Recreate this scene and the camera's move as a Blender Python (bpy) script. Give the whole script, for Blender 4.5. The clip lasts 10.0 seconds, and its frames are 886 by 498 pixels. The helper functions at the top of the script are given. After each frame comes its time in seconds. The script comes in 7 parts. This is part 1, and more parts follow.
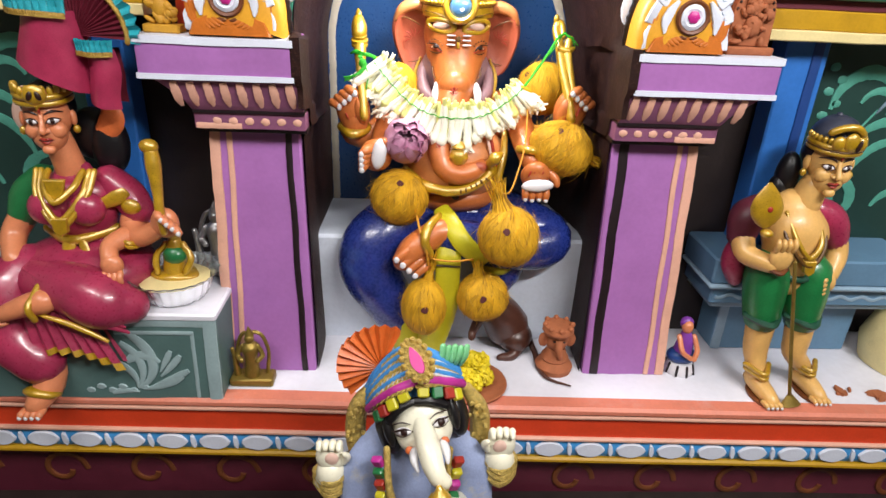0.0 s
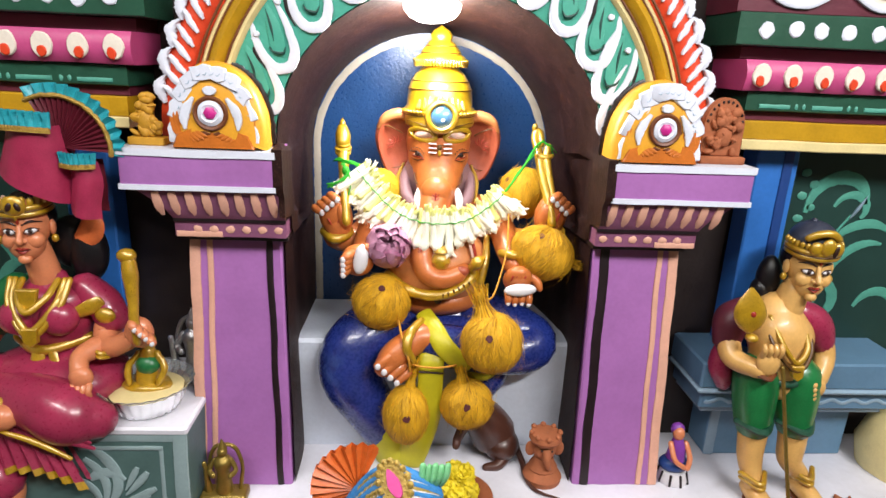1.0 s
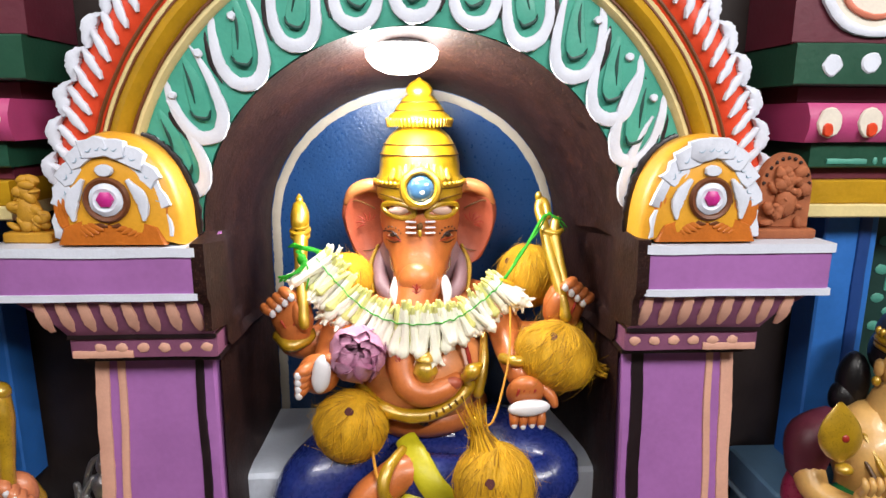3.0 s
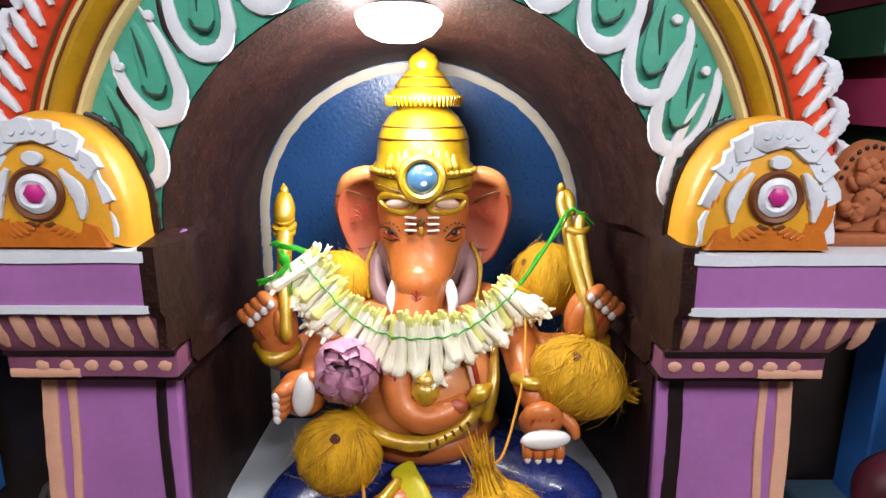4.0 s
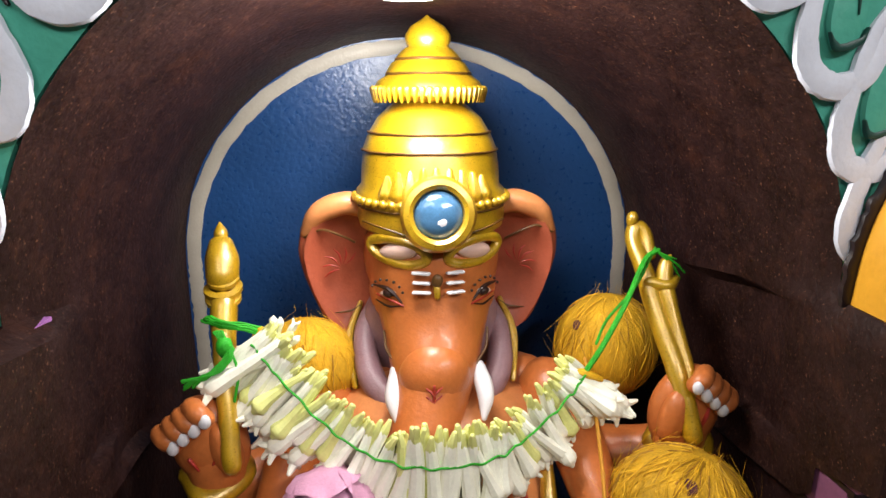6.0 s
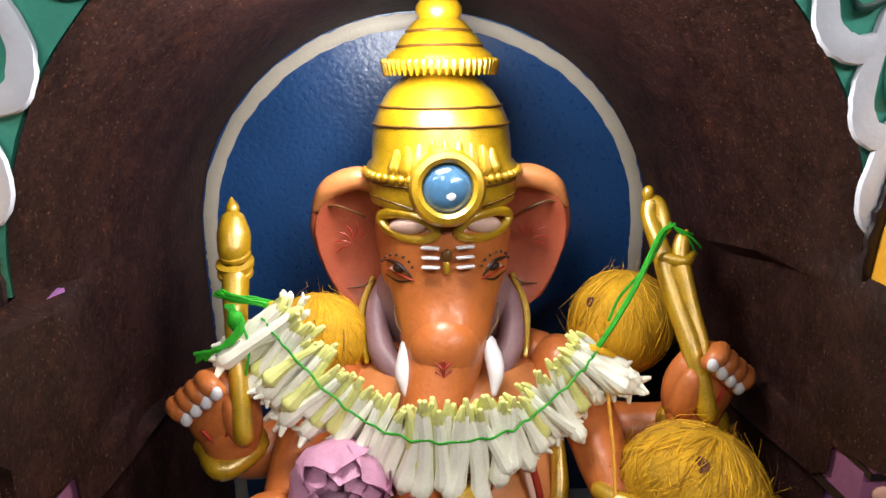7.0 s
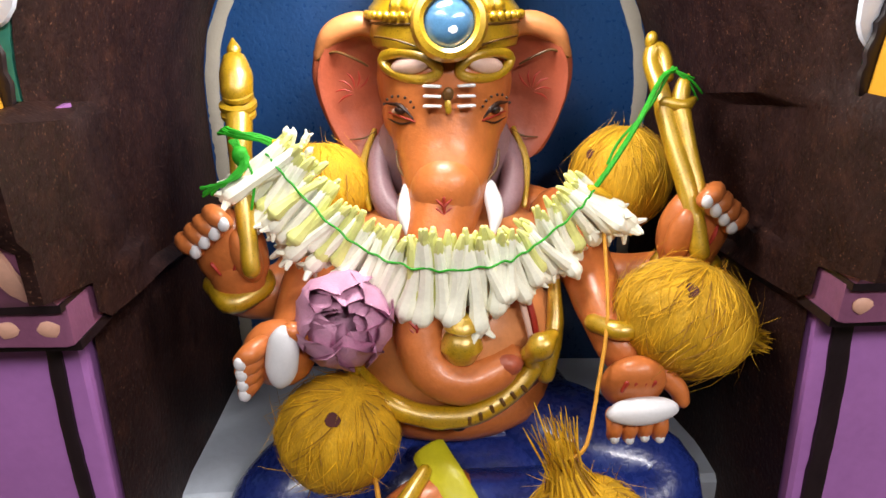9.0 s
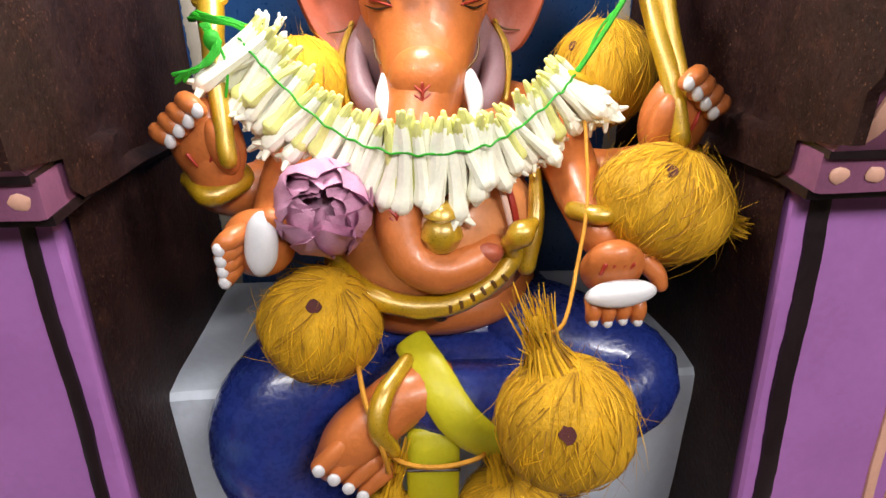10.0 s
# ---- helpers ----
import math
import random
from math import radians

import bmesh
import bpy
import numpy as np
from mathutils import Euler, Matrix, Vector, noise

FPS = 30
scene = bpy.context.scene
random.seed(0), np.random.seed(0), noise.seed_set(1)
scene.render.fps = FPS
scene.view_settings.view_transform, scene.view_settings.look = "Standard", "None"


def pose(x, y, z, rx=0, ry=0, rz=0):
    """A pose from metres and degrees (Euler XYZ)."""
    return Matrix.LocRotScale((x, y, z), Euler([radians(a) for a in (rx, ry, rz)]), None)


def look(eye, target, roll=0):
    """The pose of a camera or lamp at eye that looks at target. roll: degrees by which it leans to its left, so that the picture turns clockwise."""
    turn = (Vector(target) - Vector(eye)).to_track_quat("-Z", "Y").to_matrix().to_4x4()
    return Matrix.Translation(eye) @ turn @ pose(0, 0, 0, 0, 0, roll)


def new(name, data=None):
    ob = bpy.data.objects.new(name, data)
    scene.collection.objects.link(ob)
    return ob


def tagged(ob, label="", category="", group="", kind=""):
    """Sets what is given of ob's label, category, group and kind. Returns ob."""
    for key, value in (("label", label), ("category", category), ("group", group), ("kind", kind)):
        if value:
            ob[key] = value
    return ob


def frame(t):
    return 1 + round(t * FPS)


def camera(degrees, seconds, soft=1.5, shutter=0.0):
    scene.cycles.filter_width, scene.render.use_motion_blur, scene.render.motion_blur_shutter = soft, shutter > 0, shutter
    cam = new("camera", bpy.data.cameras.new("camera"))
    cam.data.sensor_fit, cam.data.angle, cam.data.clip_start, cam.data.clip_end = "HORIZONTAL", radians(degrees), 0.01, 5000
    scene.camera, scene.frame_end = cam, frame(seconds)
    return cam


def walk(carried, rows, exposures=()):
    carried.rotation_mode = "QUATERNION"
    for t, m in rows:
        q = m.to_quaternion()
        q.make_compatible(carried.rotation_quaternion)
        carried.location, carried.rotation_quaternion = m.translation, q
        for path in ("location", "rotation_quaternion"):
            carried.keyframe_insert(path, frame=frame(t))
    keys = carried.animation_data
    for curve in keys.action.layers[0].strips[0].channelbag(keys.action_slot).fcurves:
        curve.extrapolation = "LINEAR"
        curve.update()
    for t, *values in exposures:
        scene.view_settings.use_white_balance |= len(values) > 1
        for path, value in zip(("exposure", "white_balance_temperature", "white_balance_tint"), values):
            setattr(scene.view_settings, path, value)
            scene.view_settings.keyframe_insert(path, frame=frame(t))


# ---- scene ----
cam = camera(71.0, 10.0)
PATH = [
    (0, (-0.084, -1.115, 1.541), (0.017, 0.696, 0.698), 2.6),
    (0.5, (-0.081, -1.102, 1.559), (0.033, 0.767, 0.858), 3.0),
    (1, (-0.069, -1.09, 1.574), (0.058, 0.817, 0.986), 2.5),
    (1.5, (-0.063, -1.078, 1.582), (0.073, 0.847, 1.06), 2.8),
    (2, (-0.059, -1.03, 1.58), (0.1, 0.909, 1.116), 2.3),
    (2.5, (-0.048, -0.914, 1.569), (0.147, 1.025, 1.117), 1.1),
    (2.7, (-0.036, -0.873, 1.571), (0.131, 1.077, 1.157), 0.7),
    (3.8, (0.029, -0.703, 1.579), (0.004, 1.241, 1.109), 0.1),
    (4, (0.02, -0.675, 1.573), (0.041, 1.266, 1.089), 0.4),
    (4.5, (-0.005, -0.576, 1.563), (0.098, 1.36, 1.073), 0.8),
    (5, (-0.063, -0.478, 1.556), (0.062, 1.459, 1.072), -0.0),
    (5.5, (-0.07, -0.399, 1.569), (0.117, 1.529, 1.07), -0.3),
    (5.7, (-0.062, -0.381, 1.57), (0.150, 1.547, 1.072), 0.1),
    (6.8, (-0.037, -0.363, 1.565), (0.072, 1.558, 1.018), -0.4),
    (7, (-0.034, -0.369, 1.561), (0.073, 1.55, 1.006), -0.6),
    (7.5, (-0.035, -0.379, 1.548), (0.067, 1.535, 0.979), -0.3),
    (8, (-0.036, -0.389, 1.524), (0.067, 1.51, 0.905), -0.5),
    (8.5, (-0.033, -0.392, 1.503), (0.089, 1.476, 0.799), 0.0),
    (9, (-0.035, -0.407, 1.482), (0.058, 1.444, 0.73), -0.3),
    (9.5, (-0.032, -0.42, 1.456), (0.056, 1.398, 0.626), -0.2),
    (10, (-0.025, -0.429, 1.427), (0.087, 1.359, 0.538), -0.6),
]
walk(cam, [(t, look(eye, target, roll)) for t, eye, target, roll in PATH],
     [(0, 0.12), (1.5, 0.14), (2.7, -0.06), (4, -0.42), (5, -0.66), (5.7, -0.86), (7.5, -0.96), (8.5, -0.72), (10, -0.2)])

# ---- world and lights ----
world = bpy.data.worlds.new("world")
scene.world = world
world.use_nodes = True
world.node_tree.nodes["Background"].inputs[0].default_value = (0.55, 0.6, 0.7, 1)
world.node_tree.nodes["Background"].inputs[1].default_value = 0.12


def area_lamp(name, m, sx, sy, watts, colour):
    data = bpy.data.lights.new(name, "AREA")
    data.shape, data.size, data.size_y, data.energy, data.color = "RECTANGLE", sx, sy, watts, colour
    ob = new(name, data)
    ob.matrix_world = m
    return ob


TUBES = [((-0.75, -1.25, 2.62), 4.7), ((0.95, -1.5, 2.62), 10.3)]
for (lx, ly, lz), watts in TUBES:
    area_lamp("tube_lamp", look((lx, ly, lz), (0, 0.1, 1.1)), 1.2, 0.1, watts * 4.6, (1.0, 0.968, 0.95))
bulb = bpy.data.lights.new("niche_lamp", "POINT")
bulb.energy, bulb.color, bulb.shadow_soft_size = 12.0, (1.0, 0.98, 0.95), 0.06
bulb_ob = new("niche_lamp", bulb)
bulb_ob.location = (-0.027, 0.122, 1.622)


# ---- materials ----
def lin(h):
    """Linear colour from a hex sRGB value."""
    out = []
    for i in (0, 2, 4):
        c = int(h[i:i + 2], 16) / 255
        out.append(c / 12.92 if c <= 0.04045 else ((c + 0.055) / 1.055) ** 2.4)
    return out


def paint(name, h, rough=0.42, var=0.22, bump=0.18, scale=26.0, metal=0.0, stretch=(1, 1, 1), dirt=0.0, coat=0.0, dirt_hex="3a2a22"):
    """A painted or natural surface: colour mottled at two scales, uneven gloss, fine relief, optional grime."""
    mat = bpy.data.materials.new(name)
    mat.use_nodes = True
    nt = mat.node_tree
    n, l = nt.nodes, nt.links
    bs = n["Principled BSDF"]
    c = lin(h)
    tc = n.new("ShaderNodeTexCoord")
    mp = n.new("ShaderNodeMapping")
    mp.inputs["Scale"].default_value = stretch
    l.new(tc.outputs["Object"], mp.inputs[0])
    big, fine = n.new("ShaderNodeTexNoise"), n.new("ShaderNodeTexNoise")
    big.inputs["Scale"].default_value, big.inputs["Detail"].default_value = scale, 4
    fine.inputs["Scale"].default_value, fine.inputs["Detail"].default_value = scale * 9, 5
    info = n.new("ShaderNodeObjectInfo")
    for t in (big, fine):
        l.new(mp.outputs[0], t.inputs["Vector"])
    ramp = n.new("ShaderNodeValToRGB")
    ramp.color_ramp.elements[0].position, ramp.color_ramp.elements[1].position = 0.3, 0.7
    ramp.color_ramp.elements[0].color = (*[max(0, v * (1 - var)) for v in c], 1)
    ramp.color_ramp.elements[1].color = (*[min(1, v * (1 + var * 0.7) + 0.01 * var) for v in c], 1)
    mixn = n.new("ShaderNodeMath")
    mixn.operation = "MULTIPLY_ADD"
    mixn.inputs[1].default_value = 0.62
    half = n.new("ShaderNodeMath")
    half.operation = "MULTIPLY"
    half.inputs[1].default_value = 0.38
    l.new(fine.outputs[0], half.inputs[0])
    l.new(big.outputs[0], mixn.inputs[0])
    l.new(half.outputs[0], mixn.inputs[2])
    l.new(mixn.outputs[0], ramp.inputs[0])
    colour = ramp.outputs[0]
    if dirt > 0:
        st = n.new("ShaderNodeTexNoise")
        st.inputs["Scale"].default_value, st.inputs["Detail"].default_value, st.inputs["Roughness"].default_value = scale * 0.55, 9, 0.72
        l.new(tc.outputs["Object"], st.inputs["Vector"])
        sr = n.new("ShaderNodeValToRGB")
        sr.color_ramp.elements[0].position, sr.color_ramp.elements[1].position = 0.56, 0.76
        sr.color_ramp.elements[1].color = (dirt, dirt, dirt, 1)
        l.new(st.outputs[0], sr.inputs[0])
        mx = n.new("ShaderNodeMixRGB")
        mx.inputs[2].default_value = (*lin(dirt_hex), 1)
        l.new(sr.outputs[0], mx.inputs[0])
        l.new(colour, mx.inputs[1])
        colour = mx.outputs[0]
    l.new(colour, bs.inputs["Base Color"])
    rr = n.new("ShaderNodeMapRange")
    rr.inputs[3].default_value, rr.inputs[4].default_value = max(0.05, rough - 0.12), min(1, rough + 0.14)
    l.new(fine.outputs[0], rr.inputs[0])
    l.new(rr.outputs[0], bs.inputs["Roughness"])
    bs.inputs["Metallic"].default_value = metal
    bs.inputs["Coat Weight"].default_value = coat
    bs.inputs["Coat Roughness"].default_value = 0.12
    bp = n.new("ShaderNodeBump")
    bp.inputs["Strength"].default_value, bp.inputs["Distance"].default_value = bump, 0.004
    l.new(mixn.outputs[0], bp.inputs["Height"])
    l.new(bp.outputs[0], bs.inputs["Normal"])
    return mat


def speckle(mat, h, scale, lo, hi, amount):
    """Fine pale grains over a painted surface."""
    nt = mat.node_tree
    n, l = nt.nodes, nt.links
    bs = n["Principled BSDF"]
    was = bs.inputs["Base Color"].links[0].from_socket
    tc, ns, rp, mx = n.new("ShaderNodeTexCoord"), n.new("ShaderNodeTexNoise"), n.new("ShaderNodeValToRGB"), n.new("ShaderNodeMixRGB")
    ns.inputs["Scale"].default_value, ns.inputs["Detail"].default_value = scale, 3
    rp.color_ramp.elements[0].position, rp.color_ramp.elements[1].position = lo, hi
    rp.color_ramp.elements[1].color = (amount, amount, amount, 1)
    mx.inputs[2].default_value = (*lin(h), 1)
    l.new(tc.outputs["Object"], ns.inputs["Vector"])
    l.new(ns.outputs[0], rp.inputs[0])
    l.new(rp.outputs[0], mx.inputs[0])
    l.new(was, mx.inputs[1])
    l.new(mx.outputs[0], bs.inputs["Base Color"])


def glow(name, colour, strength):
    mat = bpy.data.materials.new(name)
    mat.use_nodes = True
    bs = mat.node_tree.nodes["Principled BSDF"]
    bs.inputs["Emission Color"].default_value = (*colour, 1)
    bs.inputs["Emission Strength"].default_value = strength
    return mat


def glass(name, h, rough=0.08):
    mat = bpy.data.materials.new(name)
    mat.use_nodes = True
    bs = mat.node_tree.nodes["Principled BSDF"]
    bs.inputs["Base Color"].default_value = (*lin(h), 1)
    bs.inputs["Roughness"].default_value, bs.inputs["Transmission Weight"].default_value = rough, 0.85
    return mat


PURPLE = paint("purple_paint", "9f67a8", 0.45, 0.12, 0.12, 14, dirt=0.12)
PURPLE_DK = paint("dull_purple_paint", "7d4a68", 0.5, 0.2, 0.2, 30, dirt=0.2)
PEACH = paint("peach_paint", "d6a38e", 0.5, 0.12, 0.12, 30)
BLACK = paint("black_paint", "1a0c12", 0.4, 0.3, 0.15, 30)
WHITE = paint("white_paint", "d3d8e6", 0.45, 0.08, 0.25, 30, dirt=0.18, dirt_hex="8a7f86")
LEDGE_W = paint("ledge_white_paint", "dcdce6", 0.4, 0.08, 0.15, 9, dirt=0.22, dirt_hex="9a8f92")
SEAT_W = paint("seat_white_paint", "c9d0dd", 0.42, 0.1, 0.3, 12, dirt=0.3, dirt_hex="7d8290")
BROWN = paint("dark_brown_paint", "210b08", 0.54, 0.5, 0.65, 22, dirt=0.35, dirt_hex="4a2614")
speckle(BROWN, "4a2a1e", 60, 0.54, 0.72, 0.25)
speckle(BROWN, "8f624c", 430, 0.64, 0.72, 0.5)
BROWN.node_tree.nodes["Principled BSDF"].inputs["Specular IOR Level"].default_value = 0.2
BACKBLUE = paint("deep_blue_paint", "193c6a", 0.3, 0.15, 0.5, 18)
BEIGE = paint("beige_line_paint", "9c9488", 0.5, 0.1, 0.2, 40)
TEAL = paint("teal_paint", "469e8a", 0.4, 0.14, 0.25, 24, dirt=0.12, dirt_hex="1d5a4c")
TEAL_DK = paint("dark_teal_paint", "0f3f38", 0.45, 0.2, 0.2, 24)
YELLOW = paint("ochre_yellow_paint", "b58a12", 0.42, 0.18, 0.2, 20, dirt=0.2, dirt_hex="5a3a10")
CREAM = paint("cream_paint", "dccb92", 0.45, 0.12, 0.2, 24, dirt=0.2, dirt_hex="8a6a40")
RED = paint("orange_red_paint", "d2401e", 0.42, 0.14, 0.2, 22)
RED_TOP = paint("worn_coral_paint", "cf7a62", 0.5, 0.15, 0.2, 18, dirt=0.35, dirt_hex="c9b8b4")
OFFWHITE = paint("off_white_paint", "ddd5c8", 0.45, 0.1, 0.2, 30, dirt=0.15, dirt_hex="a08a78")
BROWNLINE = paint("brown_line_paint", "6b3a1c", 0.45, 0.2, 0.2, 30)
GOLDY = paint("amber_paint", "d79a2a", 0.4, 0.14, 0.2, 22)
ORANGE = paint("burnt_orange_paint", "bd671b", 0.45, 0.22, 0.3, 30)
PINK = paint("pink_paint", "b8487c", 0.42, 0.12, 0.15, 22)
MAGENTA = paint("magenta_paint", "c02a86", 0.35, 0.15, 0.2, 50)
GREEN_DK = paint("dark_green_paint", "1d4a38", 0.4, 0.18, 0.2, 18)
GREEN_PANEL = paint("panel_green_paint", "1b3a35", 0.45, 0.2, 0.15, 12, dirt=0.2, dirt_hex="0d1f1d")
TEAL_PALE = paint("pale_teal_paint", "4f9a88", 0.5, 0.2, 0.2, 30)
MAROON = paint("maroon_paint", "5a2030", 0.45, 0.2, 0.2, 20)
BLUE = paint("bright_blue_paint", "2f6fc0", 0.42, 0.14, 0.15, 16)
BLUE_DK = paint("dark_blue_paint", "1d4080", 0.42, 0.14, 0.15, 16)
BLUEGREY = paint("blue_grey_paint", "5f83a0", 0.45, 0.14, 0.2, 14, dirt=0.2, dirt_hex="38506a")
BLUEGREY_LT = paint("pale_blue_grey_paint", "8fa9bd", 0.45, 0.14, 0.2, 14)
GREY_GREEN = paint("grey_green_paint", "4f6a68", 0.45, 0.16, 0.2, 14, dirt=0.2, dirt_hex="2c3d3c")
GREY_LT = paint("pale_grey_paint", "8ea3a6", 0.45, 0.14, 0.25, 18)
SKYBLUE = paint("sky_blue_paint", "3f8cc8", 0.42, 0.14, 0.2, 22)
# near-black brown: shade of the recess behind the pillars is put into it
DARKWALL = paint("dark_paint_and_recess_shade", "241a18", 0.5, 0.3, 0.3, 14)
ROOMWALL = paint("room_wall_paint", "c9c3b4", 0.6, 0.08, 0.1, 4)
FLOORM = paint("floor_stone", "6b625a", 0.35, 0.2, 0.1, 5)
# statue paints
SKIN = paint("orange_skin_paint", "bd6a34", 0.38, 0.2, 0.26, 26, coat=0.14, dirt=0.16, dirt_hex="7d3a22")
SKIN_LT = paint("light_orange_skin_paint", "cb824e", 0.4, 0.18, 0.24, 26, coat=0.12, dirt=0.14, dirt_hex="a0502c")
EAR = paint("ear_inside_paint", "9c4c34", 0.4, 0.2, 0.25, 30, dirt=0.15, dirt_hex="6a2a28")
GOLD = paint("gold_paint", "bd940e", 0.3, 0.28, 0.22, 60, metal=0.3, coat=0.9, dirt=0.4, dirt_hex="4a3208")
GOLD.node_tree.nodes["Principled BSDF"].inputs["Coat Roughness"].default_value = 0.33
GOLD.node_tree.nodes["Principled BSDF"].inputs["Coat IOR"].default_value = 1.75
GOLD_LINE = paint("gold_groove_paint", "5a3a10", 0.45, 0.2, 0.3, 60)
NAIL = paint("nail_white_paint", "d8d6da", 0.4, 0.08, 0.15, 40)
NAVY = paint("navy_cloth_paint", "1b2c74", 0.27, 0.45, 0.45, 18, coat=0.4, dirt=0.65, dirt_hex="4a64a0")
SASH = paint("yellow_sash_paint", "b9b01c", 0.4, 0.14, 0.2, 26, dirt=0.1)
REDMARK = paint("red_mark_paint", "9c2a1e", 0.45, 0.15, 0.1, 40)
MAUVE = paint("mauve_cloth_paint", "8a6a70", 0.45, 0.2, 0.3, 40)
DARKMARK = paint("dark_mark_paint", "2a1410", 0.4, 0.2, 0.1, 40)
BLUEGEM = paint("blue_gem_glass", "41698c", 0.08, 0.3, 0.1, 60, coat=1.0)
PINKWHITE = paint("pinkish_white_paint", "d9b5a6", 0.45, 0.1, 0.15, 40)
HUSK = paint("turmeric_husk", "c89606", 0.75, 0.4, 0.9, 60, stretch=(1, 1, 0.25), dirt=0.35, dirt_hex="6a4a10")
FIBRE = paint("coconut_fibre", "dba60a", 0.7, 0.4, 0.2, 60)
FIBRE_DK = paint("brown_coconut_fibre", "97690c", 0.75, 0.4, 0.2, 60)
EYE_RED = paint("vermilion_spot", "4a1010", 0.7, 0.3, 0.4, 90)
PETALW = paint("white_bud", "f6f4e2", 0.45, 0.12, 0.15, 60)
PETALY = paint("pale_green_bud", "dfe08c", 0.45, 0.16, 0.15, 60)
THREADG = paint("green_thread", "1e9a12", 0.6, 0.3, 0.5, 120)
THREADO = paint("orange_thread", "c98a20", 0.65, 0.3, 0.5, 120)
LOTUSM = paint("mauve_lotus_petal", "c890ae", 0.5, 0.25, 0.3, 50)


# ---- mesh building ----
def smooth_path(pts, n=6):
    """Catmull-Rom through points (any dimension)."""
    pts = [np.array(p, float) for p in pts]
    if len(pts) < 3 or n < 2:
        return pts
    ext = [2 * pts[0] - pts[1]] + pts + [2 * pts[-1] - pts[-2]]
    out = []
    for i in range(1, len(ext) - 2):
        p0, p1, p2, p3 = ext[i - 1:i + 3]
        for k in range(n):
            t = k / n
            out.append(0.5 * (2 * p1 + (p2 - p0) * t + (2 * p0 - 5 * p1 + 4 * p2 - p3) * t * t + (3 * p1 - p0 - 3 * p2 + p3) * t ** 3))
    out.append(pts[-1])
    return out


class Shape:
    """Collects pieces of one mesh, each with its material."""

    def __init__(self):
        self.v, self.f, self.m, self.mats = [], [], [], []

    def add(self, verts, faces, mat):
        if mat not in self.mats:
            self.mats.append(mat)
        k, i = len(self.v), self.mats.index(mat)
        self.v += [tuple(map(float, p)) for p in verts]
        self.f += [tuple(k + j for j in f) for f in faces]
        self.m += [i] * len(faces)
        return self

    def grid(self, rows, mat, close_u=False, close_v=False):
        """Quads over rows of points."""
        nr, nc = len(rows), len(rows[0])
        verts = [p for r in rows for p in r]
        faces = []
        for i in range(nr - (0 if close_v else 1)):
            for j in range(nc - (0 if close_u else 1)):
                a, b = i, (i + 1) % nr
                c, d = j, (j + 1) % nc
                faces.append((a * nc + c, a * nc + d, b * nc + d, b * nc + c))
        return self.add(verts, faces, mat)

    def ell(self, c, r, mat, rot=(0, 0, 0), seg=22, ring=14):
        if not hasattr(r, "__len__"):
            r = (r, r, r)
        m = pose(*c, *rot)
        verts, faces = [m @ Vector((0, 0, r[2]))], []
        for i in range(1, ring):
            a = math.pi * i / ring
            for j in range(seg):
                b = 2 * math.pi * j / seg
                verts.append(m @ Vector((r[0] * math.sin(a) * math.cos(b), r[1] * math.sin(a) * math.sin(b), r[2] * math.cos(a))))
        verts.append(m @ Vector((0, 0, -r[2])))
        last = len(verts) - 1
        for j in range(seg):
            k = (j + 1) % seg
            faces.append((0, 1 + j, 1 + k))
            for i in range(ring - 2):
                faces.append((1 + i * seg + j, 1 + (i + 1) * seg + j, 1 + (i + 1) * seg + k, 1 + i * seg + k))
            faces.append((last, 1 + (ring - 2) * seg + k, 1 + (ring - 2) * seg + j))
        return self.add(verts, faces, mat)

    def tube(self, pts, rad, mat, seg=12, n=6, flat=1.0, side=None, ends=True):
        """A round or flattened limb through points; rad: one number or one for each point. side: the direction of the wide axis."""
        if not hasattr(rad, "__len__"):
            rad = [rad] * len(pts)
        path = smooth_path([(*p, r) for p, r in zip(pts, rad)], n)
        ps, rs = [Vector(p[:3]) for p in path], [max(float(p[3]), 0.0002) for p in path]
        rows, ref = [], Vector(side) if side else None
        for i, p in enumerate(ps):
            d = (ps[min(i + 1, len(ps) - 1)] - ps[max(i - 1, 0)]).normalized()
            if ref is None:
                ref = d.orthogonal().normalized()
            u = (ref - d * ref.dot(d)).normalized()
            if not side:
                ref = u
            w = d.cross(u)
            rows.append([p + u * math.cos(a) * rs[i] + w * math.sin(a) * rs[i] * flat for a in (2 * math.pi * j / seg for j in range(seg))])
        if ends:
            for at, way in ((0, 1), (-1, -1)):
                d = (ps[1] - ps[0]).normalized() if at == 0 else (ps[-2] - ps[-1]).normalized()
                base, r = rows[at], rs[at] * min(flat, 1)
                caps = [[ps[at] + (q - ps[at]) * math.cos(a) - d * r * math.sin(a) for q in base] for a in (0.6, 1.15, 1.5)]
                rows = caps[::-1] + rows if at == 0 else rows + caps
        return self.grid(rows, mat, close_u=True)

    def lathe(self, prof, c, mat, seg=32, rot=(0, 0, 0), lean=(0, 0), squash=1.0):
        m = pose(*c, *rot)
        rows = [[m @ Vector((r * math.cos(a) + lean[0] * z, r * squash * math.sin(a) + lean[1] * z, z)) for a in (2 * math.pi * j / seg for j in range(seg))] for r, z in prof]
        return self.grid(rows, mat, close_u=True)

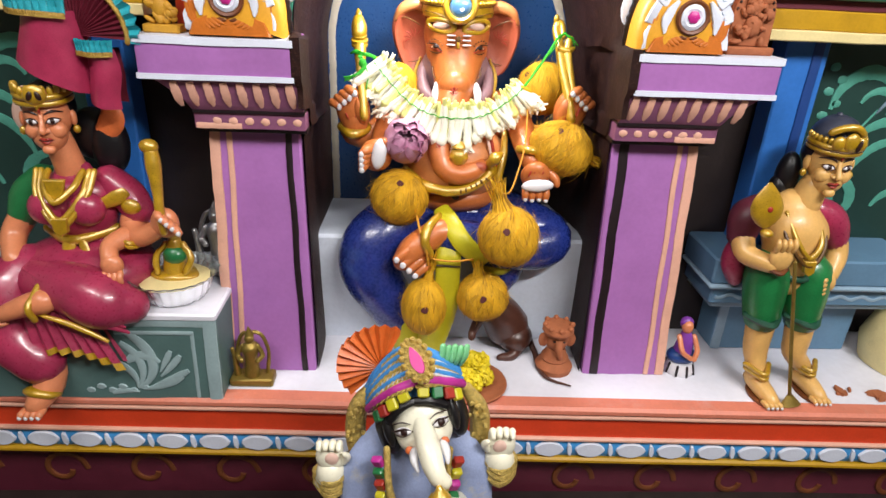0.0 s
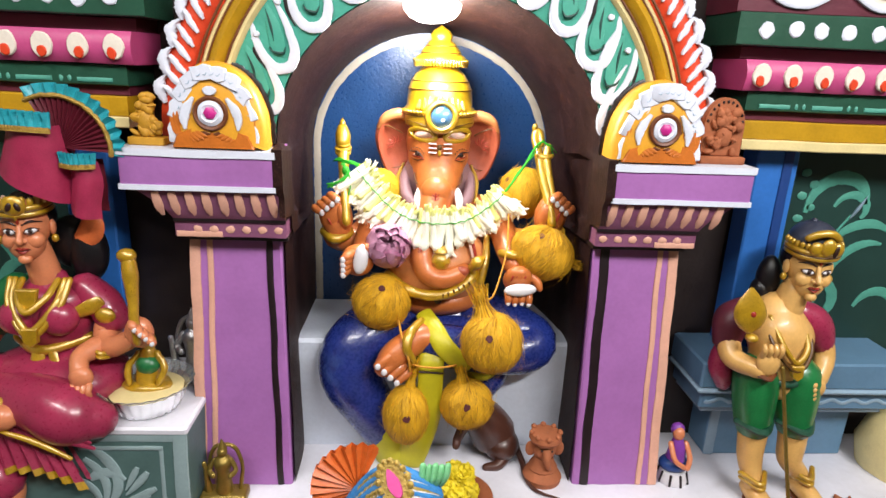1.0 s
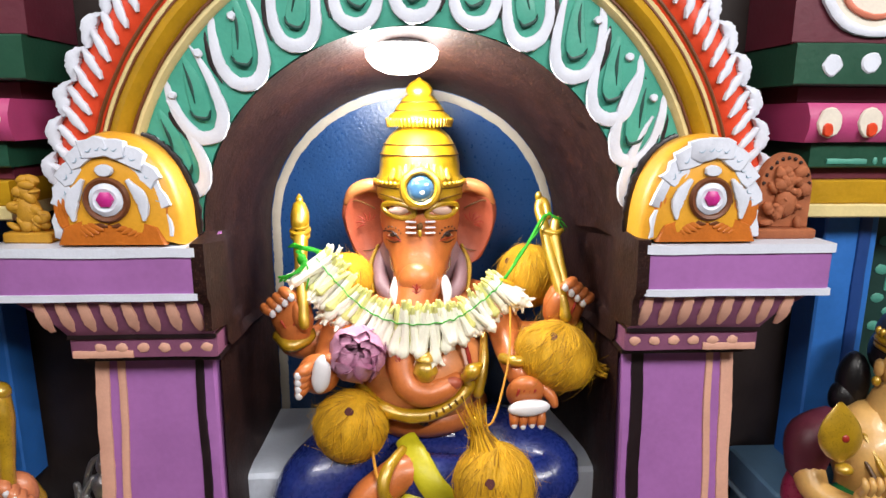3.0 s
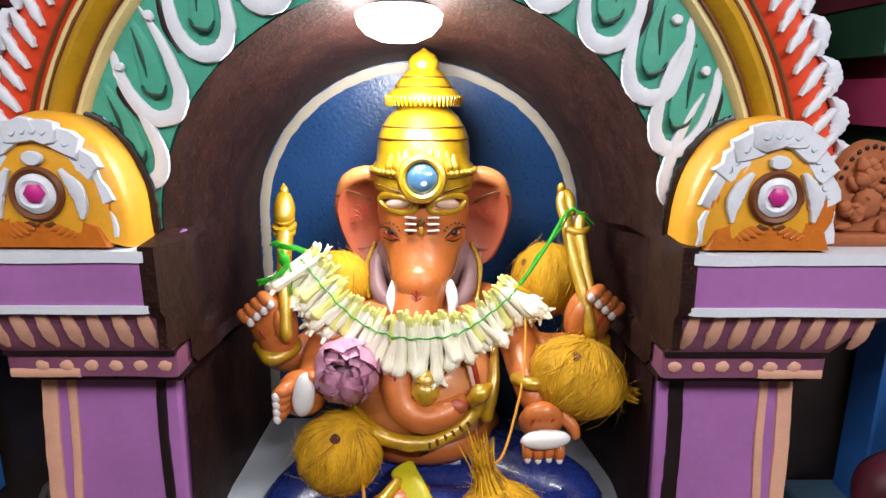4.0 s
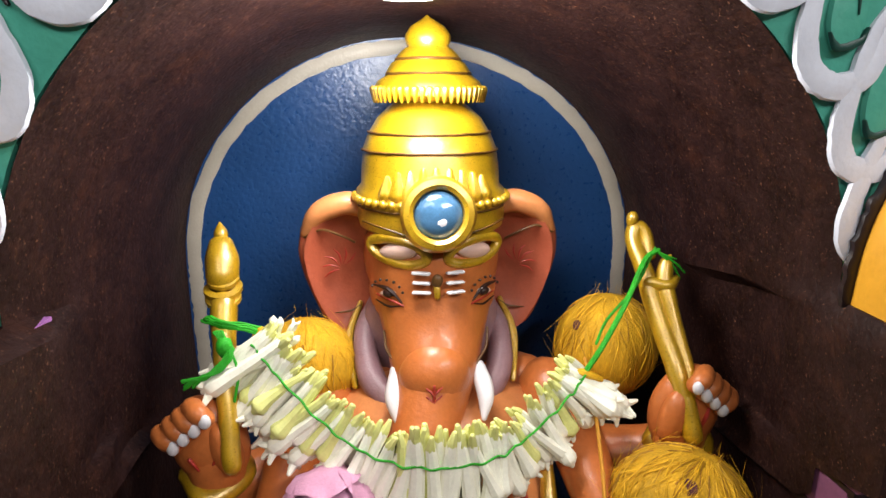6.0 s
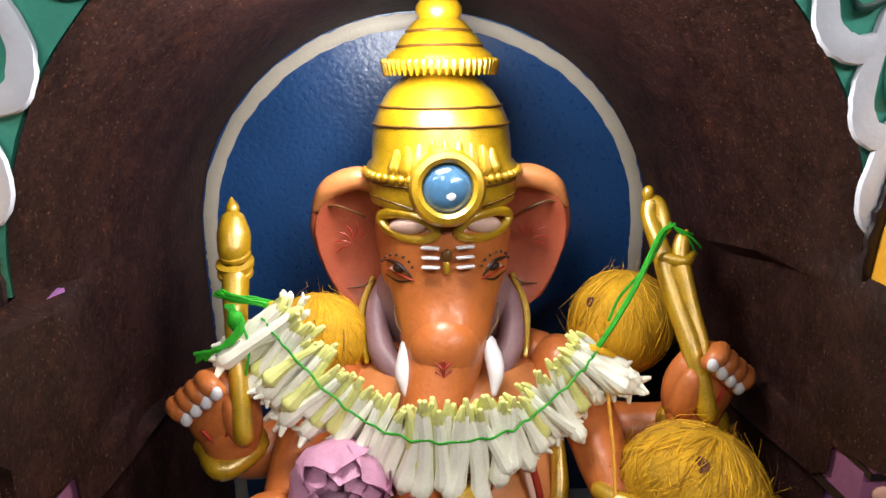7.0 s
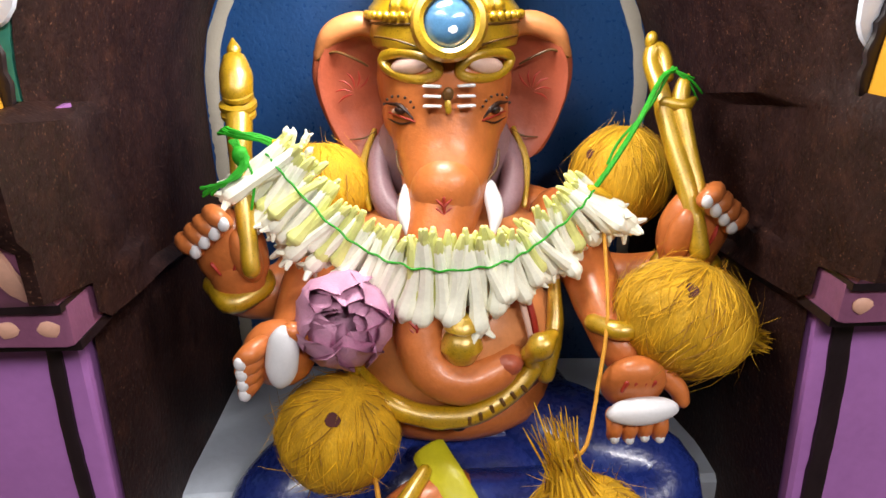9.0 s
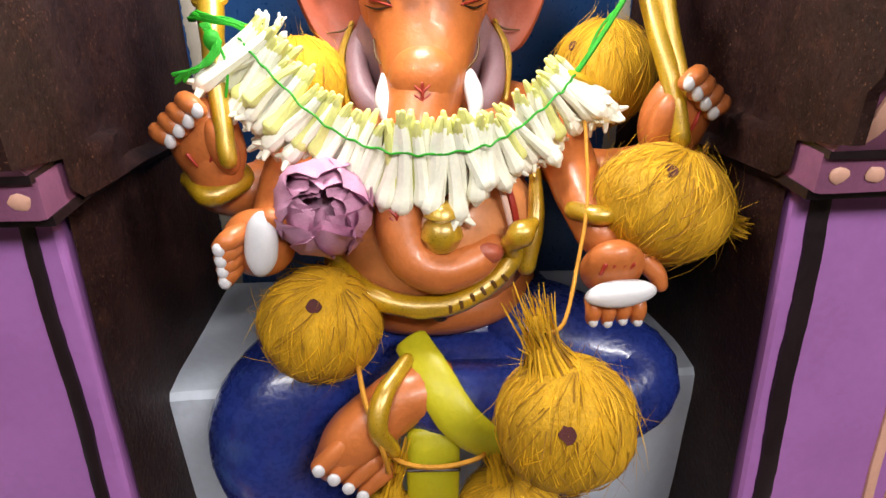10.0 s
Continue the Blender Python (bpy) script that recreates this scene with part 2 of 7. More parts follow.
    def box(self, c, s, mat, rot=(0, 0, 0), bev=0.003, taper=1.0):
        """A block with chamfered edges; taper scales its top."""
        m = pose(*c, *rot)
        hx, hy, hz = s[0] / 2, s[1] / 2, s[2] / 2
        b = min(bev, hx * 0.9, hy * 0.9, hz * 0.9)
        rows = []
        for z, inset in ((-hz, b), (-hz + b, 0), (hz - b, 0), (hz, b)):
            k = 1 + (taper - 1) * (z + hz) / (2 * hz)
            x, y = hx * k - inset, hy * k - inset
            e = b * 0.999 - inset * 0.5
            rows.append([m @ Vector(q + (z,)) for q in ((x - e, -y), (x, -y + e), (x, y - e), (x - e, y), (-x + e, y), (-x, y - e), (-x, -y + e), (-x + e, -y))])
        verts = [p for r in rows for p in r]
        faces = [(i * 8 + j, i * 8 + (j + 1) % 8, (i + 1) * 8 + (j + 1) % 8, (i + 1) * 8 + j) for i in range(3) for j in range(8)]
        faces += [tuple(range(7, -1, -1)), tuple(range(24, 32))]
        return self.add(verts, faces, mat)

    def slab(self, outline, m, thick, mat, bev=0.002):
        """A flat outline (x, y) raised by thick along z of the pose m, with a soft edge."""
        n = len(outline)
        cx, cy = sum(p[0] for p in outline) / n, sum(p[1] for p in outline) / n
        size = max(max(abs(p[0] - cx), abs(p[1] - cy)) for p in outline)
        k = max(0.5, 1 - bev / max(size, 1e-6))
        rows = [[m @ Vector((x, y, 0)) for x, y in outline], [m @ Vector((x, y, max(thick - bev, thick * 0.4))) for x, y in outline],
                [m @ Vector((cx + (x - cx) * k, cy + (y - cy) * k, thick)) for x, y in outline]]
        verts = [p for r in rows for p in r]
        faces = [(i * n + j, i * n + (j + 1) % n, (i + 1) * n + (j + 1) % n, (i + 1) * n + j) for i in range(2) for j in range(n)]
        faces.append(tuple(2 * n + j for j in range(n)))
        faces.append(tuple(range(n - 1, -1, -1)))
        return self.add(verts, faces, mat)

    def stroke(self, pts, normal, width, height, mat, n=5, wob=0.0):
        """A raised brush stroke or plaster ridge along points on a surface with that normal."""
        if not hasattr(width, "__len__"):
            width = [width] * len(pts)
        path = smooth_path([(*p, w) for p, w in zip(pts, width)], n)
        nv, rows = Vector(normal).normalized(), []
        ps = [Vector(p[:3]) for p in path]
        for i, p in enumerate(ps):
            d = (ps[min(i + 1, len(ps) - 1)] - ps[max(i - 1, 0)]).normalized()
            s = nv.cross(d).normalized()
            w = max(float(path[i][3]), 0.0006) * 0.5
            wl, wr = w * (1 + wob * random.uniform(-1, 1)), w * (1 + wob * random.uniform(-1, 1))
            rows.append([p - s * wl - nv * 0.002, p - s * wl * 0.9 + nv * height * 0.6, p - s * wl * 0.45 + nv * height, p + s * wr * 0.45 + nv * height, p + s * wr * 0.9 + nv * height * 0.6, p + s * wr - nv * 0.002])
        self.grid(rows, mat)
        k = len(self.v)
        self.add([q for q in rows[0]], [(5, 4, 3, 2, 1, 0)], mat)
        return self.add([q for q in rows[-1]], [(0, 1, 2, 3, 4, 5)], mat)

    def turn(self, start, centre, rz, scale=1.0, shift=(0, 0, 0)):
        """Turns the pieces added since start about an upright axis through centre."""
        m = Matrix.Translation(Vector(centre) + Vector(shift)) @ pose(0, 0, 0, 0, 0, rz) @ Matrix.Scale(scale, 4) @ Matrix.Translation(-Vector(centre))
        for i in range(start, len(self.v)):
            self.v[i] = tuple(m @ Vector(self.v[i]))
        return self

    def rough(self, amp, scale=20.0, start=0):
        """Uneven, hand-made surfaces."""
        for i in range(start, len(self.v)):
            p = Vector(self.v[i])
            self.v[i] = tuple(p + noise.noise_vector(p * scale) * amp)
        return self

    def data(self, name, angle=42):
        me = bpy.data.meshes.new(name)
        me.from_pydata(self.v, [], self.f)
        for mt in self.mats:
            me.materials.append(mt)
        me.polygons.foreach_set("material_index", self.m)
        me.polygons.foreach_set("use_smooth", [True] * len(self.f))
        me.update()
        bm = bmesh.new()
        bm.from_mesh(me)
        bmesh.ops.recalc_face_normals(bm, faces=bm.faces)
        bm.to_mesh(me)
        bm.free()
        me.set_sharp_from_angle(angle=radians(angle))
        return me


def thing(name, shape, label, category, group="", kind="", at=None):
    """A top-level object: a Shape, or an Empty when shape is None."""
    ob = new(name, shape.data(name) if shape else None)
    if at:
        ob.location = at
    return tagged(ob, label, category, group, kind)


def part(name, shape, parent, label=""):
    """A mesh under a thing; its coordinates are the parent's."""
    me = shape.data(name) if isinstance(shape, Shape) else shape
    ob = new(name, me)
    ob.parent = parent
    return tagged(ob, label)


FRONT = Matrix(((1, 0, 0, 0), (0, 0, -1, 0), (0, 1, 0, 0), (0, 0, 0, 1)))  # x, y of an outline to x, z of the facade; its z towards the viewer


def facing(x, y, z, turn=0):
    """A pose on the facade: outlines lie upright and rise towards the viewer."""
    return Matrix.Translation((x, y, z)) @ FRONT @ pose(0, 0, 0, 0, 0, turn)


def disc(r, n=20, sx=1.0, sy=1.0, wob=0.0):
    return [(r * sx * math.cos(2 * math.pi * i / n) * (1 + wob * random.uniform(-1, 1)), r * sy * math.sin(2 * math.pi * i / n) * (1 + wob * random.uniform(-1, 1))) for i in range(n)]


# ---- structure ----
LEDGE, CAP, AZ = 0.75, 1.414, 1.418
room = Shape()
room.box((0, -1.5, -0.05), (6, 5, 0.1), FLOORM)
tagged(new("floor", room.data("floor")), "grey stone floor of the hall", "floor", kind="structure")
for nm, c, s in (("wall_south", (0, -3.55, 1.5), (6.2, 0.1, 3.1)), ("wall_west", (-3.05, -1.5, 1.5), (0.1, 4.0, 3.1)), ("wall_east", (3.05, -1.5, 1.5), (0.1, 4.0, 3.1)), ("wall_north", (0, 0.56, 1.5), (6.2, 0.1, 3.1))):
    tagged(new(nm, Shape().box(c, s, ROOMWALL).data(nm)), "plain painted hall wall", "wall", kind="structure")
tagged(new("ceiling", Shape().box((0, -1.5, 3.05), (6.2, 4.2, 0.1), ROOMWALL).data("ceiling")), "plain pale ceiling", "ceiling", kind="structure")
for (lx, ly, lz), watts in TUBES:
    tube = thing("tube_light", None, "white tube light hung from the hall ceiling", "lamp", "hall tube lights", at=(lx, ly, lz + 0.06))
    part("housing", Shape().box((0, 0, 0.06), (1.3, 0.06, 0.05), WHITE), tube)
    part("rod", Shape().tube([(-0.5, 0, 0.08), (-0.5, 0, 0.34)], 0.006, WHITE), tube)
    part("rod", Shape().tube([(0.5, 0, 0.08), (0.5, 0, 0.34)], 0.006, WHITE), tube)
    part("tube", Shape().tube([(-0.6, 0, 0.02), (0.6, 0, 0.02)], 0.014, glow("tube_glow", (0.95, 0.98, 1), 6)), tube)


def ledge_front(x):
    return -0.134 - 0.022 * x


# plinth: white top, coral lip, red fascia, blue band with petals, gilt line, dark base
def fascia(y_out, z0, z1, mat, bulge=0.0, xs=24, deep=0.03):
    sh = Shape()
    rows = []
    for i in range(xs + 1):
        x = -1.5 + 3.0 * i / xs
        y = ledge_front(x) - y_out
        prof = [(y + deep, z0), (y, z0), (y - bulge, z0 * 0.7 + z1 * 0.3), (y - bulge, z0 * 0.3 + z1 * 0.7), (y, z1), (y + deep, z1)]
        rows.append([(x, a, b) for a, b in prof])
    return sh.grid(rows, mat).rough(0.0015, 12)


plinth = thing("plinth", None, "white-topped shrine ledge with red and blue painted mouldings", "ledge", kind="structure")
top = Shape()
rows = []
for i in range(61):
    x = -1.5 + 3.0 * i / 60
    rows.append([(x, ledge_front(x) + (0.56 - ledge_front(x)) * j / 20, LEDGE) for j in range(21)])
top.grid(rows, LEDGE_W).rough(0.0012, 14)
part("ledge_top", top, plinth)
part("lip", fascia(0.006, LEDGE - 0.018, LEDGE + 0.0015, RED_TOP, 0.006), plinth)
part("lip_line", fascia(0.010, LEDGE - 0.026, LEDGE - 0.018, PEACH, 0.002), plinth)
part("fascia", fascia(0.004, LEDGE - 0.074, LEDGE - 0.026, RED, 0.0), plinth)
part("fascia_line", fascia(0.008, LEDGE - 0.084, LEDGE - 0.074, PEACH, 0.003), plinth)
blue_band = part("blue_band", fascia(0.0, LEDGE - 0.128, LEDGE - 0.084, SKYBLUE, 0.006), plinth)
part("gilt_line", fascia(0.006, LEDGE - 0.142, LEDGE - 0.128, YELLOW, 0.004), plinth)
part("base", fascia(-0.03, 0.0, LEDGE - 0.142, MAROON, 0.0), plinth)
petal_big = Shape().slab(disc(0.024, 18, 1.25, 0.72, 0.05), facing(0, 0, 0), 0.006, WHITE).data("petal")
petal_thin = Shape().slab(disc(0.016, 12, 0.32, 1.0, 0.08), facing(0, 0, 0, 8), 0.006, WHITE).data("petal")
for i in range(34):
    x = -1.4 + i * 0.0845
    for me, dx in ((petal_big, 0), (petal_thin, 0.042)):
        ob = part("petal", me, blue_band)
        ob.location = (x + dx, ledge_front(x + dx) - 0.004, LEDGE - 0.106)
base_scroll = Shape()
for i in range(16):
    x = -1.35 + i * 0.18
    pts = [(x + 0.05 * math.cos(a) * (1 - a / 9), ledge_front(x) + 0.029, 0.53 + 0.05 * math.sin(a) * (1 - a / 9)) for a in np.linspace(0, 6, 14)]
    base_scroll.stroke(pts, (0, -1, 0), 0.012, 0.003, BROWNLINE, 2)
part("painted_scroll", base_scroll, plinth)
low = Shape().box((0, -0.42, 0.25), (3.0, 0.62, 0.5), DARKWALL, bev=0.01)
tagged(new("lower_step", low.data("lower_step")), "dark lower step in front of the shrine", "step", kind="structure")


def batter(z):
    """The pillar shafts lean: their faces come forward towards the foot."""
    return 0.03 - 0.126 * (1.252 - z)


def inner_edge(sgn, z):
    return 0.296 - (0.036 if sgn < 0 else 0.018) * (1.252 - z)


# niche: brown vault, blue back panel with a beige line
def vault_curve(a, b, cz, n=40, low_z=LEDGE):
    pts = [(-a, low_z + (cz - low_z) * i / 56) for i in range(56)]
    pts += [(-a * math.cos(t), cz + b * math.sin(t)) for t in np.linspace(0, math.pi, n)]
    return pts + [(a, cz - (cz - low_z) * (i + 1) / 56) for i in range(56)]


va = []
for x, z in vault_curve(0.292, 0.271, 1.418):
    if z < 1.4179:  # straight jambs stand clear of the pillars
        z = 1.4173 if z > 1.4 else z
        va.append((-0.2745 if x < 0 else 0.2795, z) if z > 1.25 else ((-inner_edge(-1, z) + 0.005) if x < 0 else inner_edge(1, z) - 0.005, z))
    else:
        va.append((x - 0.005, z))
vb = [(x - 0.0105, z) for x, z in vault_curve(0.275, 0.259, 1.366)]
vault = Shape()


def lip(z):
    """Where the brown paint begins: it wraps the inner ends of the capitals."""
    return -0.047 if 1.345 < z < 1.4175 else (-0.037 if 1.292 < z <= 1.345 else (0.036 if z > 1.3 else (batter(z) + 0.008 if z < 1.252 else 0.022)))


rows = [[(p[0] * (1.06 if 1.345 < p[1] < 1.4175 else (1.035 if 1.292 < p[1] <= 1.345 else 1.0)), lip(p[1]) + 0.0005, p[1]) for p in va]]
for k in range(17):
    f = k / 16
    g = max(0.0, (f - 0.45) / 0.55)
    bow = 0.02 * min(1.0, max(0.0, (f - 0.22) / 0.2))
    rows.append([(p[0] + (q[0] - p[0]) * (f if p[1] > 1.4179 else g) + (0 if p[1] > 1.4179 else math.copysign(bow * (1 - g) * (0.9 if p[1] > 1.252 else 0.25), p[0])), lip(p[1]) * (1 - f) + 0.382 * f, p[1] + (q[1] - p[1]) * f) for p, q in zip(va, vb)])
vault.grid(rows, BROWN)
vault.rough(0.0018, 9)
outer = [[(p[0] * 1.1, 0.06 + 0.4 * f, (p[1] - 1.2) * 1.06 + 1.2) for p in va] for f in (0, 1)]
vault.grid(outer, BROWN)
tagged(new("wall_niche", vault.data("wall_niche")), "dark brown painted arched niche vault", "niche", kind="structure")
panel = Shape()
pts = [(x - 0.0105, z) for x, z in vault_curve(0.284, 0.268, 1.366)]
panel.slab(pts, facing(0, 0.4, 0), 0.018, BACKBLUE, 0.001)
line = [(x - 0.0105, z) for x, z in vault_curve(0.2655, 0.2495, 1.366, low_z=0.95)]
panel.stroke([(x, 0.383, z) for x, z in line], (0, -1, 0), 0.018, 0.003, BEIGE, 2, 0.12)
tagged(new("wall_niche_back", panel.data("wall_niche_back")), "deep blue niche back panel edged with a beige line", "wall", kind="structure")
seat = Shape()
rows = []
for i in range(25):
    x = -0.286 + 0.577 * i / 24
    prof = [(0.102, LEDGE)] + [(0.104, LEDGE + 0.245 * j / 8) for j in range(1, 8)] + [(0.107, 0.993), (0.114, 0.999)] + [(0.114 + 0.266 * j / 6, 0.999 - 0.018 * j / 6) for j in range(1, 7)]
    rows.append([(x, y, z) for y, z in prof])
seat.grid(rows, SEAT_W).rough(0.0022, 16)
part("seat_block", seat, thing("seat", None, "chalky white masonry seat inside the niche", "pedestal", kind="structure"))


# arch bands on the facade
def ring(shape, r_in, r_out, y_in, y_mid, y_out, mat, n=72, t0=0.0, t1=math.pi, back=0.05):
    rows = []
    for t in np.linspace(t0, t1, n):
        a, b = r_in(t), r_out(t)
        c, s = math.cos(t), math.sin(t)
        rows.append([(r * c, y, AZ + r * s) for r, y in ((a, back), (a, y_in), (a * 0.75 + b * 0.25, (y_in + y_mid * 2) / 3), ((a + b) / 2, y_mid), (a * 0.25 + b * 0.75, (y_out + y_mid * 2) / 3), (b, y_out), (b, back))])
    return shape.grid(rows, mat)


def inner_r(t):
    return 1 / math.sqrt((math.cos(t) / 0.297) ** 2 + (math.sin(t) / 0.274) ** 2)


arch = thing("arch", None, "carved arch with teal scrolls, yellow ribs and red flame edging", "arch", kind="structure")
teal_band = part("teal_band", ring(Shape(), lambda t: inner_r(t) - 0.002, lambda t: 0.384, 0.004, 0.0, -0.004, TEAL).rough(0.002, 22), arch)
part("yellow_rib", ring(Shape(), lambda t: 0.394, lambda t: 0.423, -0.012, -0.026, -0.012, YELLOW).rough(0.0012, 22), arch)
part("cream_rib", ring(Shape(), lambda t: 0.380, lambda t: 0.394, -0.002, -0.012, -0.012, CREAM).rough(0.001, 22), arch)
part("cream_rib", ring(Shape(), lambda t: 0.423, lambda t: 0.434, -0.012, -0.014, -0.004, CREAM).rough(0.001, 22), arch)
lines = Shape()
for r in (0.394, 0.423, 0.437):
    lines.stroke([(r * math.cos(t), -0.0125, AZ + r * math.sin(t)) for t in np.linspace(0.2, math.pi - 0.2, 50)], (0, -1, 0), 0.004, 0.003, BROWNLINE, 2, 0.2)
part("brown_line", lines, arch)
flame_band = part("flame_band", ring(Shape(), lambda t: 0.436, lambda t: 0.492, 0.0, -0.012, 0.006, RED).rough(0.002, 24), arch)
for i in range(15):
    for sgn in (-1, 1):
        t = 0.13 + i * 0.0975
        p = []
        for k in range(6):
            r, a = 0.482 + 0.013 * math.sin(k / 5 * math.pi) * (0.6 + 0.4 * k / 5) + 0.004 * k / 5, t + 0.095 * k / 5
            p.append((sgn * r * math.cos(a), -0.002, AZ + r * math.sin(a)))
        part("white_flame", Shape().stroke(p, (0, -1, 0), [0.009, 0.017, 0.02, 0.019, 0.012, 0.004], 0.006, WHITE, 4, 0.2).rough(0.0015, 30), flame_band)
for i in range(27):
    for sgn in (-1, 1):
        t, lean = 0.16 + i * 0.054, 0.03
        q = [(sgn * r * math.cos(t + lean * (r - 0.465) / 0.02), -0.011, AZ + r * math.sin(t + lean * (r - 0.465) / 0.02)) for r in (0.45, 0.461, 0.473, 0.484)]
        part("white_dash", Shape().stroke(q, (0, -1, 0), [0.004, 0.011, 0.011, 0.006], 0.0045, WHITE, 3, 0.2), flame_band)
for i in range(15):
    t = 0.34 + i * (math.pi - 0.68) / 14
    part("white_dot", Shape().slab(disc(0.0058, 10, wob=0.15), facing(0.367 * math.cos(t), -0.0035, AZ + 0.367 * math.sin(t)), 0.004, WHITE), teal_band)


def scroll(t, sgn, seed):
    """One teal leaf with a flat white ribbon rim, hanging towards the opening, a black line along its outer side."""
    rnd = random.Random(seed)
    sh, k = Shape(), abs(t - math.pi / 2)
    r0 = inner_r(t) + rnd.uniform(0.001, 0.004)
    px, pz = r0 * math.cos(t), AZ + r0 * math.sin(t)
    lean = (0.03 + (0.42 if sgn < 0 else 0.3) * max(0.0, k - 0.25)) * sgn + rnd.uniform(-0.04, 0.04)
    ux, uz = math.sin(lean), math.cos(lean)
    long = (0.098 + 0.032 * math.sin(min(k, 1.2) * 1.2)) * rnd.uniform(0.96, 1.04)
    wide = rnd.uniform(1.08, 1.2)

    def at(s, d, y=-0.0015):
        """s across, outwards positive; d along the leaf from its tip."""
        return (px + ux * d * long + sgn * s * wide * uz, y, pz + uz * d * long - sgn * s * wide * ux)
    rim = [at(-0.026, 0.95), at(-0.0285, 0.68), at(-0.0265, 0.4), at(-0.0215, 0.2), at(-0.010, 0.075), at(0.006, 0.06), at(0.0195, 0.15), at(0.0255, 0.36), at(0.0225, 0.62), at(0.015, 0.86), at(0.009, 1.02)]
    sh.stroke(rim, (0, -1, 0), [0.003, 0.010, 0.0135, 0.0165, 0.0185, 0.0185, 0.017, 0.0145, 0.012, 0.008, 0.002], 0.0026, WHITE, 5, 0.07)
    # pale body and its two dark brush marks
    sh.stroke([at(-0.012, 0.9), at(-0.009, 0.62), at(-0.003, 0.38), at(0.001, 0.24)], (0, -1, 0), [0.008, 0.022, 0.028, 0.016], 0.0022, TEAL, 5)
    sh.stroke([at(-0.009, 0.82, -0.0035), at(-0.006, 0.62, -0.004), at(0.001, 0.42, -0.004)], (0, -1, 0), [0.0008, 0.0046, 0.0008], 0.0012, TEAL_DK, 5, 0.15)
    sh.stroke([at(-0.012, 0.3, -0.0035), at(-0.004, 0.24, -0.004), at(0.008, 0.3, -0.0035), at(0.0105, 0.38, -0.0035)], (0, -1, 0), [0.0008, 0.005, 0.0045, 0.0008], 0.0014, TEAL_DK, 5, 0.15)
    sh.stroke([at(0.030, 0.14), at(0.0345, 0.36), at(0.0315, 0.6), at(0.023, 0.88)], (0, -1, 0), [0.002, 0.0062, 0.0055, 0.001], 0.001, BLACK, 5, 0.15)
    return sh.rough(0.0011, 34)


for i, deg in enumerate((91, 106.5, 122.7, 138.8, 155.5, 170.5, 74.8, 59.8, 45, 30.2, 17.6, 5.4)):
    part("scroll_leaf", scroll(radians(deg), -1 if deg > 91 else 1, i), teal_band)
arch.location = (-0.005, 0.034, 0)

# upper wall behind the arch and side recess walls, recess shade put into colour
back = Shape()
out = [(0.478 * math.cos(t), 0.478 * math.sin(t) + AZ) for t in np.linspace(0, math.pi, 40)]
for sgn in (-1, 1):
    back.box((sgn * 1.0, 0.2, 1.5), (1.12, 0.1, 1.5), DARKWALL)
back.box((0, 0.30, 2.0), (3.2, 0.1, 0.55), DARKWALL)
tagged(new("wall_shrine", back.data("wall_shrine")), "recessed shrine wall behind the pillars, its shade painted in near-black", "wall", kind="structure")


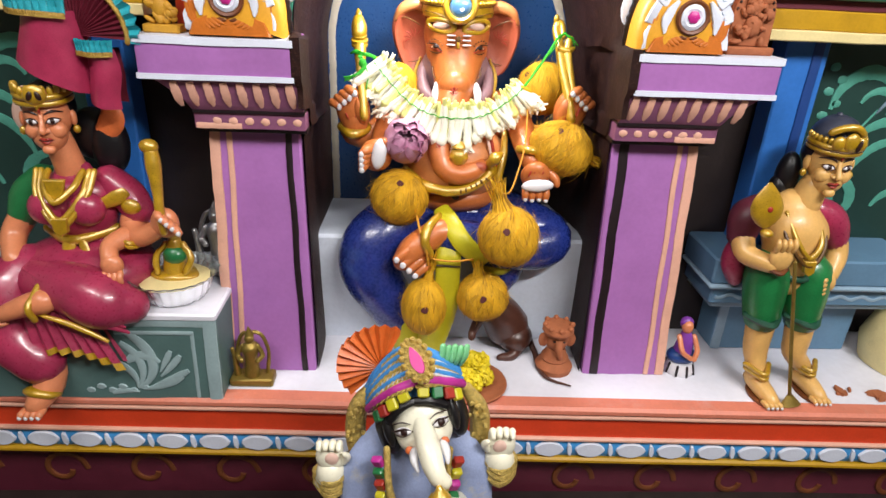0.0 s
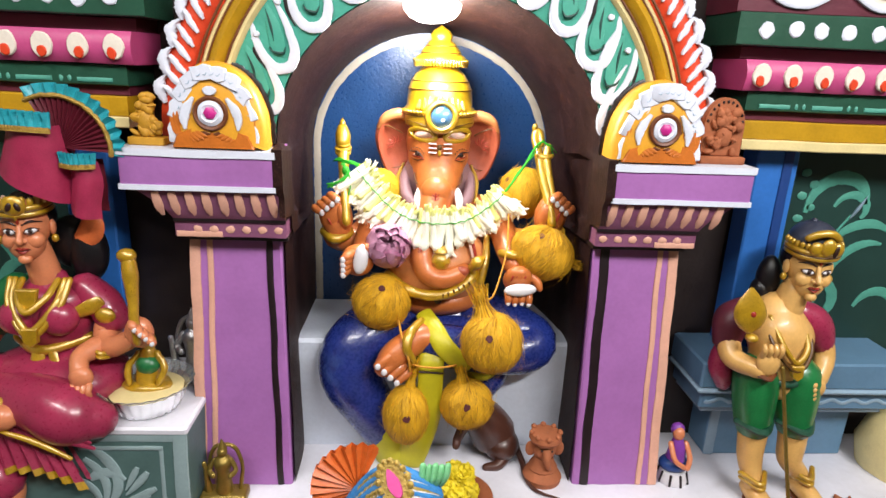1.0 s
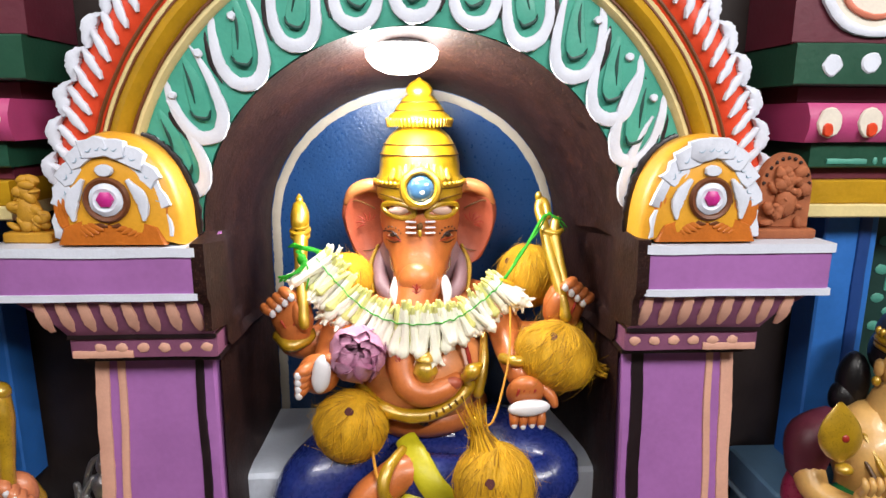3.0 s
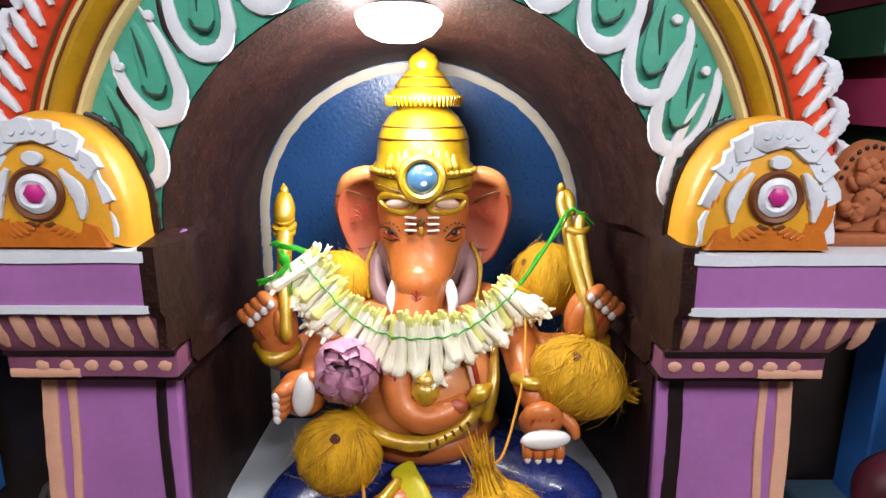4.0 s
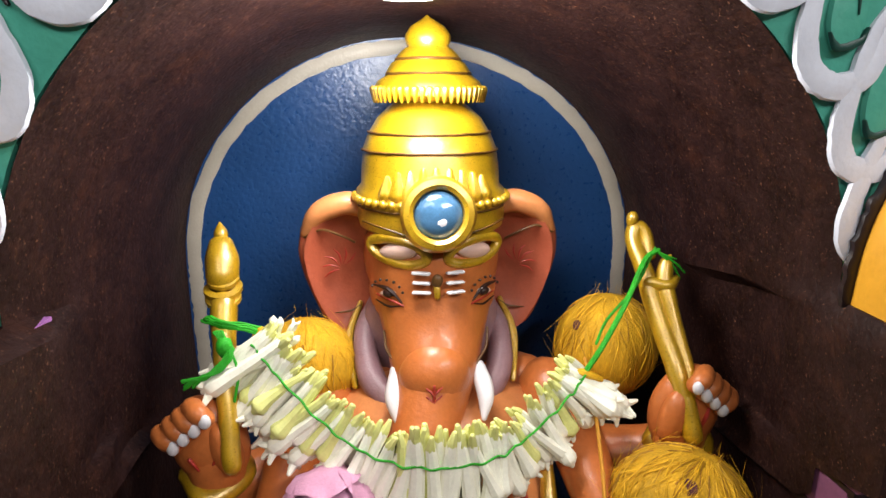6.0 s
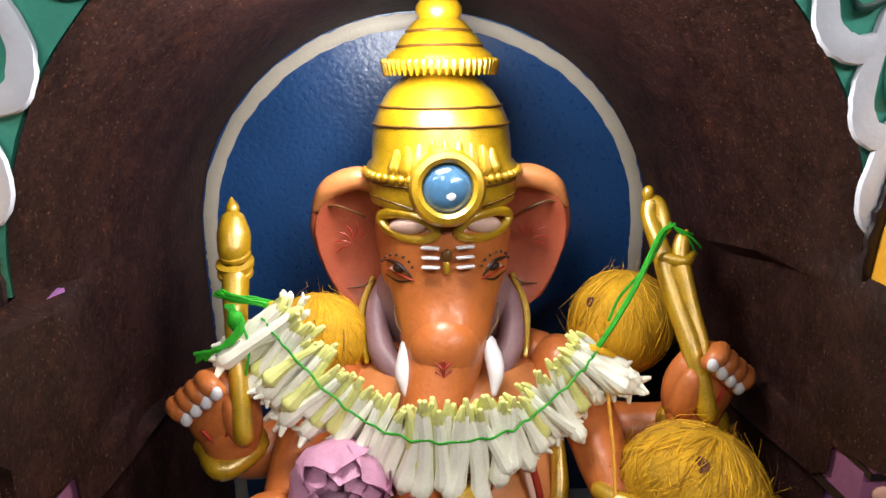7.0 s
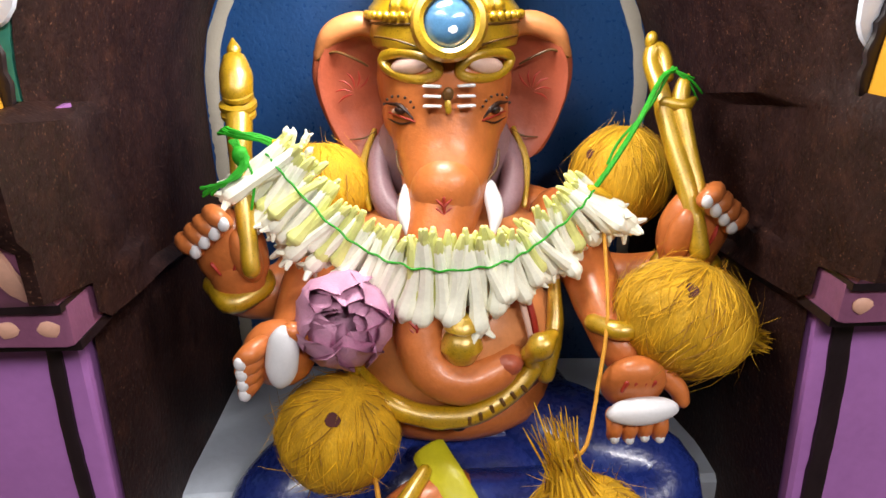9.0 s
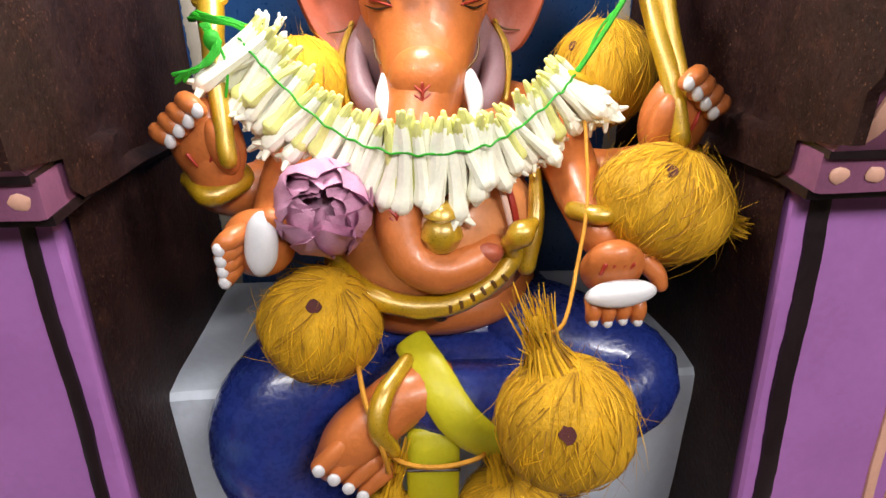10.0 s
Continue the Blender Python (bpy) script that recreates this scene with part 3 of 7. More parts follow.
# ---- pillars ----
def pillar(sgn):
    """Purple pilaster with striped shaft, stepped capital and white-edged abacus; inner edge flush with the niche."""
    ob = thing("pillar", None, "purple painted pilaster with pink stripes and stepped capital", "pillar", "pillars beside the niche", kind="structure")
    xi, xo, xc = (0.279, 0.455, 0.442) if sgn < 0 else (0.284, 0.454, 0.443)

    def block(x0, x1, y0, z0, z1, mat, amp=0.0012, bev=0.003, deep=0.07):
        sh = Shape()
        nx, nz = 8, max(2, int((z1 - z0) / 0.03))
        rows = []
        for i in range(nz + 1):
            z = z0 + (z1 - z0) * i / nz
            ring_ = [(x0, y0 + deep), (x0, y0 + bev)] + [(x0 + (x1 - x0) * min(max(j / nx, 0.02), 0.98), y0) for j in range(nx + 1)] + [(x1, y0 + bev), (x1, y0 + deep)]
            rows.append([(sgn * x, y, z) for x, y in ring_])
        sh.grid(rows, mat)
        n = len(rows[0])
        sh.add(rows[-1], [tuple(range(n))], mat)
        sh.add(rows[0], [tuple(range(n - 1, -1, -1))], mat)
        return sh.rough(amp, 14)
    body = block(0.0, 1.0, 0.0, LEDGE, 1.252, PURPLE)
    for i, (x, y, z) in enumerate(body.v):
        u, a = abs(x), inner_edge(sgn, z)
        body.v[i] = (sgn * (a + (0.461 - a) * u), y + batter(z), z)
    shaft = part("shaft", body, ob)
    for u, w, mat in ((0.022, 0.0125 if sgn < 0 else 0.019, BLACK), (None, 0.02, PEACH), (None, 0.011, PEACH)):
        pts = []
        for z in np.linspace(LEDGE + 0.002, 1.248, 22):
            x = inner_edge(sgn, z) + u if u else (0.4515 if w > 0.015 else 0.4245)
            pts.append((sgn * (x + 0.001 * math.sin(z * 31 + x * 90)), batter(z) - 0.001, z))
        part("painted_stripe", Shape().stroke(pts, (0, -1, 0), w, 0.0024, mat, 2, 0.06), shaft)
    part("neck_line", block(xi - 0.002, xo + 0.004, -0.004, 1.246, 1.254, BLACK, 0.0006, 0.001), ob)
    neck = part("neck", block(xi - 0.001, xc + 0.03, -0.012, 1.254, 1.284, PURPLE_DK), ob)
    part("neck_line", block(xi - 0.001, xc + 0.03, -0.016, 1.282, 1.288, BLACK, 0.0006, 0.001), ob)
    for i in range(6):
        x = xi + 0.012 + i * 0.028
        part("painted_drop", Shape().slab(disc(0.009, 12, 0.9, 0.75, 0.14), facing(sgn * x, -0.0118, 1.268), 0.002, PEACH), neck)
    nt = Shape().stroke([(sgn * x, -0.0118, 1.259) for x in np.linspace(xi + 0.11, xc + 0.026, 6)], (0, -1, 0), 0.011, 0.002, PEACH, 2, 0.1)
    part("painted_line", nt, neck)
    bell = Shape()
    rows = []
    for k in range(9):
        f = k / 8
        o, z = 0.032 + 0.04 * (1 - math.cos(f * math.pi / 2)) + 0.012 * f, 1.288 + 0.055 * f
        y0 = -0.016 - 0.022 * f ** 0.7
        ring_ = [(xi, 0.03), (xi, y0)] + [(xi + (xc + o - xi) * j / 10, y0) for j in range(1, 10)] + [(xc + o - 0.004, y0), (xc + o, y0 + 0.004), (xc + o, 0.15)]
        rows.append([(sgn * x, y, z) for x, y in ring_])
    bell.grid(rows, PURPLE_DK).rough(0.001, 16)
    bell_ob = part("bell", bell, ob)
    for i in range(8):
        x = xi + 0.014 + i * 0.0275
        fl = Shape().stroke([(sgn * x, -0.020, 1.294), (sgn * (x + 0.002), -0.029, 1.308), (sgn * (x + 0.003), -0.0345, 1.322), (sgn * (x + 0.005), -0.038, 1.338)], (0, -1, 0.5), [0.006, 0.014, 0.015, 0.012], 0.0022, PEACH, 3, 0.1)
        part("painted_flute", fl, bell_ob)
    abacus = part("abacus", block(xi + 0.008, xc + 0.1, -0.045, 1.343, CAP - 0.004, PURPLE, 0.0014, deep=0.12), ob)
    part("white_edge", block(xi + 0.008, xc + 0.102, -0.048, 1.343, 1.352, WHITE, 0.0012, 0.002), abacus)
    part("white_edge", block(xi + 0.008, xc + 0.102, -0.048, CAP - 0.014, CAP - 0.002, WHITE, 0.0016, 0.002), abacus)
    return ob


for sgn in (-1, 1):
    pillar(sgn)


# ---- the seated elephant-headed statue ----
def hand_fingers(sh, base, ways, r, mat, nail=True):
    """Four curled fingers: base points and directions."""
    for p, d in zip(base, ways):
        p, d = Vector(p), Vector(d)
        sh.tube([p, p + d * 0.55 + Vector((0, -0.004, 0.002)), p + d], [r, r * 1.02, r * 0.85], mat, 10, 4)
        if nail:
            q = p + d * 1.02
            sh.ell((q.x, q.y - r * 0.55, q.z), (r * 0.6, r * 0.5, r * 0.75), NAIL, seg=10, ring=7)


def main_statue():
    s = Shape()
    # belly, chest, shoulders
    s.ell((0.004, 0.178, 1.155), (0.112, 0.105, 0.094), SKIN_LT)
    s.ell((0.0, 0.205, 1.228), (0.115, 0.075, 0.068), SKIN_LT)
    s.ell((0.0, 0.24, 1.256), (0.115, 0.045, 0.042), SKIN)
    s.ell((0.0, 0.19, 1.085), (0.118, 0.1, 0.045), SKIN)
    # red line over the chest and serpent belt
    s.tube([(0.062, 0.135, 1.245), (0.073, 0.103, 1.21), (0.083, 0.1, 1.165)], 0.0035, REDMARK, 8)
    s.tube([(0.054, 0.132, 1.25), (0.066, 0.1, 1.21), (0.076, 0.097, 1.17)], 0.003, PINKWHITE, 8)
    belt = [(-0.1, 0.13, 1.14), (-0.062, 0.088, 1.124), (-0.02, 0.072, 1.118), (0.02, 0.071, 1.122), (0.055, 0.083, 1.137), (0.075, 0.092, 1.158), (0.068, 0.083, 1.177)]
    s.tube(belt, [0.01, 0.011, 0.011, 0.0105, 0.01, 0.0095, 0.008], GOLD, 12)
    s.tube([(0.07, 0.082, 1.176), (0.079, 0.078, 1.188), (0.09, 0.085, 1.194)], [0.009, 0.013, 0.006], GOLD, 10)
    s.tube([(0.09, 0.105, 1.14), (0.1, 0.12, 1.18), (0.104, 0.15, 1.22)], [0.01, 0.009, 0.006], GOLD, 10)
    for k in range(6):
        x = 0.012 + k * 0.0105
        s.box((x, 0.0605 + 0.0000 + max(0, x - 0.02) * 0.34, 1.1215 + max(0, x - 0.015) * 0.45), (0.0035, 0.003, 0.009), GOLD_LINE, (0, -8 * k, 0), 0.0008)
    s.ell((0.003, 0.0765, 1.104), (0.0075, 0.005, 0.0058), DARKMARK, seg=12, ring=8)
    # head and trunk
    s.ell((0, 0.245, 1.405), (0.069, 0.07, 0.075), SKIN)
    s.tube([(0, 0.238, 1.432), (0, 0.233, 1.402), (0, 0.219, 1.367), (-0.001, 0.199, 1.336), (-0.003, 0.178, 1.312), (-0.007, 0.162, 1.29), (-0.016, 0.142, 1.262), (-0.026, 0.118, 1.222), (-0.031, 0.097, 1.19), (-0.022, 0.083, 1.164), (0.004, 0.078, 1.152), (0.034, 0.083, 1.158), (0.052, 0.09, 1.168)],
           [0.06, 0.0645, 0.0585, 0.0495, 0.0425, 0.0365, 0.03, 0.027, 0.0235, 0.022, 0.0215, 0.02, 0.015], SKIN, 26, 8)
    s.ell((-0.004, 0.158, 1.312), (0.034, 0.028, 0.034), SKIN)
    s.ell((0, 0.243, 1.325), (0.074, 0.036, 0.072), MAUVE)
    s.ell((0, 0.225, 1.375), (0.064, 0.045, 0.05), SKIN)
    s.ell((0.048, 0.079, 1.168), (0.015, 0.01, 0.011), EAR, seg=14, ring=9)
    for sx in (-1, 1):
        # ears: dished leaf with a rolled brim
        rows = []
        for k in range(9):
            f = k / 8
            ring_ = []
            for j in range(28):
                a = 2 * math.pi * j / 28
                rx, rz = 0.044 * f, (0.086 if math.sin(a) < 0 else 0.05) * f
                wx = 1 - 0.3 * max(0, -math.sin(a)) ** 1.5
                y = 0.256 - 0.004 * (f > 0.86) - 0.008 * math.sin(f * math.pi * 0.5) ** 6 + 0.005 * (1 - f * f)
                ring_.append((sx * (0.084 + rx * math.cos(a) * wx), y, 1.404 + rz * math.sin(a)))
            rows.append(ring_)
        s.grid(rows, EAR, close_u=True)
        s.grid([[(x, y + 0.02, z) for x, y, z in r] for r in rows[::2]] , EAR, close_u=True)
        s.tube([(sx * 0.062, 0.25, 1.45), (sx * 0.085, 0.248, 1.458), (sx * 0.112, 0.25, 1.448), (sx * 0.126, 0.254, 1.427)], [0.009, 0.012, 0.011, 0.006], SKIN_LT, 12)
        s.tube([(sx * 0.126, 0.256, 1.43), (sx * 0.129, 0.258, 1.402), (sx * 0.117, 0.258, 1.36), (sx * 0.1, 0.256, 1.33), (sx * 0.08, 0.25, 1.322)], [0.006, 0.006, 0.006, 0.007, 0.006], EAR, 10)
        s.tube([(sx * 0.127, 0.25, 1.424), (sx * 0.11, 0.246, 1.432), (sx * 0.09, 0.247, 1.425), (sx * 0.078, 0.25, 1.418)], 0.0013, GOLD_LINE, 7)
        # creases painted on the ear
        for k in range(6):
            a = -0.5 + 0.55 * k
            q = (sx * 0.09, 0.2455, 1.392)
            s.tube([(q[0] + sx * 0.004 * math.cos(a), q[1], q[2] + 0.004 * math.sin(a)), (q[0] + sx * 0.013 * math.cos(a + 0.15), q[1] + 0.0005, q[2] + 0.014 * math.sin(a + 0.15)), (q[0] + sx * 0.021 * math.cos(a), q[1] + 0.001, q[2] + 0.021 * math.sin(a))], [0.0004, 0.0012, 0.0004], REDMARK, 6)
        s.tube([(sx * 0.072, 0.2465, 1.352), (sx * 0.084, 0.2455, 1.345), (sx * 0.1, 0.247, 1.343)], [0.0005, 0.0013, 0.0005], GOLD_LINE, 6)
        # neck cloth and tusks
        s.tube([(sx * 0.06, 0.25, 1.352), (sx * 0.07, 0.232, 1.325), (sx * 0.064, 0.2, 1.292), (sx * 0.042, 0.175, 1.272)], [0.007, 0.011, 0.0135, 0.012], MAUVE, 12)
        s.tube([(sx * 0.074, 0.25, 1.352), (sx * 0.086, 0.232, 1.32), (sx * 0.08, 0.2, 1.282)], [0.003, 0.004, 0.003], GOLD, 8)
        s.tube([(sx * 0.038, 0.168, 1.312), (sx * 0.043, 0.15, 1.294), (sx * 0.04, 0.138, 1.276)], [0.0075, 0.008, 0.003], NAIL, 12)
        s.tube([(sx * 0.05, 0.19, 1.343), (sx * 0.047, 0.178, 1.328), (sx * 0.036, 0.164, 1.318)], 0.0013, GOLD_LINE, 6)
        # eye and brow marks
        s.ell((sx * 0.0455, 0.1865, 1.383), (0.0105, 0.0046, 0.0034), PINKWHITE, (0, sx * 10, sx * 40), 14, 9)
        s.ell((sx * 0.0455, 0.1835, 1.3835), (0.0062, 0.0036, 0.004), DARKMARK, (0, 0, sx * 40), 12, 8)
        s.tube([(sx * 0.033, 0.1745, 1.377), (sx * 0.045, 0.1820, 1.388), (sx * 0.059, 0.1985, 1.388)], [0.0008, 0.0022, 0.0008], DARKMARK, 7)
        s.tube([(sx * 0.035, 0.1745, 1.374), (sx * 0.046, 0.183, 1.371), (sx * 0.057, 0.1965, 1.374)], [0.0005, 0.0011, 0.0005], DARKMARK, 6)
        s.tube([(sx * 0.032, 0.172, 1.375), (sx * 0.046, 0.1825, 1.378), (sx * 0.056, 0.194, 1.380)], 0.001, REDMARK, 6)
        for k in range(7):
            a = k / 6 * math.pi * 0.8 + 0.3
            s.ell((sx * (0.046 + 0.015 * math.cos(a)), 0.183 + 0.013 * math.cos(a), 1.384 + 0.013 * math.sin(a)), 0.0015, DARKMARK, seg=7, ring=5)
        # three pale lines
        for k in range(3):
            s.box((sx * 0.0155, 0.1645 - 0.0016 * k, 1.408 - 0.0088 * k), (0.017, 0.006, 0.0026), NAIL, (0, 0, sx * 14), 0.0008)
    s.ell((-0.001, 0.163, 1.401), (0.0052, 0.0036, 0.0065), GOLD_LINE, seg=12, ring=8)
    s.tube([(-0.001, 0.163, 1.394), (-0.001, 0.162, 1.386)], 0.003, GOLD, 8)
    # sprig on the trunk and on the lower curl
    for cx, cy, cz, k in ((-0.007, 0.1285, 1.302, 1.0), (-0.034, 0.0795, 1.205, 0.9)):
        s.tube([(cx, cy, cz + 0.012 * k), (cx, cy, cz - 0.012 * k)], 0.0016, REDMARK, 6)
        for j in range(2):
            for sx in (-1, 1):
                z = cz - 0.004 * k + j * 0.008 * k
                s.tube([(cx, cy, z), (cx + sx * 0.007 * k, cy + 0.001, z + 0.006 * k)], [0.0018, 0.0008], REDMARK, 6)
    # gold pot pendant
    s.lathe([(0.002, -0.022), (0.014, -0.019), (0.02, -0.006), (0.016, 0.006), (0.011, 0.01), (0.017, 0.015), (0.015, 0.021), (0.008, 0.026), (0.001, 0.027)], (0.006, 0.083, 1.193), GOLD, 20)
    # crown: band, dome, tiers, finial, leaning back
    cr = [(0.064, 0.0), (0.071, 0.004), (0.0735, 0.014), (0.0725, 0.024), (0.0755, 0.03), (0.0735, 0.038), (0.069, 0.043), (0.0685, 0.058), (0.0665, 0.075), (0.0665, 0.077), (0.0605, 0.092), (0.0595, 0.093), (0.052, 0.106), (0.041, 0.116), (0.034, 0.121),
          (0.043, 0.123), (0.0535, 0.127), (0.055, 0.133), (0.0505, 0.141), (0.041, 0.147), (0.042, 0.149), (0.0365, 0.158), (0.032, 0.161), (0.0325, 0.163), (0.025, 0.171), (0.02, 0.174), (0.0225, 0.179), (0.0225, 0.185), (0.017, 0.193), (0.006, 0.2), (0.0005, 0.204)]
    s.lathe(cr, (0, 0.24, 1.435), GOLD, 44, lean=(0, 0.2))
    for z, r in ((0.0245, 0.0735), (0.0762, 0.0672), (0.0928, 0.0608), (0.148, 0.0418), (0.1622, 0.0325)):
        s.tube([(r * math.cos(a), 0.24 + 0.2 * z + r * math.sin(a), 1.435 + z) for a in np.linspace(math.pi, 2 * math.pi, 18)], 0.0012, GOLD_LINE, 6, 2)
    for k in range(26):
        a = math.pi + math.pi * k / 25
        s.ell((0.0755 * math.cos(a), 0.246 + 0.0755 * math.sin(a), 1.4665), 0.0042, GOLD, seg=8, ring=6)
        s.tube([(0.055 * math.cos(a), 0.266 + 0.055 * math.sin(a), 1.568), (0.054 * math.cos(a), 0.265 + 0.054 * math.sin(a), 1.557)], [0.0036, 0.0014], GOLD, 6)
    for k in range(9):
        a = -math.pi / 2 + (k - 4) * 0.17
        s.tube([(0.0715 * math.cos(a), 0.249 + 0.0715 * math.sin(a), 1.475), (0.0695 * math.cos(a), 0.252 + 0.0695 * math.sin(a), 1.486 + 0.012 * math.cos((k - 4) * 0.32))], [0.008, 0.003], GOLD, 8)
    # jewel disc and eye-shaped band fields
    s.lathe([(0.033, 0.0), (0.034, 0.006), (0.031, 0.011), (0.026, 0.0125), (0.0225, 0.010), (0.0215, 0.004)], (0, 0.167, 1.461), GOLD, 32, rot=(80, 0, 0))
    s.lathe([(0.022, 0.004), (0.019, 0.0085), (0.012, 0.0115), (0.004, 0.0125), (0.0002, 0.0127)], (0, 0.167, 1.461), BLUEGEM, 28, rot=(80, 0, 0))
    s.ell((0.002, 0.1555, 1.455), (0.0068, 0.002, 0.006), NAIL, seg=12, ring=8)
    for sx in (-1, 1):
        s.ell((sx * 0.035, 0.1845, 1.4235), (0.021, 0.007, 0.0082), PINKWHITE, (0, sx * 8, sx * 34), 16, 10)
        loop = [(sx * (0.035 + 0.0255 * math.cos(a)), 0.1725 + 0.031 * (0.5 + 0.5 * math.cos(a)) ** 1.5, 1.4235 + 0.011 * math.sin(a) + 0.003 * math.cos(a)) for a in np.linspace(0, 2 * math.pi, 15)]
        s.tube(loop, 0.0052, GOLD, 9, 3)
        s.tube([(sx * 0.03, 0.17, 1.442), (sx * 0.05, 0.181, 1.447), (sx * 0.067, 0.207, 1.448)], 0.0011, GOLD_LINE, 6)
    # rear arms with raised hands
    for sx, hx, hy, hz in ((-1, -0.208, 0.142, 1.268), (1, 0.232, 0.132, 1.283)):
        s.tube([(sx * 0.096, 0.24, 1.262), (sx * 0.125, 0.225, 1.245), (sx * 0.165, 0.195, 1.2), (hx + sx * 0.002, hy + 0.025, hz - 0.06), (hx, hy + 0.01, hz - 0.02)], [0.03, 0.03, 0.03, 0.025, 0.023], SKIN, 16)
        s.tube([(hx - 0.024, hy + 0.014, hz - 0.046), (hx, hy - 0.014, hz - 0.054), (hx + 0.026, hy + 0.014, hz - 0.046), (hx, hy + 0.036, hz - 0.04), (hx - 0.024, hy + 0.014, hz - 0.046)], 0.0105, GOLD, 10)
        s.ell((hx, hy + 0.006, hz - 0.008), (0.034, 0.021, 0.046), SKIN, (0, sx * 12, 0))
        s.ell((hx - sx * 0.004, hy + 0.004, hz - 0.032), (0.026, 0.02, 0.034), SKIN)
        s.ell((hx - sx * 0.017, hy - 0.008, hz - 0.008), (0.014, 0.012, 0.028), SKIN, (0, sx * 12, 0))
        bx = [(hx + sx * (0.0 + 0.0105 * k), hy - 0.016 + 0.003 * k, hz + 0.037 - 0.0095 * k) for k in range(4)]
        hand_fingers(s, [(x + sx * 0.008, y + 0.006, z - 0.002) for x, y, z in bx], [(-sx * 0.014, -0.011, -0.005)] * 4, 0.0092, SKIN)
        s.tube([(hx + 0.004, hy - 0.013, hz - 0.024), (hx + 0.011, hy - 0.0145, hz - 0.008), (hx + 0.015, hy - 0.013, hz + 0.005)], [0.001, 0.0022, 0.001], REDMARK, 6)
        s.tube([(hx - 0.006, hy - 0.015, hz - 0.024), (hx - 0.013, hy - 0.0155, hz - 0.012)], [0.001, 0.002], REDMARK, 6)
        # armlet
        s.ell((sx * 0.112, 0.185, 1.235), (0.02, 0.012, 0.02), GOLD, seg=16, ring=10)
        s.ell((sx * 0.112, 0.173, 1.235), (0.01, 0.006, 0.01), GREEN_DK, seg=12, ring=8)
    # axe-like sceptre and looped goad
    s.tube([(-0.184, 0.121, 1.252), (-0.188, 0.138, 1.295), (-0.193, 0.165, 1.345), (-0.196, 0.188, 1.378)], [0.0085, 0.009, 0.0105, 0.0125], GOLD, 14)
    for k, r in ((1.381, 0.0165), (1.389, 0.0175), (1.397, 0.0145)):
        s.lathe([(r * 0.7, -0.004), (r, -0.002), (r, 0.002), (r * 0.7, 0.004)], (-0.197, 0.193 + (k - 1.381) * 0.3, k), GOLD, 18, (18, 0, 0))
    s.tube([(-0.198, 0.199, 1.4), (-0.199, 0.206, 1.413), (-0.2, 0.212, 1.424)], [0.015, 0.0155, 0.0125], GOLD, 16)
    s.tube([(-0.2, 0.213, 1.43), (-0.2, 0.216, 1.438), (-0.201, 0.219, 1.446)], [0.0055, 0.0065, 0.0015], GOLD, 10)
    s.tube([(0.229, 0.112, 1.262), (0.222, 0.13, 1.305), (0.212, 0.165, 1.355), (0.205, 0.195, 1.4), (0.201, 0.212, 1.422), (0.205, 0.217, 1.434), (0.212, 0.212, 1.428), (0.214, 0.2, 1.41)], [0.009, 0.0095, 0.0095, 0.009, 0.0085, 0.0085, 0.0075, 0.006], GOLD, 12)
    s.tube([(0.232, 0.125, 1.3), (0.226, 0.155, 1.345), (0.221, 0.178, 1.385), (0.224, 0.185, 1.405), (0.228, 0.186, 1.412)], [0.007, 0.008, 0.009, 0.007, 0.002], GOLD, 12)
    s.tube([(0.206, 0.18, 1.388), (0.222, 0.174, 1.386), (0.234, 0.182, 1.39)], [0.006, 0.0068, 0.004], GOLD, 10)
    s.ell((0.2005, 0.217, 1.442), (0.0065, 0.0065, 0.009), GOLD, seg=12, ring=8)
    # front left hand holding a white wedge
    s.tube([(-0.115, 0.21, 1.265), (-0.138, 0.175, 1.222), (-0.148, 0.135, 1.192), (-0.15, 0.102, 1.186)], [0.032, 0.028, 0.025, 0.021], SKIN, 16)
    s.ell((-0.159, 0.086, 1.184), (0.033, 0.025, 0.032), SKIN, (0, 24, 0))
    hand_fingers(s, [(-0.169 - 0.003 * k, 0.07, 1.202 - 0.0102 * k) for k in range(4)], [(-0.015 + 0.003 * k, -0.013, -0.007) for k in range(4)], 0.0094, SKIN)
    s.ell((-0.151, 0.062, 1.194), (0.0145, 0.011, 0.031), NAIL, (0, 8, 10))
    s.tube([(-0.129, 0.084, 1.195), (-0.131, 0.074, 1.208), (-0.141, 0.066, 1.217)], [0.012, 0.011, 0.009], SKIN, 10)
    # front right hand, fingers down, white bar
    s.tube([(0.12, 0.21, 1.265), (0.135, 0.165, 1.235), (0.142, 0.115, 1.208), (0.15, 0.075, 1.185)], [0.033, 0.028, 0.024, 0.021], SKIN, 16)
    s.tube([(0.127, 0.085, 1.206), (0.142, 0.062, 1.21), (0.164, 0.072, 1.206), (0.17, 0.095, 1.2)], 0.0088, GOLD, 10)
    s.ell((0.157, 0.052, 1.163), (0.029, 0.018, 0.032), SKIN, (24, 0, 0))
    s.ell((0.159, 0.029, 1.149), (0.032, 0.0115, 0.0125), NAIL, (0, -4, 0))
    hand_fingers(s, [(0.138 + 0.0135 * k, 0.04, 1.138) for k in range(4)], [(0.0, -0.006, -0.017 - 0.002 * (k % 2)) for k in range(4)], 0.0075, SKIN)
    s.tube([(0.182, 0.055, 1.17), (0.196, 0.048, 1.158), (0.2, 0.043, 1.148)], [0.01, 0.009, 0.007], SKIN, 10)
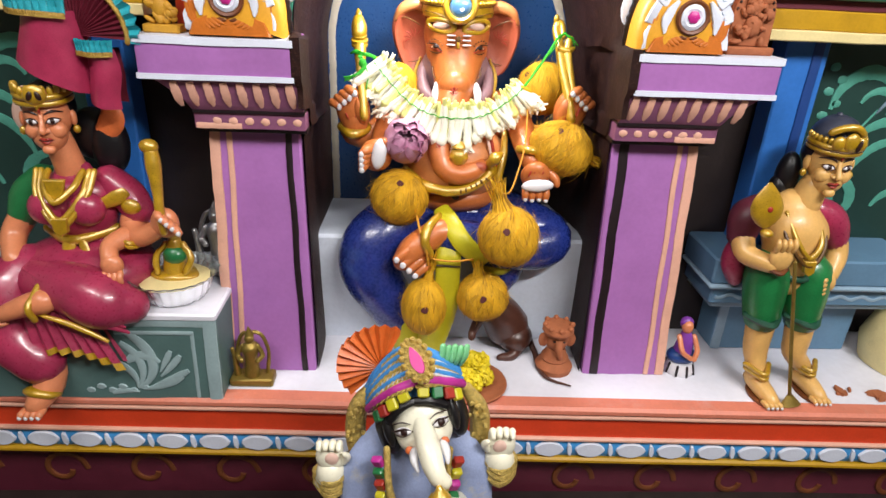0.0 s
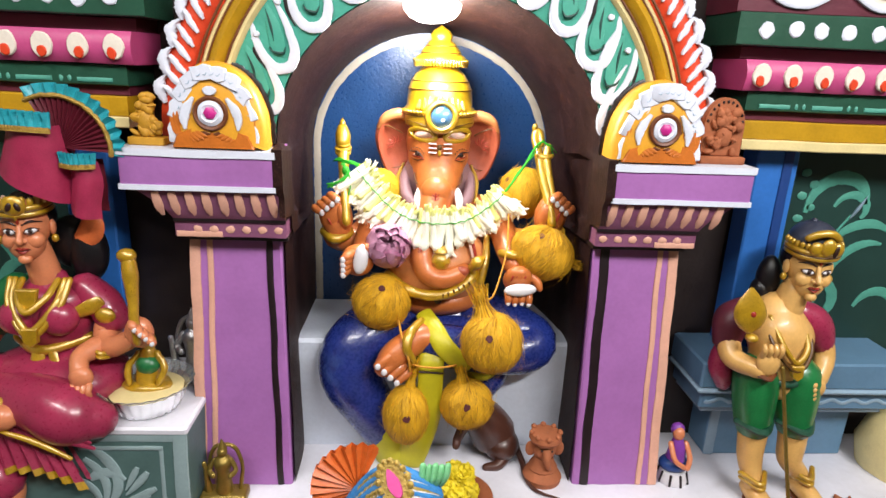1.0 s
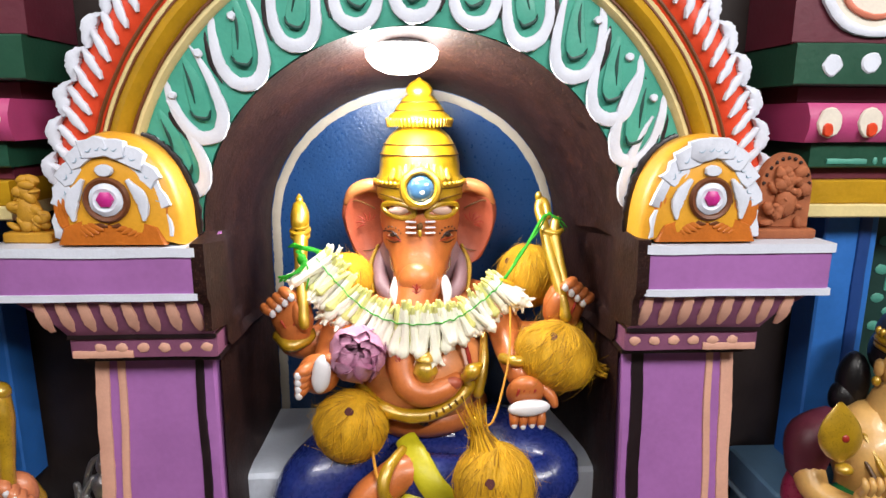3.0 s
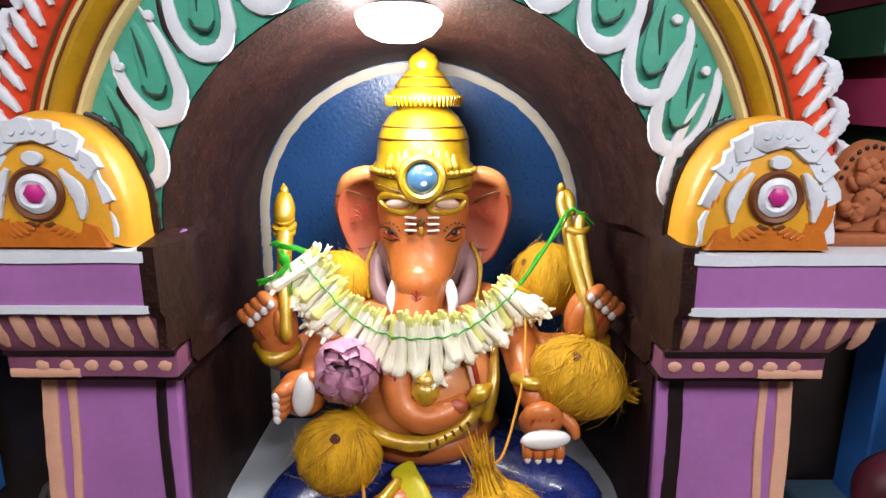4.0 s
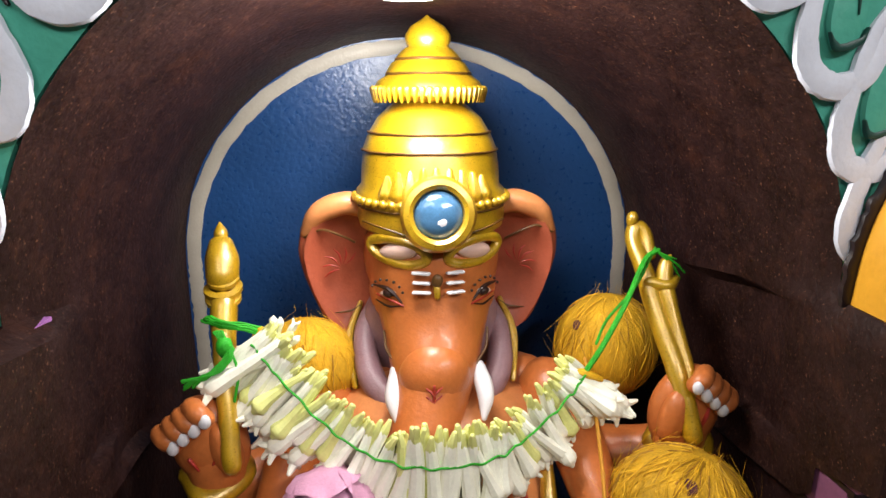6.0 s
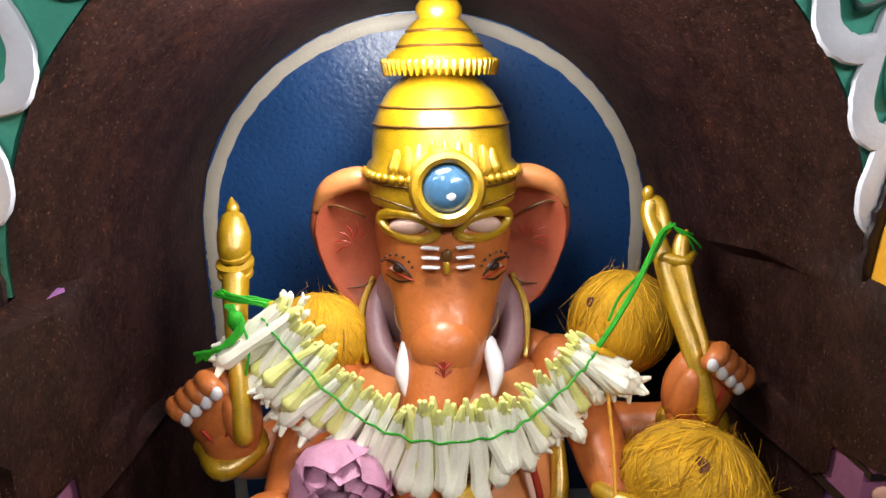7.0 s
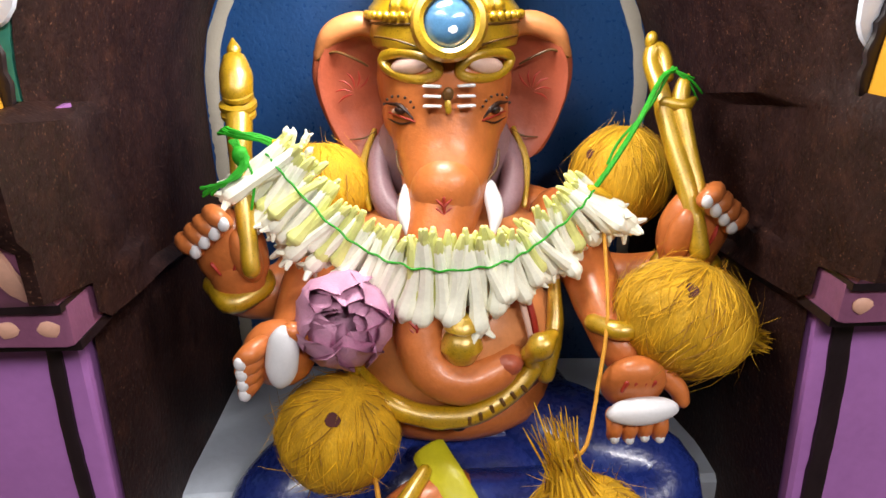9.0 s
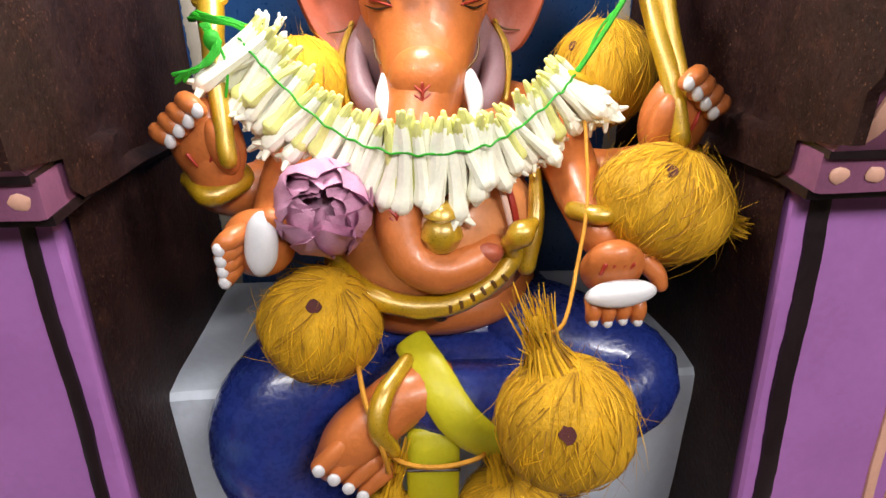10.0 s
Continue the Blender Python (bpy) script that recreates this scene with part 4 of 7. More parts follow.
    for k in range(4):
        s.tube([(0.141 + 0.008 * k, 0.034, 1.166 + 0.004 * (k % 2)), (0.144 + 0.008 * k, 0.033, 1.175)], [0.0014, 0.0022], REDMARK, 6)
    # legs in navy cloth
    s.ell((0, 0.215, 1.04), (0.15, 0.11, 0.055), NAVY)
    s.ell((0.0, 0.13, 1.0), (0.15, 0.075, 0.06), NAVY)
    s.tube([(-0.04, 0.19, 1.035), (-0.108, 0.13, 1.025), (-0.166, 0.092, 0.985), (-0.17, 0.08, 0.93), (-0.136, 0.072, 0.87), (-0.1, 0.064, 0.815)], [0.055, 0.066, 0.067, 0.064, 0.055, 0.046], NAVY, 24)
    s.tube([(-0.092, 0.064, 0.825), (-0.082, 0.06, 0.79), (-0.075, 0.06, 0.762)], [0.047, 0.048, 0.045], SASH, 18)
    s.tube([(0.05, 0.19, 1.035), (0.125, 0.14, 1.03), (0.205, 0.1, 1.012), (0.18, 0.075, 0.998), (0.09, 0.06, 1.005), (0.02, 0.05, 1.02), (-0.02, 0.048, 1.035)], [0.055, 0.062, 0.052, 0.05, 0.047, 0.042, 0.034], NAVY, 24)
    s.tube([(0.13, 0.1, 0.98), (0.11, 0.095, 0.93), (0.08, 0.09, 0.88)], [0.045, 0.045, 0.035], NAVY, 18)
    s.tube([(0.06, 0.045, 0.962), (0.1, 0.05, 0.955), (0.135, 0.07, 0.962)], [0.012, 0.014, 0.01], SASH, 12)
    # folded foot
    s.tube([(0.0, 0.05, 1.035), (-0.03, 0.04, 1.04), (-0.055, 0.03, 1.028), (-0.082, 0.022, 1.008), (-0.1, 0.016, 0.988)], [0.032, 0.029, 0.028, 0.029, 0.022], SKIN, 18)
    s.tube([(-0.03, 0.05, 1.073), (-0.052, 0.016, 1.06), (-0.058, 0.0, 1.035), (-0.045, 0.002, 1.008)], [0.007, 0.0095, 0.0095, 0.007], GOLD, 10)
    for k in range(4):
        x, z = -0.112 + 0.0125 * k, 0.998 - 0.0115 * k
        s.tube([(x + 0.022, 0.006, z + 0.018), (x, -0.002, z)], [0.0105, 0.0095 - 0.0008 * k], SKIN, 10)
        s.ell((x - 0.001, -0.0105, z + 0.002), (0.006, 0.0032, 0.007), NAIL, seg=10, ring=7)
    # sash
    s.tube([(-0.026, 0.075, 1.078), (-0.008, 0.035, 1.066), (0.012, 0.008, 1.04), (0.04, 0.002, 1.012), (0.065, 0.012, 0.99)], [0.017, 0.019, 0.02, 0.019, 0.015], SASH, 12, 6, 0.3, (1, 0, 0.4))
    s.tube([(-0.008, 0.018, 1.012), (-0.009, 0.008, 0.99), (-0.01, 0.006, 0.94), (-0.014, 0.01, 0.88), (-0.03, 0.018, 0.82), (-0.05, 0.024, 0.762)], [0.024, 0.025, 0.025, 0.028, 0.031, 0.034], SASH, 14, 6, 0.3, (1, 0, 0.1))
    s.box((-0.009, -0.0015, 0.985), (0.05, 0.004, 0.003), DARKMARK, (0, 3, 0), 0.001)
    s.rough(0.0007, 60)
    return thing("elephant_headed_statue", s, "orange painted seated elephant-headed statue with gold crown and navy cloth", "statue")


main_statue()

# ---- niche lamp ----
lamp = thing("niche_lamp_fitting", None, "round white bulb fixed under the niche vault, switched on", "lamp")
b = Shape().lathe([(0.0005, -0.034), (0.022, -0.032), (0.041, -0.024), (0.0515, -0.012), (0.054, 0.0), (0.046, 0.008), (0.0005, 0.009)], (-0.027, 0.128, 1.667), glow("bulb_glow", (1, 0.97, 0.9), 7), 28)
bulb_mesh = part("bulb", b, lamp, "glowing white bulb")
bulb_mesh.visible_shadow = False
part("base", Shape().lathe([(0.044, 0.0), (0.047, 0.004), (0.04, 0.018), (0.0005, 0.019)], (-0.027, 0.128, 1.667), WHITE, 28), lamp)


# ---- coconuts ----
def coconut(c, r, name_label, tuft=None, eye=None, rot=(0, 0, 0), seed=0, hair=190):
    """A husked coconut dyed with turmeric: uneven shell, loose fibres, an optional tuft (direction, length) and a red spot."""
    rnd = random.Random(seed)
    ob = thing("coconut", None, name_label, "coconut", "turmeric coconuts on the statue", at=c)
    sh = Shape().ell((0, 0, 0), r, HUSK, rot, 40, 26)
    for i, v in enumerate(sh.v):
        p = Vector(v)
        k = 1 + 0.035 * noise.noise(p * 38 + Vector((seed, 0, 0))) + 0.02 * noise.noise(p * 110)
        sh.v[i] = tuple(p * k)
    husk = part("husk", sh, ob)
    m = pose(0, 0, 0, *rot)
    fib = Shape()

    def strand(pts, w, mat):
        p = [Vector(q) for q in pts]
        rows = []
        for i, q in enumerate(p):
            d = (p[min(i + 1, len(p) - 1)] - p[max(i - 1, 0)]).normalized()
            o = q.normalized()
            sdir = d.cross(o)
            sdir = sdir.normalized() if sdir.length > 1e-6 else Vector((1, 0, 0))
            ww = w * (1 - 0.8 * i / (len(p) - 1))
            rows.append([q - sdir * ww, q + o * ww * 0.9, q + sdir * ww])
        fib.grid(rows, mat)
    for k in range(int(hair * 1.7)):
        a, z = rnd.uniform(0, 2 * math.pi), rnd.uniform(-0.9, 0.9)
        da, dz = rnd.uniform(-0.35, 0.35), rnd.choice((-1, 1)) * rnd.uniform(0.25, 0.7)
        lift = rnd.uniform(0.0, 0.03) if rnd.random() < 0.74 else rnd.uniform(0.05, 0.36)
        pts = []
        for j in range(5):
            f = j / 4
            zz = max(-0.98, min(0.98, z + dz * f))
            q = math.sqrt(1 - zz * zz)
            e = 1.015 + lift * f * f + 0.012 * rnd.random()
            pts.append(m @ Vector((r[0] * q * math.cos(a + da * f) * e, r[1] * q * math.sin(a + da * f) * e, r[2] * zz * e)))
        strand(pts, rnd.uniform(0.0003, 0.0008), FIBRE if rnd.random() < 0.75 else FIBRE_DK)
    part("fibre_coat", fib, ob, "loose yellow husk fibres")
    if tuft:
        fib = Shape()
        d, length, wide = Vector(tuft[0]).normalized(), tuft[1], tuft[2]
        u = d.orthogonal().normalized()
        w = d.cross(u)
        base = d * min(abs(r[0] / max(abs(d.x), 0.01)), abs(r[1] / max(abs(d.y), 0.01)), abs(r[2] / max(abs(d.z), 0.01))) * 0.86
        for k in range(150):
            a, q = rnd.uniform(0, 2 * math.pi), math.sqrt(rnd.random())
            o = (u * math.cos(a) + w * math.sin(a))
            ln = length * rnd.uniform(0.55, 1.15)
            bend = Vector((rnd.uniform(-1, 1), rnd.uniform(-1, 1), rnd.uniform(-1, 1))) * length * 0.14
            p0 = base + o * wide * 1.7 * q - d * 0.006
            strand([p0, base + o * wide * 0.9 * q + d * ln * 0.35, base + o * wide * (0.6 + 0.4 * q) * q + d * ln * 0.7 + bend * 0.4, base + o * wide * q + d * ln + bend], rnd.uniform(0.0009, 0.002), FIBRE if rnd.random() < 0.8 else FIBRE_DK)
        fib.tube([base - d * 0.012, base + d * length * 0.3, base + d * length * 0.72], [wide * 1.35, wide * 0.85, wide * 0.3], HUSK, 12)
        part("stalk_tuft", fib, ob, "dry fibrous stalk tuft")
    if eye:
        es = Shape()
        for (ex, ey, ez), er in eye:
            p = Vector((ex, ey, ez)).normalized()
            k = 1 / math.sqrt((p.x / r[0]) ** 2 + (p.y / r[1]) ** 2 + (p.z / r[2]) ** 2)
            q = p * k * 1.012
            t = p.to_track_quat("Z", "Y").to_matrix().to_4x4()
            rr = random.Random(seed + 5)
            es.slab([(er * (0.75 + 0.4 * rr.random()) * math.cos(a), er * (0.75 + 0.4 * rr.random()) * math.sin(a)) for a in np.linspace(0, 2 * math.pi, 13)[:-1]], Matrix.Translation(q) @ t, 0.0012, EYE_RED, 0.0003)
        part("red_spot", es, husk, "dark red vermilion spot")
    return ob


coconut((-0.111, 0.078, 1.1), (0.058, 0.055, 0.056), "turmeric-yellow coconut leaning on the statue's hip", None, [((0.03, -0.62, 0.7), 0.0068)], (15, 20, 0), 1, 260)
coconut((0.208, 0.082, 1.21), (0.064, 0.053, 0.053), "turmeric-yellow coconut hung beside the raised hand, stalk sideways", ((1, -0.1, -0.3), 0.026, 0.011), [((-0.25, -0.62, 0.85), 0.0076), ((-0.72, -0.52, 0.62), 0.004)], (0, 20, 0), 2, 360)
coconut((0.192, 0.243, 1.297), (0.057, 0.053, 0.056), "brownish yellow coconut behind the garland", None, [((-0.75, -0.4, 0.6), 0.006)], (0, 0, 30), 3, 180)
coconut((0.1, -0.038, 1.068), (0.058, 0.055, 0.058), "large yellow coconut with upright stalk tuft on the statue's lap", ((-0.3, 0.2, 1), 0.058, 0.016), [((-0.22, -0.85, 0.55), 0.0072)], (0, 5, 0), 4, 260)
coconut((-0.056, -0.004, 0.892), (0.046, 0.045, 0.062), "slim yellow coconut hanging below the statue's foot", ((0.12, 0.1, 1), 0.065, 0.009), [((0.02, -0.93, 0.36), 0.0072)], (0, 0, 0), 5, 140)
coconut((0.064, 0.0, 0.916), (0.053, 0.05, 0.051), "round yellow coconut hanging below the statue's lap", ((-0.2, 0.1, 1), 0.06, 0.011), [((-0.08, -0.9, 0.36), 0.0072)], (0, 0, 0), 6, 180)
coconut((-0.128, 0.226, 1.296), (0.05, 0.045, 0.048), "yellow coconut half hidden by the garland", None, None, (0, 0, 0), 7, 140)


# ---- threads ----
def thread(pts, r, mat, label, name="thread", twist=0.0):
    ob = Shape()
    ob.tube(pts, r, mat, 6, 8)
    if twist:
        path = smooth_path(pts, 14)
        ob.tube([(p[0] + twist * math.cos(i * 1.1), p[1] + twist * math.sin(i * 1.1), p[2]) for i, p in enumerate(path)], r * 0.7, mat, 5, 1)
    return thing(name, ob, label, "thread")


thread([(0.14, 0.16, 1.32), (0.142, 0.125, 1.275), (0.134, 0.07, 1.22), (0.118, 0.03, 1.175), (0.1, -0.01, 1.15), (0.082, -0.03, 1.15)], 0.0017, THREADO, "orange thread holding a coconut by its stalk", twist=0.0008)
thread([(-0.052, 0.006, 1.0), (-0.03, -0.012, 1.003), (0.0, -0.016, 1.003), (0.03, -0.01, 1.004), (0.042, 0.005, 1.0)], 0.0022, THREADO, "orange thread joining two hanging coconuts", twist=0.0008)
thread([(-0.075, 0.04, 1.075), (-0.068, 0.012, 1.055), (-0.055, -0.008, 1.02), (-0.05, -0.006, 0.99)], 0.0024, THREADO, "orange thread tied round a coconut stalk", twist=0.0006)
knot = thing("green_knot", None, "bushy green thread knotted round the gold sceptre", "thread")
rk = random.Random(21)
for k in range(9):
    o = [rk.uniform(-0.003, 0.003) for _ in range(3)]
    part("strand", Shape().tube([(-0.158 + o[0], 0.166 + o[1], 1.356 + o[2]), (-0.172, 0.16 + o[1], 1.364 + o[0]), (-0.188 + o[1], 0.158, 1.368 + o[2]), (-0.206 + o[2], 0.165, 1.37 + o[0]), (-0.213 + o[0], 0.182, 1.364)], 0.0014, THREADG, 5, 5).rough(0.0012, 160), knot)
for k in range(9):
    part("loose_strand", Shape().tube([(-0.194 + rk.uniform(-0.004, 0.004), 0.15, 1.364), (-0.184 + rk.uniform(-0.004, 0.004), 0.143, 1.35), (-0.192 + rk.uniform(-0.006, 0.004), 0.138, 1.335), (-0.206 + rk.uniform(-0.004, 0.004), 0.137, 1.328), (-0.218 + rk.uniform(-0.006, 0.006), 0.138, 1.322 + rk.uniform(-0.005, 0.005))], 0.0015, THREADG, 5, 4).rough(0.0012, 160), knot)
part("bight", Shape().ell((-0.188, 0.146, 1.352), (0.0075, 0.006, 0.009), THREADG, seg=12, ring=8).rough(0.001, 200), knot)
part("loose_strand", Shape().tube([(-0.184, 0.146, 1.352), (-0.177, 0.14, 1.33), (-0.181, 0.136, 1.305)], 0.0013, THREADG, 5), knot)
thread([(0.128, 0.135, 1.312), (0.148, 0.14, 1.34), (0.175, 0.158, 1.375), (0.2, 0.18, 1.41), (0.215, 0.186, 1.418)], 0.0026, THREADG, "green thread tied up to the gold goad", twist=0.001)
thread([(0.212, 0.186, 1.42), (0.19, 0.175, 1.385), (0.163, 0.17, 1.355), (0.15, 0.16, 1.335)], 0.0014, THREADG, "second strand of green thread")
for dx, dz in ((0.024, -0.016), (0.03, -0.022), (0.026, -0.028), (0.02, -0.008)):
    thread([(0.212, 0.185, 1.418), (0.212 + dx * 0.6, 0.18, 1.416 + dz * 0.4), (0.212 + dx, 0.182, 1.418 + dz)], 0.0011, THREADG, "frayed loose end of green thread")


# ---- garland ----
def garland():
    ob = thing("garland", None, "white tuberose bud garland strung on green thread", "garland")
    keys = [(-0.165, 0.162, 1.352), (-0.141, 0.147, 1.327), (-0.1, 0.127, 1.289), (-0.06, 0.107, 1.27), (-0.014, 0.097, 1.263), (0.037, 0.1, 1.266), (0.071, 0.115, 1.276), (0.113, 0.135, 1.302), (0.13, 0.145, 1.318)]
    path = smooth_path(keys, 12)
    part("string", Shape().tube([(p[0], p[1] - 0.0165 + 0.0012 * math.sin(i * 1.7), p[2] + 0.001 + 0.0014 * math.sin(i * 2.3)) for i, p in enumerate(path[::2])], 0.0011, THREADG, 6, 3), ob, "green cotton string")
    rnd = random.Random(11)
    buds = []
    for k in range(5):
        s = Shape()
        ln, bend = 0.026 + 0.0045 * k, rnd.uniform(-0.004, 0.004)
        s.tube([(0, 0, 0.012), (0, 0, 0), (bend * 0.4, -0.001, -ln * 0.5), (bend, -0.002, -ln * 0.85), (bend * 1.3, -0.003, -ln)], [0.0022, 0.0027, 0.0033, 0.0048, 0.0016], PETALW if k else PETALY, 8, 3)
        if k > 2:
            for a in (0.4, 2.3, 4.4):
                s.tube([(bend, -0.002, -ln * 0.86), (bend + 0.0055 * math.cos(a), -0.002 + 0.0055 * math.sin(a), -ln * 1.05)], [0.003, 0.0012], PETALW, 6)
        s.tube([(0, 0, 0.012), (0.001, 0, 0.019)], [0.0024, 0.0012], PETALY, 6)
        buds.append(s.data("bud"))
    n = 128
    for i in range(n):
        f = (i / (n - 1)) ** 1.12 * (len(path) - 1)
        k = min(int(f), len(path) - 2)
        p = path[k] + (path[k + 1] - path[k]) * (f - k)
        d = Vector(path[min(k + 2, len(path) - 1)] - path[max(k - 1, 0)]).normalized()
        u = i / (n - 1)
        layer = i % 2
        mid = math.exp(-((u - 0.56) / 0.12) ** 2) + 0.7 * math.exp(-((u - 0.12) / 0.14) ** 2)
        tilt = math.atan2(-d.z, d.x) * 1.05 + rnd.uniform(-0.27, 0.27)
        m = Matrix.Translation((p[0], p[1] - (0.008 if layer else 0.0) + rnd.uniform(-0.004, 0.004), p[2] + rnd.uniform(-0.006, 0.005))) @ pose(0, 0, 0, 0, math.degrees(tilt), 0) @ pose(0, 0, 0, rnd.uniform(6, 24) - 12 * layer, 0, 0) @ pose(0, 0, 0, 0, 0, rnd.uniform(-180, 180))
        sc = 1.18 + 0.4 * mid + rnd.uniform(-0.26, 0.26)
        kind = rnd.choice((1, 2, 3, 4, 2, 3)) if rnd.random() > 0.1 else 0
        o = part("bud", buds[kind], ob)
        o.matrix_basis = m @ Matrix.Diagonal((sc * 1.3, sc * 1.3, sc, 1))
    # upright cluster at the tied end and yellow tie
    for j in range(4):
        o = part("bud", buds[1 + j % 3], ob)
        o.matrix_basis = Matrix.Translation((-0.15 + 0.003 * j, 0.158 - 0.001 * j, 1.352 - 0.004 * j)) @ pose(0, 0, 0, 0, 190 + 12 * j, 0) @ Matrix.Diagonal((0.75, 0.75, 0.75, 1))
    tie = Shape()
    tie2 = Shape()
    tie.tube([(-0.165, 0.172, 1.35), (-0.158, 0.163, 1.356), (-0.15, 0.16, 1.345)], [0.005, 0.0065, 0.004], FIBRE, 8)
    tie2.tube([(0.124, 0.138, 1.318), (0.134, 0.136, 1.316), (0.148, 0.138, 1.309)], [0.0035, 0.0045, 0.003], FIBRE, 8)
    part("tie", tie, ob, "yellow cotton tie")
    part("tie", tie2, ob, "yellow cotton tie")
    return ob


garland()


# ---- lotus bud ----
def lotus(c):
    ob = thing("lotus_bud", None, "wilting mauve lotus bud tucked beside the statue's chest", "flower", at=c)
    rnd = random.Random(4)
    axis = Vector((0.12, -0.85, 0.42)).normalized()
    rot = axis.to_track_quat("Z", "Y").to_matrix().to_4x4()
    part("heart", Shape().ell((0, 0, 0), (0.02, 0.02, 0.02), LOTUSM, seg=18, ring=12), ob)
    for layer, (cnt, rad, top, wide) in enumerate(((3, 0.031, 1.45, 1.15), (4, 0.035, 1.36, 1.05), (5, 0.039, 1.24, 0.9), (6, 0.0425, 1.0, 0.8))):
        for k in range(cnt):
            a = 2 * math.pi * k / cnt + layer * 0.6 + rnd.uniform(-0.25, 0.25)
            tip, rows = top + rnd.uniform(-0.12, 0.12), []
            for i in range(9):
                f = i / 8
                lat = -1.35 + (tip + 1.35) * f
                rr = rad * (1 + 0.1 * f * f * rnd.uniform(0.4, 1.6))
                w = wide * (0.5 + 0.5 * math.sin(f * math.pi * 0.78)) * (1 if f < 0.95 else 0.75)
                row = []
                for j in range(7):
                    u = (j - 3) / 3
                    q = rr + 0.0035 * u * u * f + 0.0015 * math.sin(7 * u + k + 5 * f)
                    la = lat - 0.22 * u * u * f + 0.03 * math.sin(5 * u + 3 * k) * f
                    row.append(rot @ Vector((q * math.cos(la) * math.cos(a + u * w), q * math.cos(la) * math.sin(a + u * w), q * 1.12 * math.sin(la))))
                rows.append(row)
            part("petal", Shape().grid(rows, LOTUSM).grid([[q * 0.975 for q in r] for r in rows], LOTUSM), ob)


lotus((-0.1, 0.094, 1.213))


# ---- arch foot medallions and plaques on the capitals ----
def medallion(sgn):
    """Amber domed boss with a ring of ragged white plaster petals and a pink stone; the amber shows on the side of the niche."""
    rnd = random.Random(40 + sgn)
    ob = thing("medallion", None, "amber plaster boss with ragged white petals and a pink stone", "ornament", "bosses on the pillar caps", kind="structure", at=(-0.386 if sgn < 0 else 0.369, 0.003, CAP - 0.002))
    h = 0.142

    def outline(k, n=34):
        return [(k * math.cos(t) * (0.085 if sgn * math.cos(t) < 0 else 0.071), 0.03 * (1 - k) + h * k * math.sin(t) ** 0.8) for t in np.linspace(0, math.pi, n)]
    sh = Shape()
    rows = []
    for k, y in ((0.9, 0.045), (0.97, 0.02), (1.0, -0.018), (0.985, -0.03), (0.93, -0.037), (0.7, -0.044), (0.45, -0.047), (0.2, -0.048), (0.02, -0.048)):
        rows.append([(x, y, z) for x, z in outline(k)])
    sh.grid(rows, GOLDY)
    sh.add([(-0.064, 0.045, 0.0), (0.064, 0.045, 0.0), (0.071, -0.018, 0.0), (0, -0.048, 0.0), (-0.071, -0.018, 0.0)], [(0, 1, 2, 3, 4)], ORANGE)
    part("boss", sh.rough(0.0014, 30), ob)
    rim = [(-sgn * 0.083 * math.cos(t), 0.024, 0.004 + 0.134 * math.sin(t) ** 0.8) for t in np.linspace(0.0, 1.35, 14)]
    part("dark_outline", Shape().stroke(rim, (0, -1, 0), 0.012, 0.003, BLACK, 3, 0.25), ob)
    # lower fan: burnt-orange grooves sweeping from the ring to the foot
    low = Shape()
    for k in range(8):
        for sx in (-1, 1):
            r = 0.03 + 0.0052 * k
            pts = [(sx * r * math.sin(f), -0.047 + 0.012 * (r * math.sin(f) / 0.07) ** 2 - 0.0004 * k, max(0.003, 0.058 - r * math.cos(f) * 1.05)) for f in np.linspace(0.1 + 0.13 * k, 1.62, 8)]
            low.stroke(pts, (0, -1, 0), [0.003, 0.007, 0.009, 0.009, 0.008, 0.007, 0.005, 0.002], 0.0014, ORANGE if k else BROWNLINE, 3, 0.15)
    low.slab([(-0.066, 0.0), (-0.058, 0.022), (-0.03, 0.034), (0.03, 0.034), (0.058, 0.022), (0.066, 0.0)], facing(0, -0.036, 0.003), 0.011, ORANGE, 0.003)
    part("lower_fan", low.rough(0.001, 40), ob)
    n = 10
    for k in range(n):
        t = 0.06 + (math.pi - 0.12) * k / (n - 1)
        x, z = 0.061 * math.cos(t), 0.016 + 0.1075 * math.sin(t) ** 0.85
        w, d = 0.0172 * rnd.uniform(0.92, 1.1), 0.0128 * rnd.uniform(0.9, 1.12)
        pt = Shape().slab([(w * q * rnd.uniform(0.9, 1.12), d * e * rnd.uniform(0.85, 1.18)) for q, e in ((-1, -0.8), (-0.4, -1), (0.4, -0.9), (1, -0.8), (1, 0.2), (0.95, 0.9), (0.3, 1.0), (-0.35, 0.9), (-1, 0.85))], facing(0, 0.004, 0), 0.0105, WHITE, 0.002)
        for q in (-0.35, 0.3):
            pt.stroke([(w * (q + 0.25), -0.0062, d * 0.1), (w * q, -0.0066, -d * 0.25), (w * (q - 0.2), -0.0062, -d * 0.15)], (0, -1, 0), [0.0005, 0.0016, 0.0005], 0.0008, BLUEGREY_LT, 3)
        pt.rough(0.0014, 70 + k)
        o = part("white_petal", pt, ob)
        o.location, o.rotation_euler = (x, -0.043 + 0.009 * (x / 0.061) ** 2, z), (rnd.uniform(-0.08, 0.08), -(t - math.pi / 2) * 0.94 + rnd.uniform(-0.1, 0.1), 0)
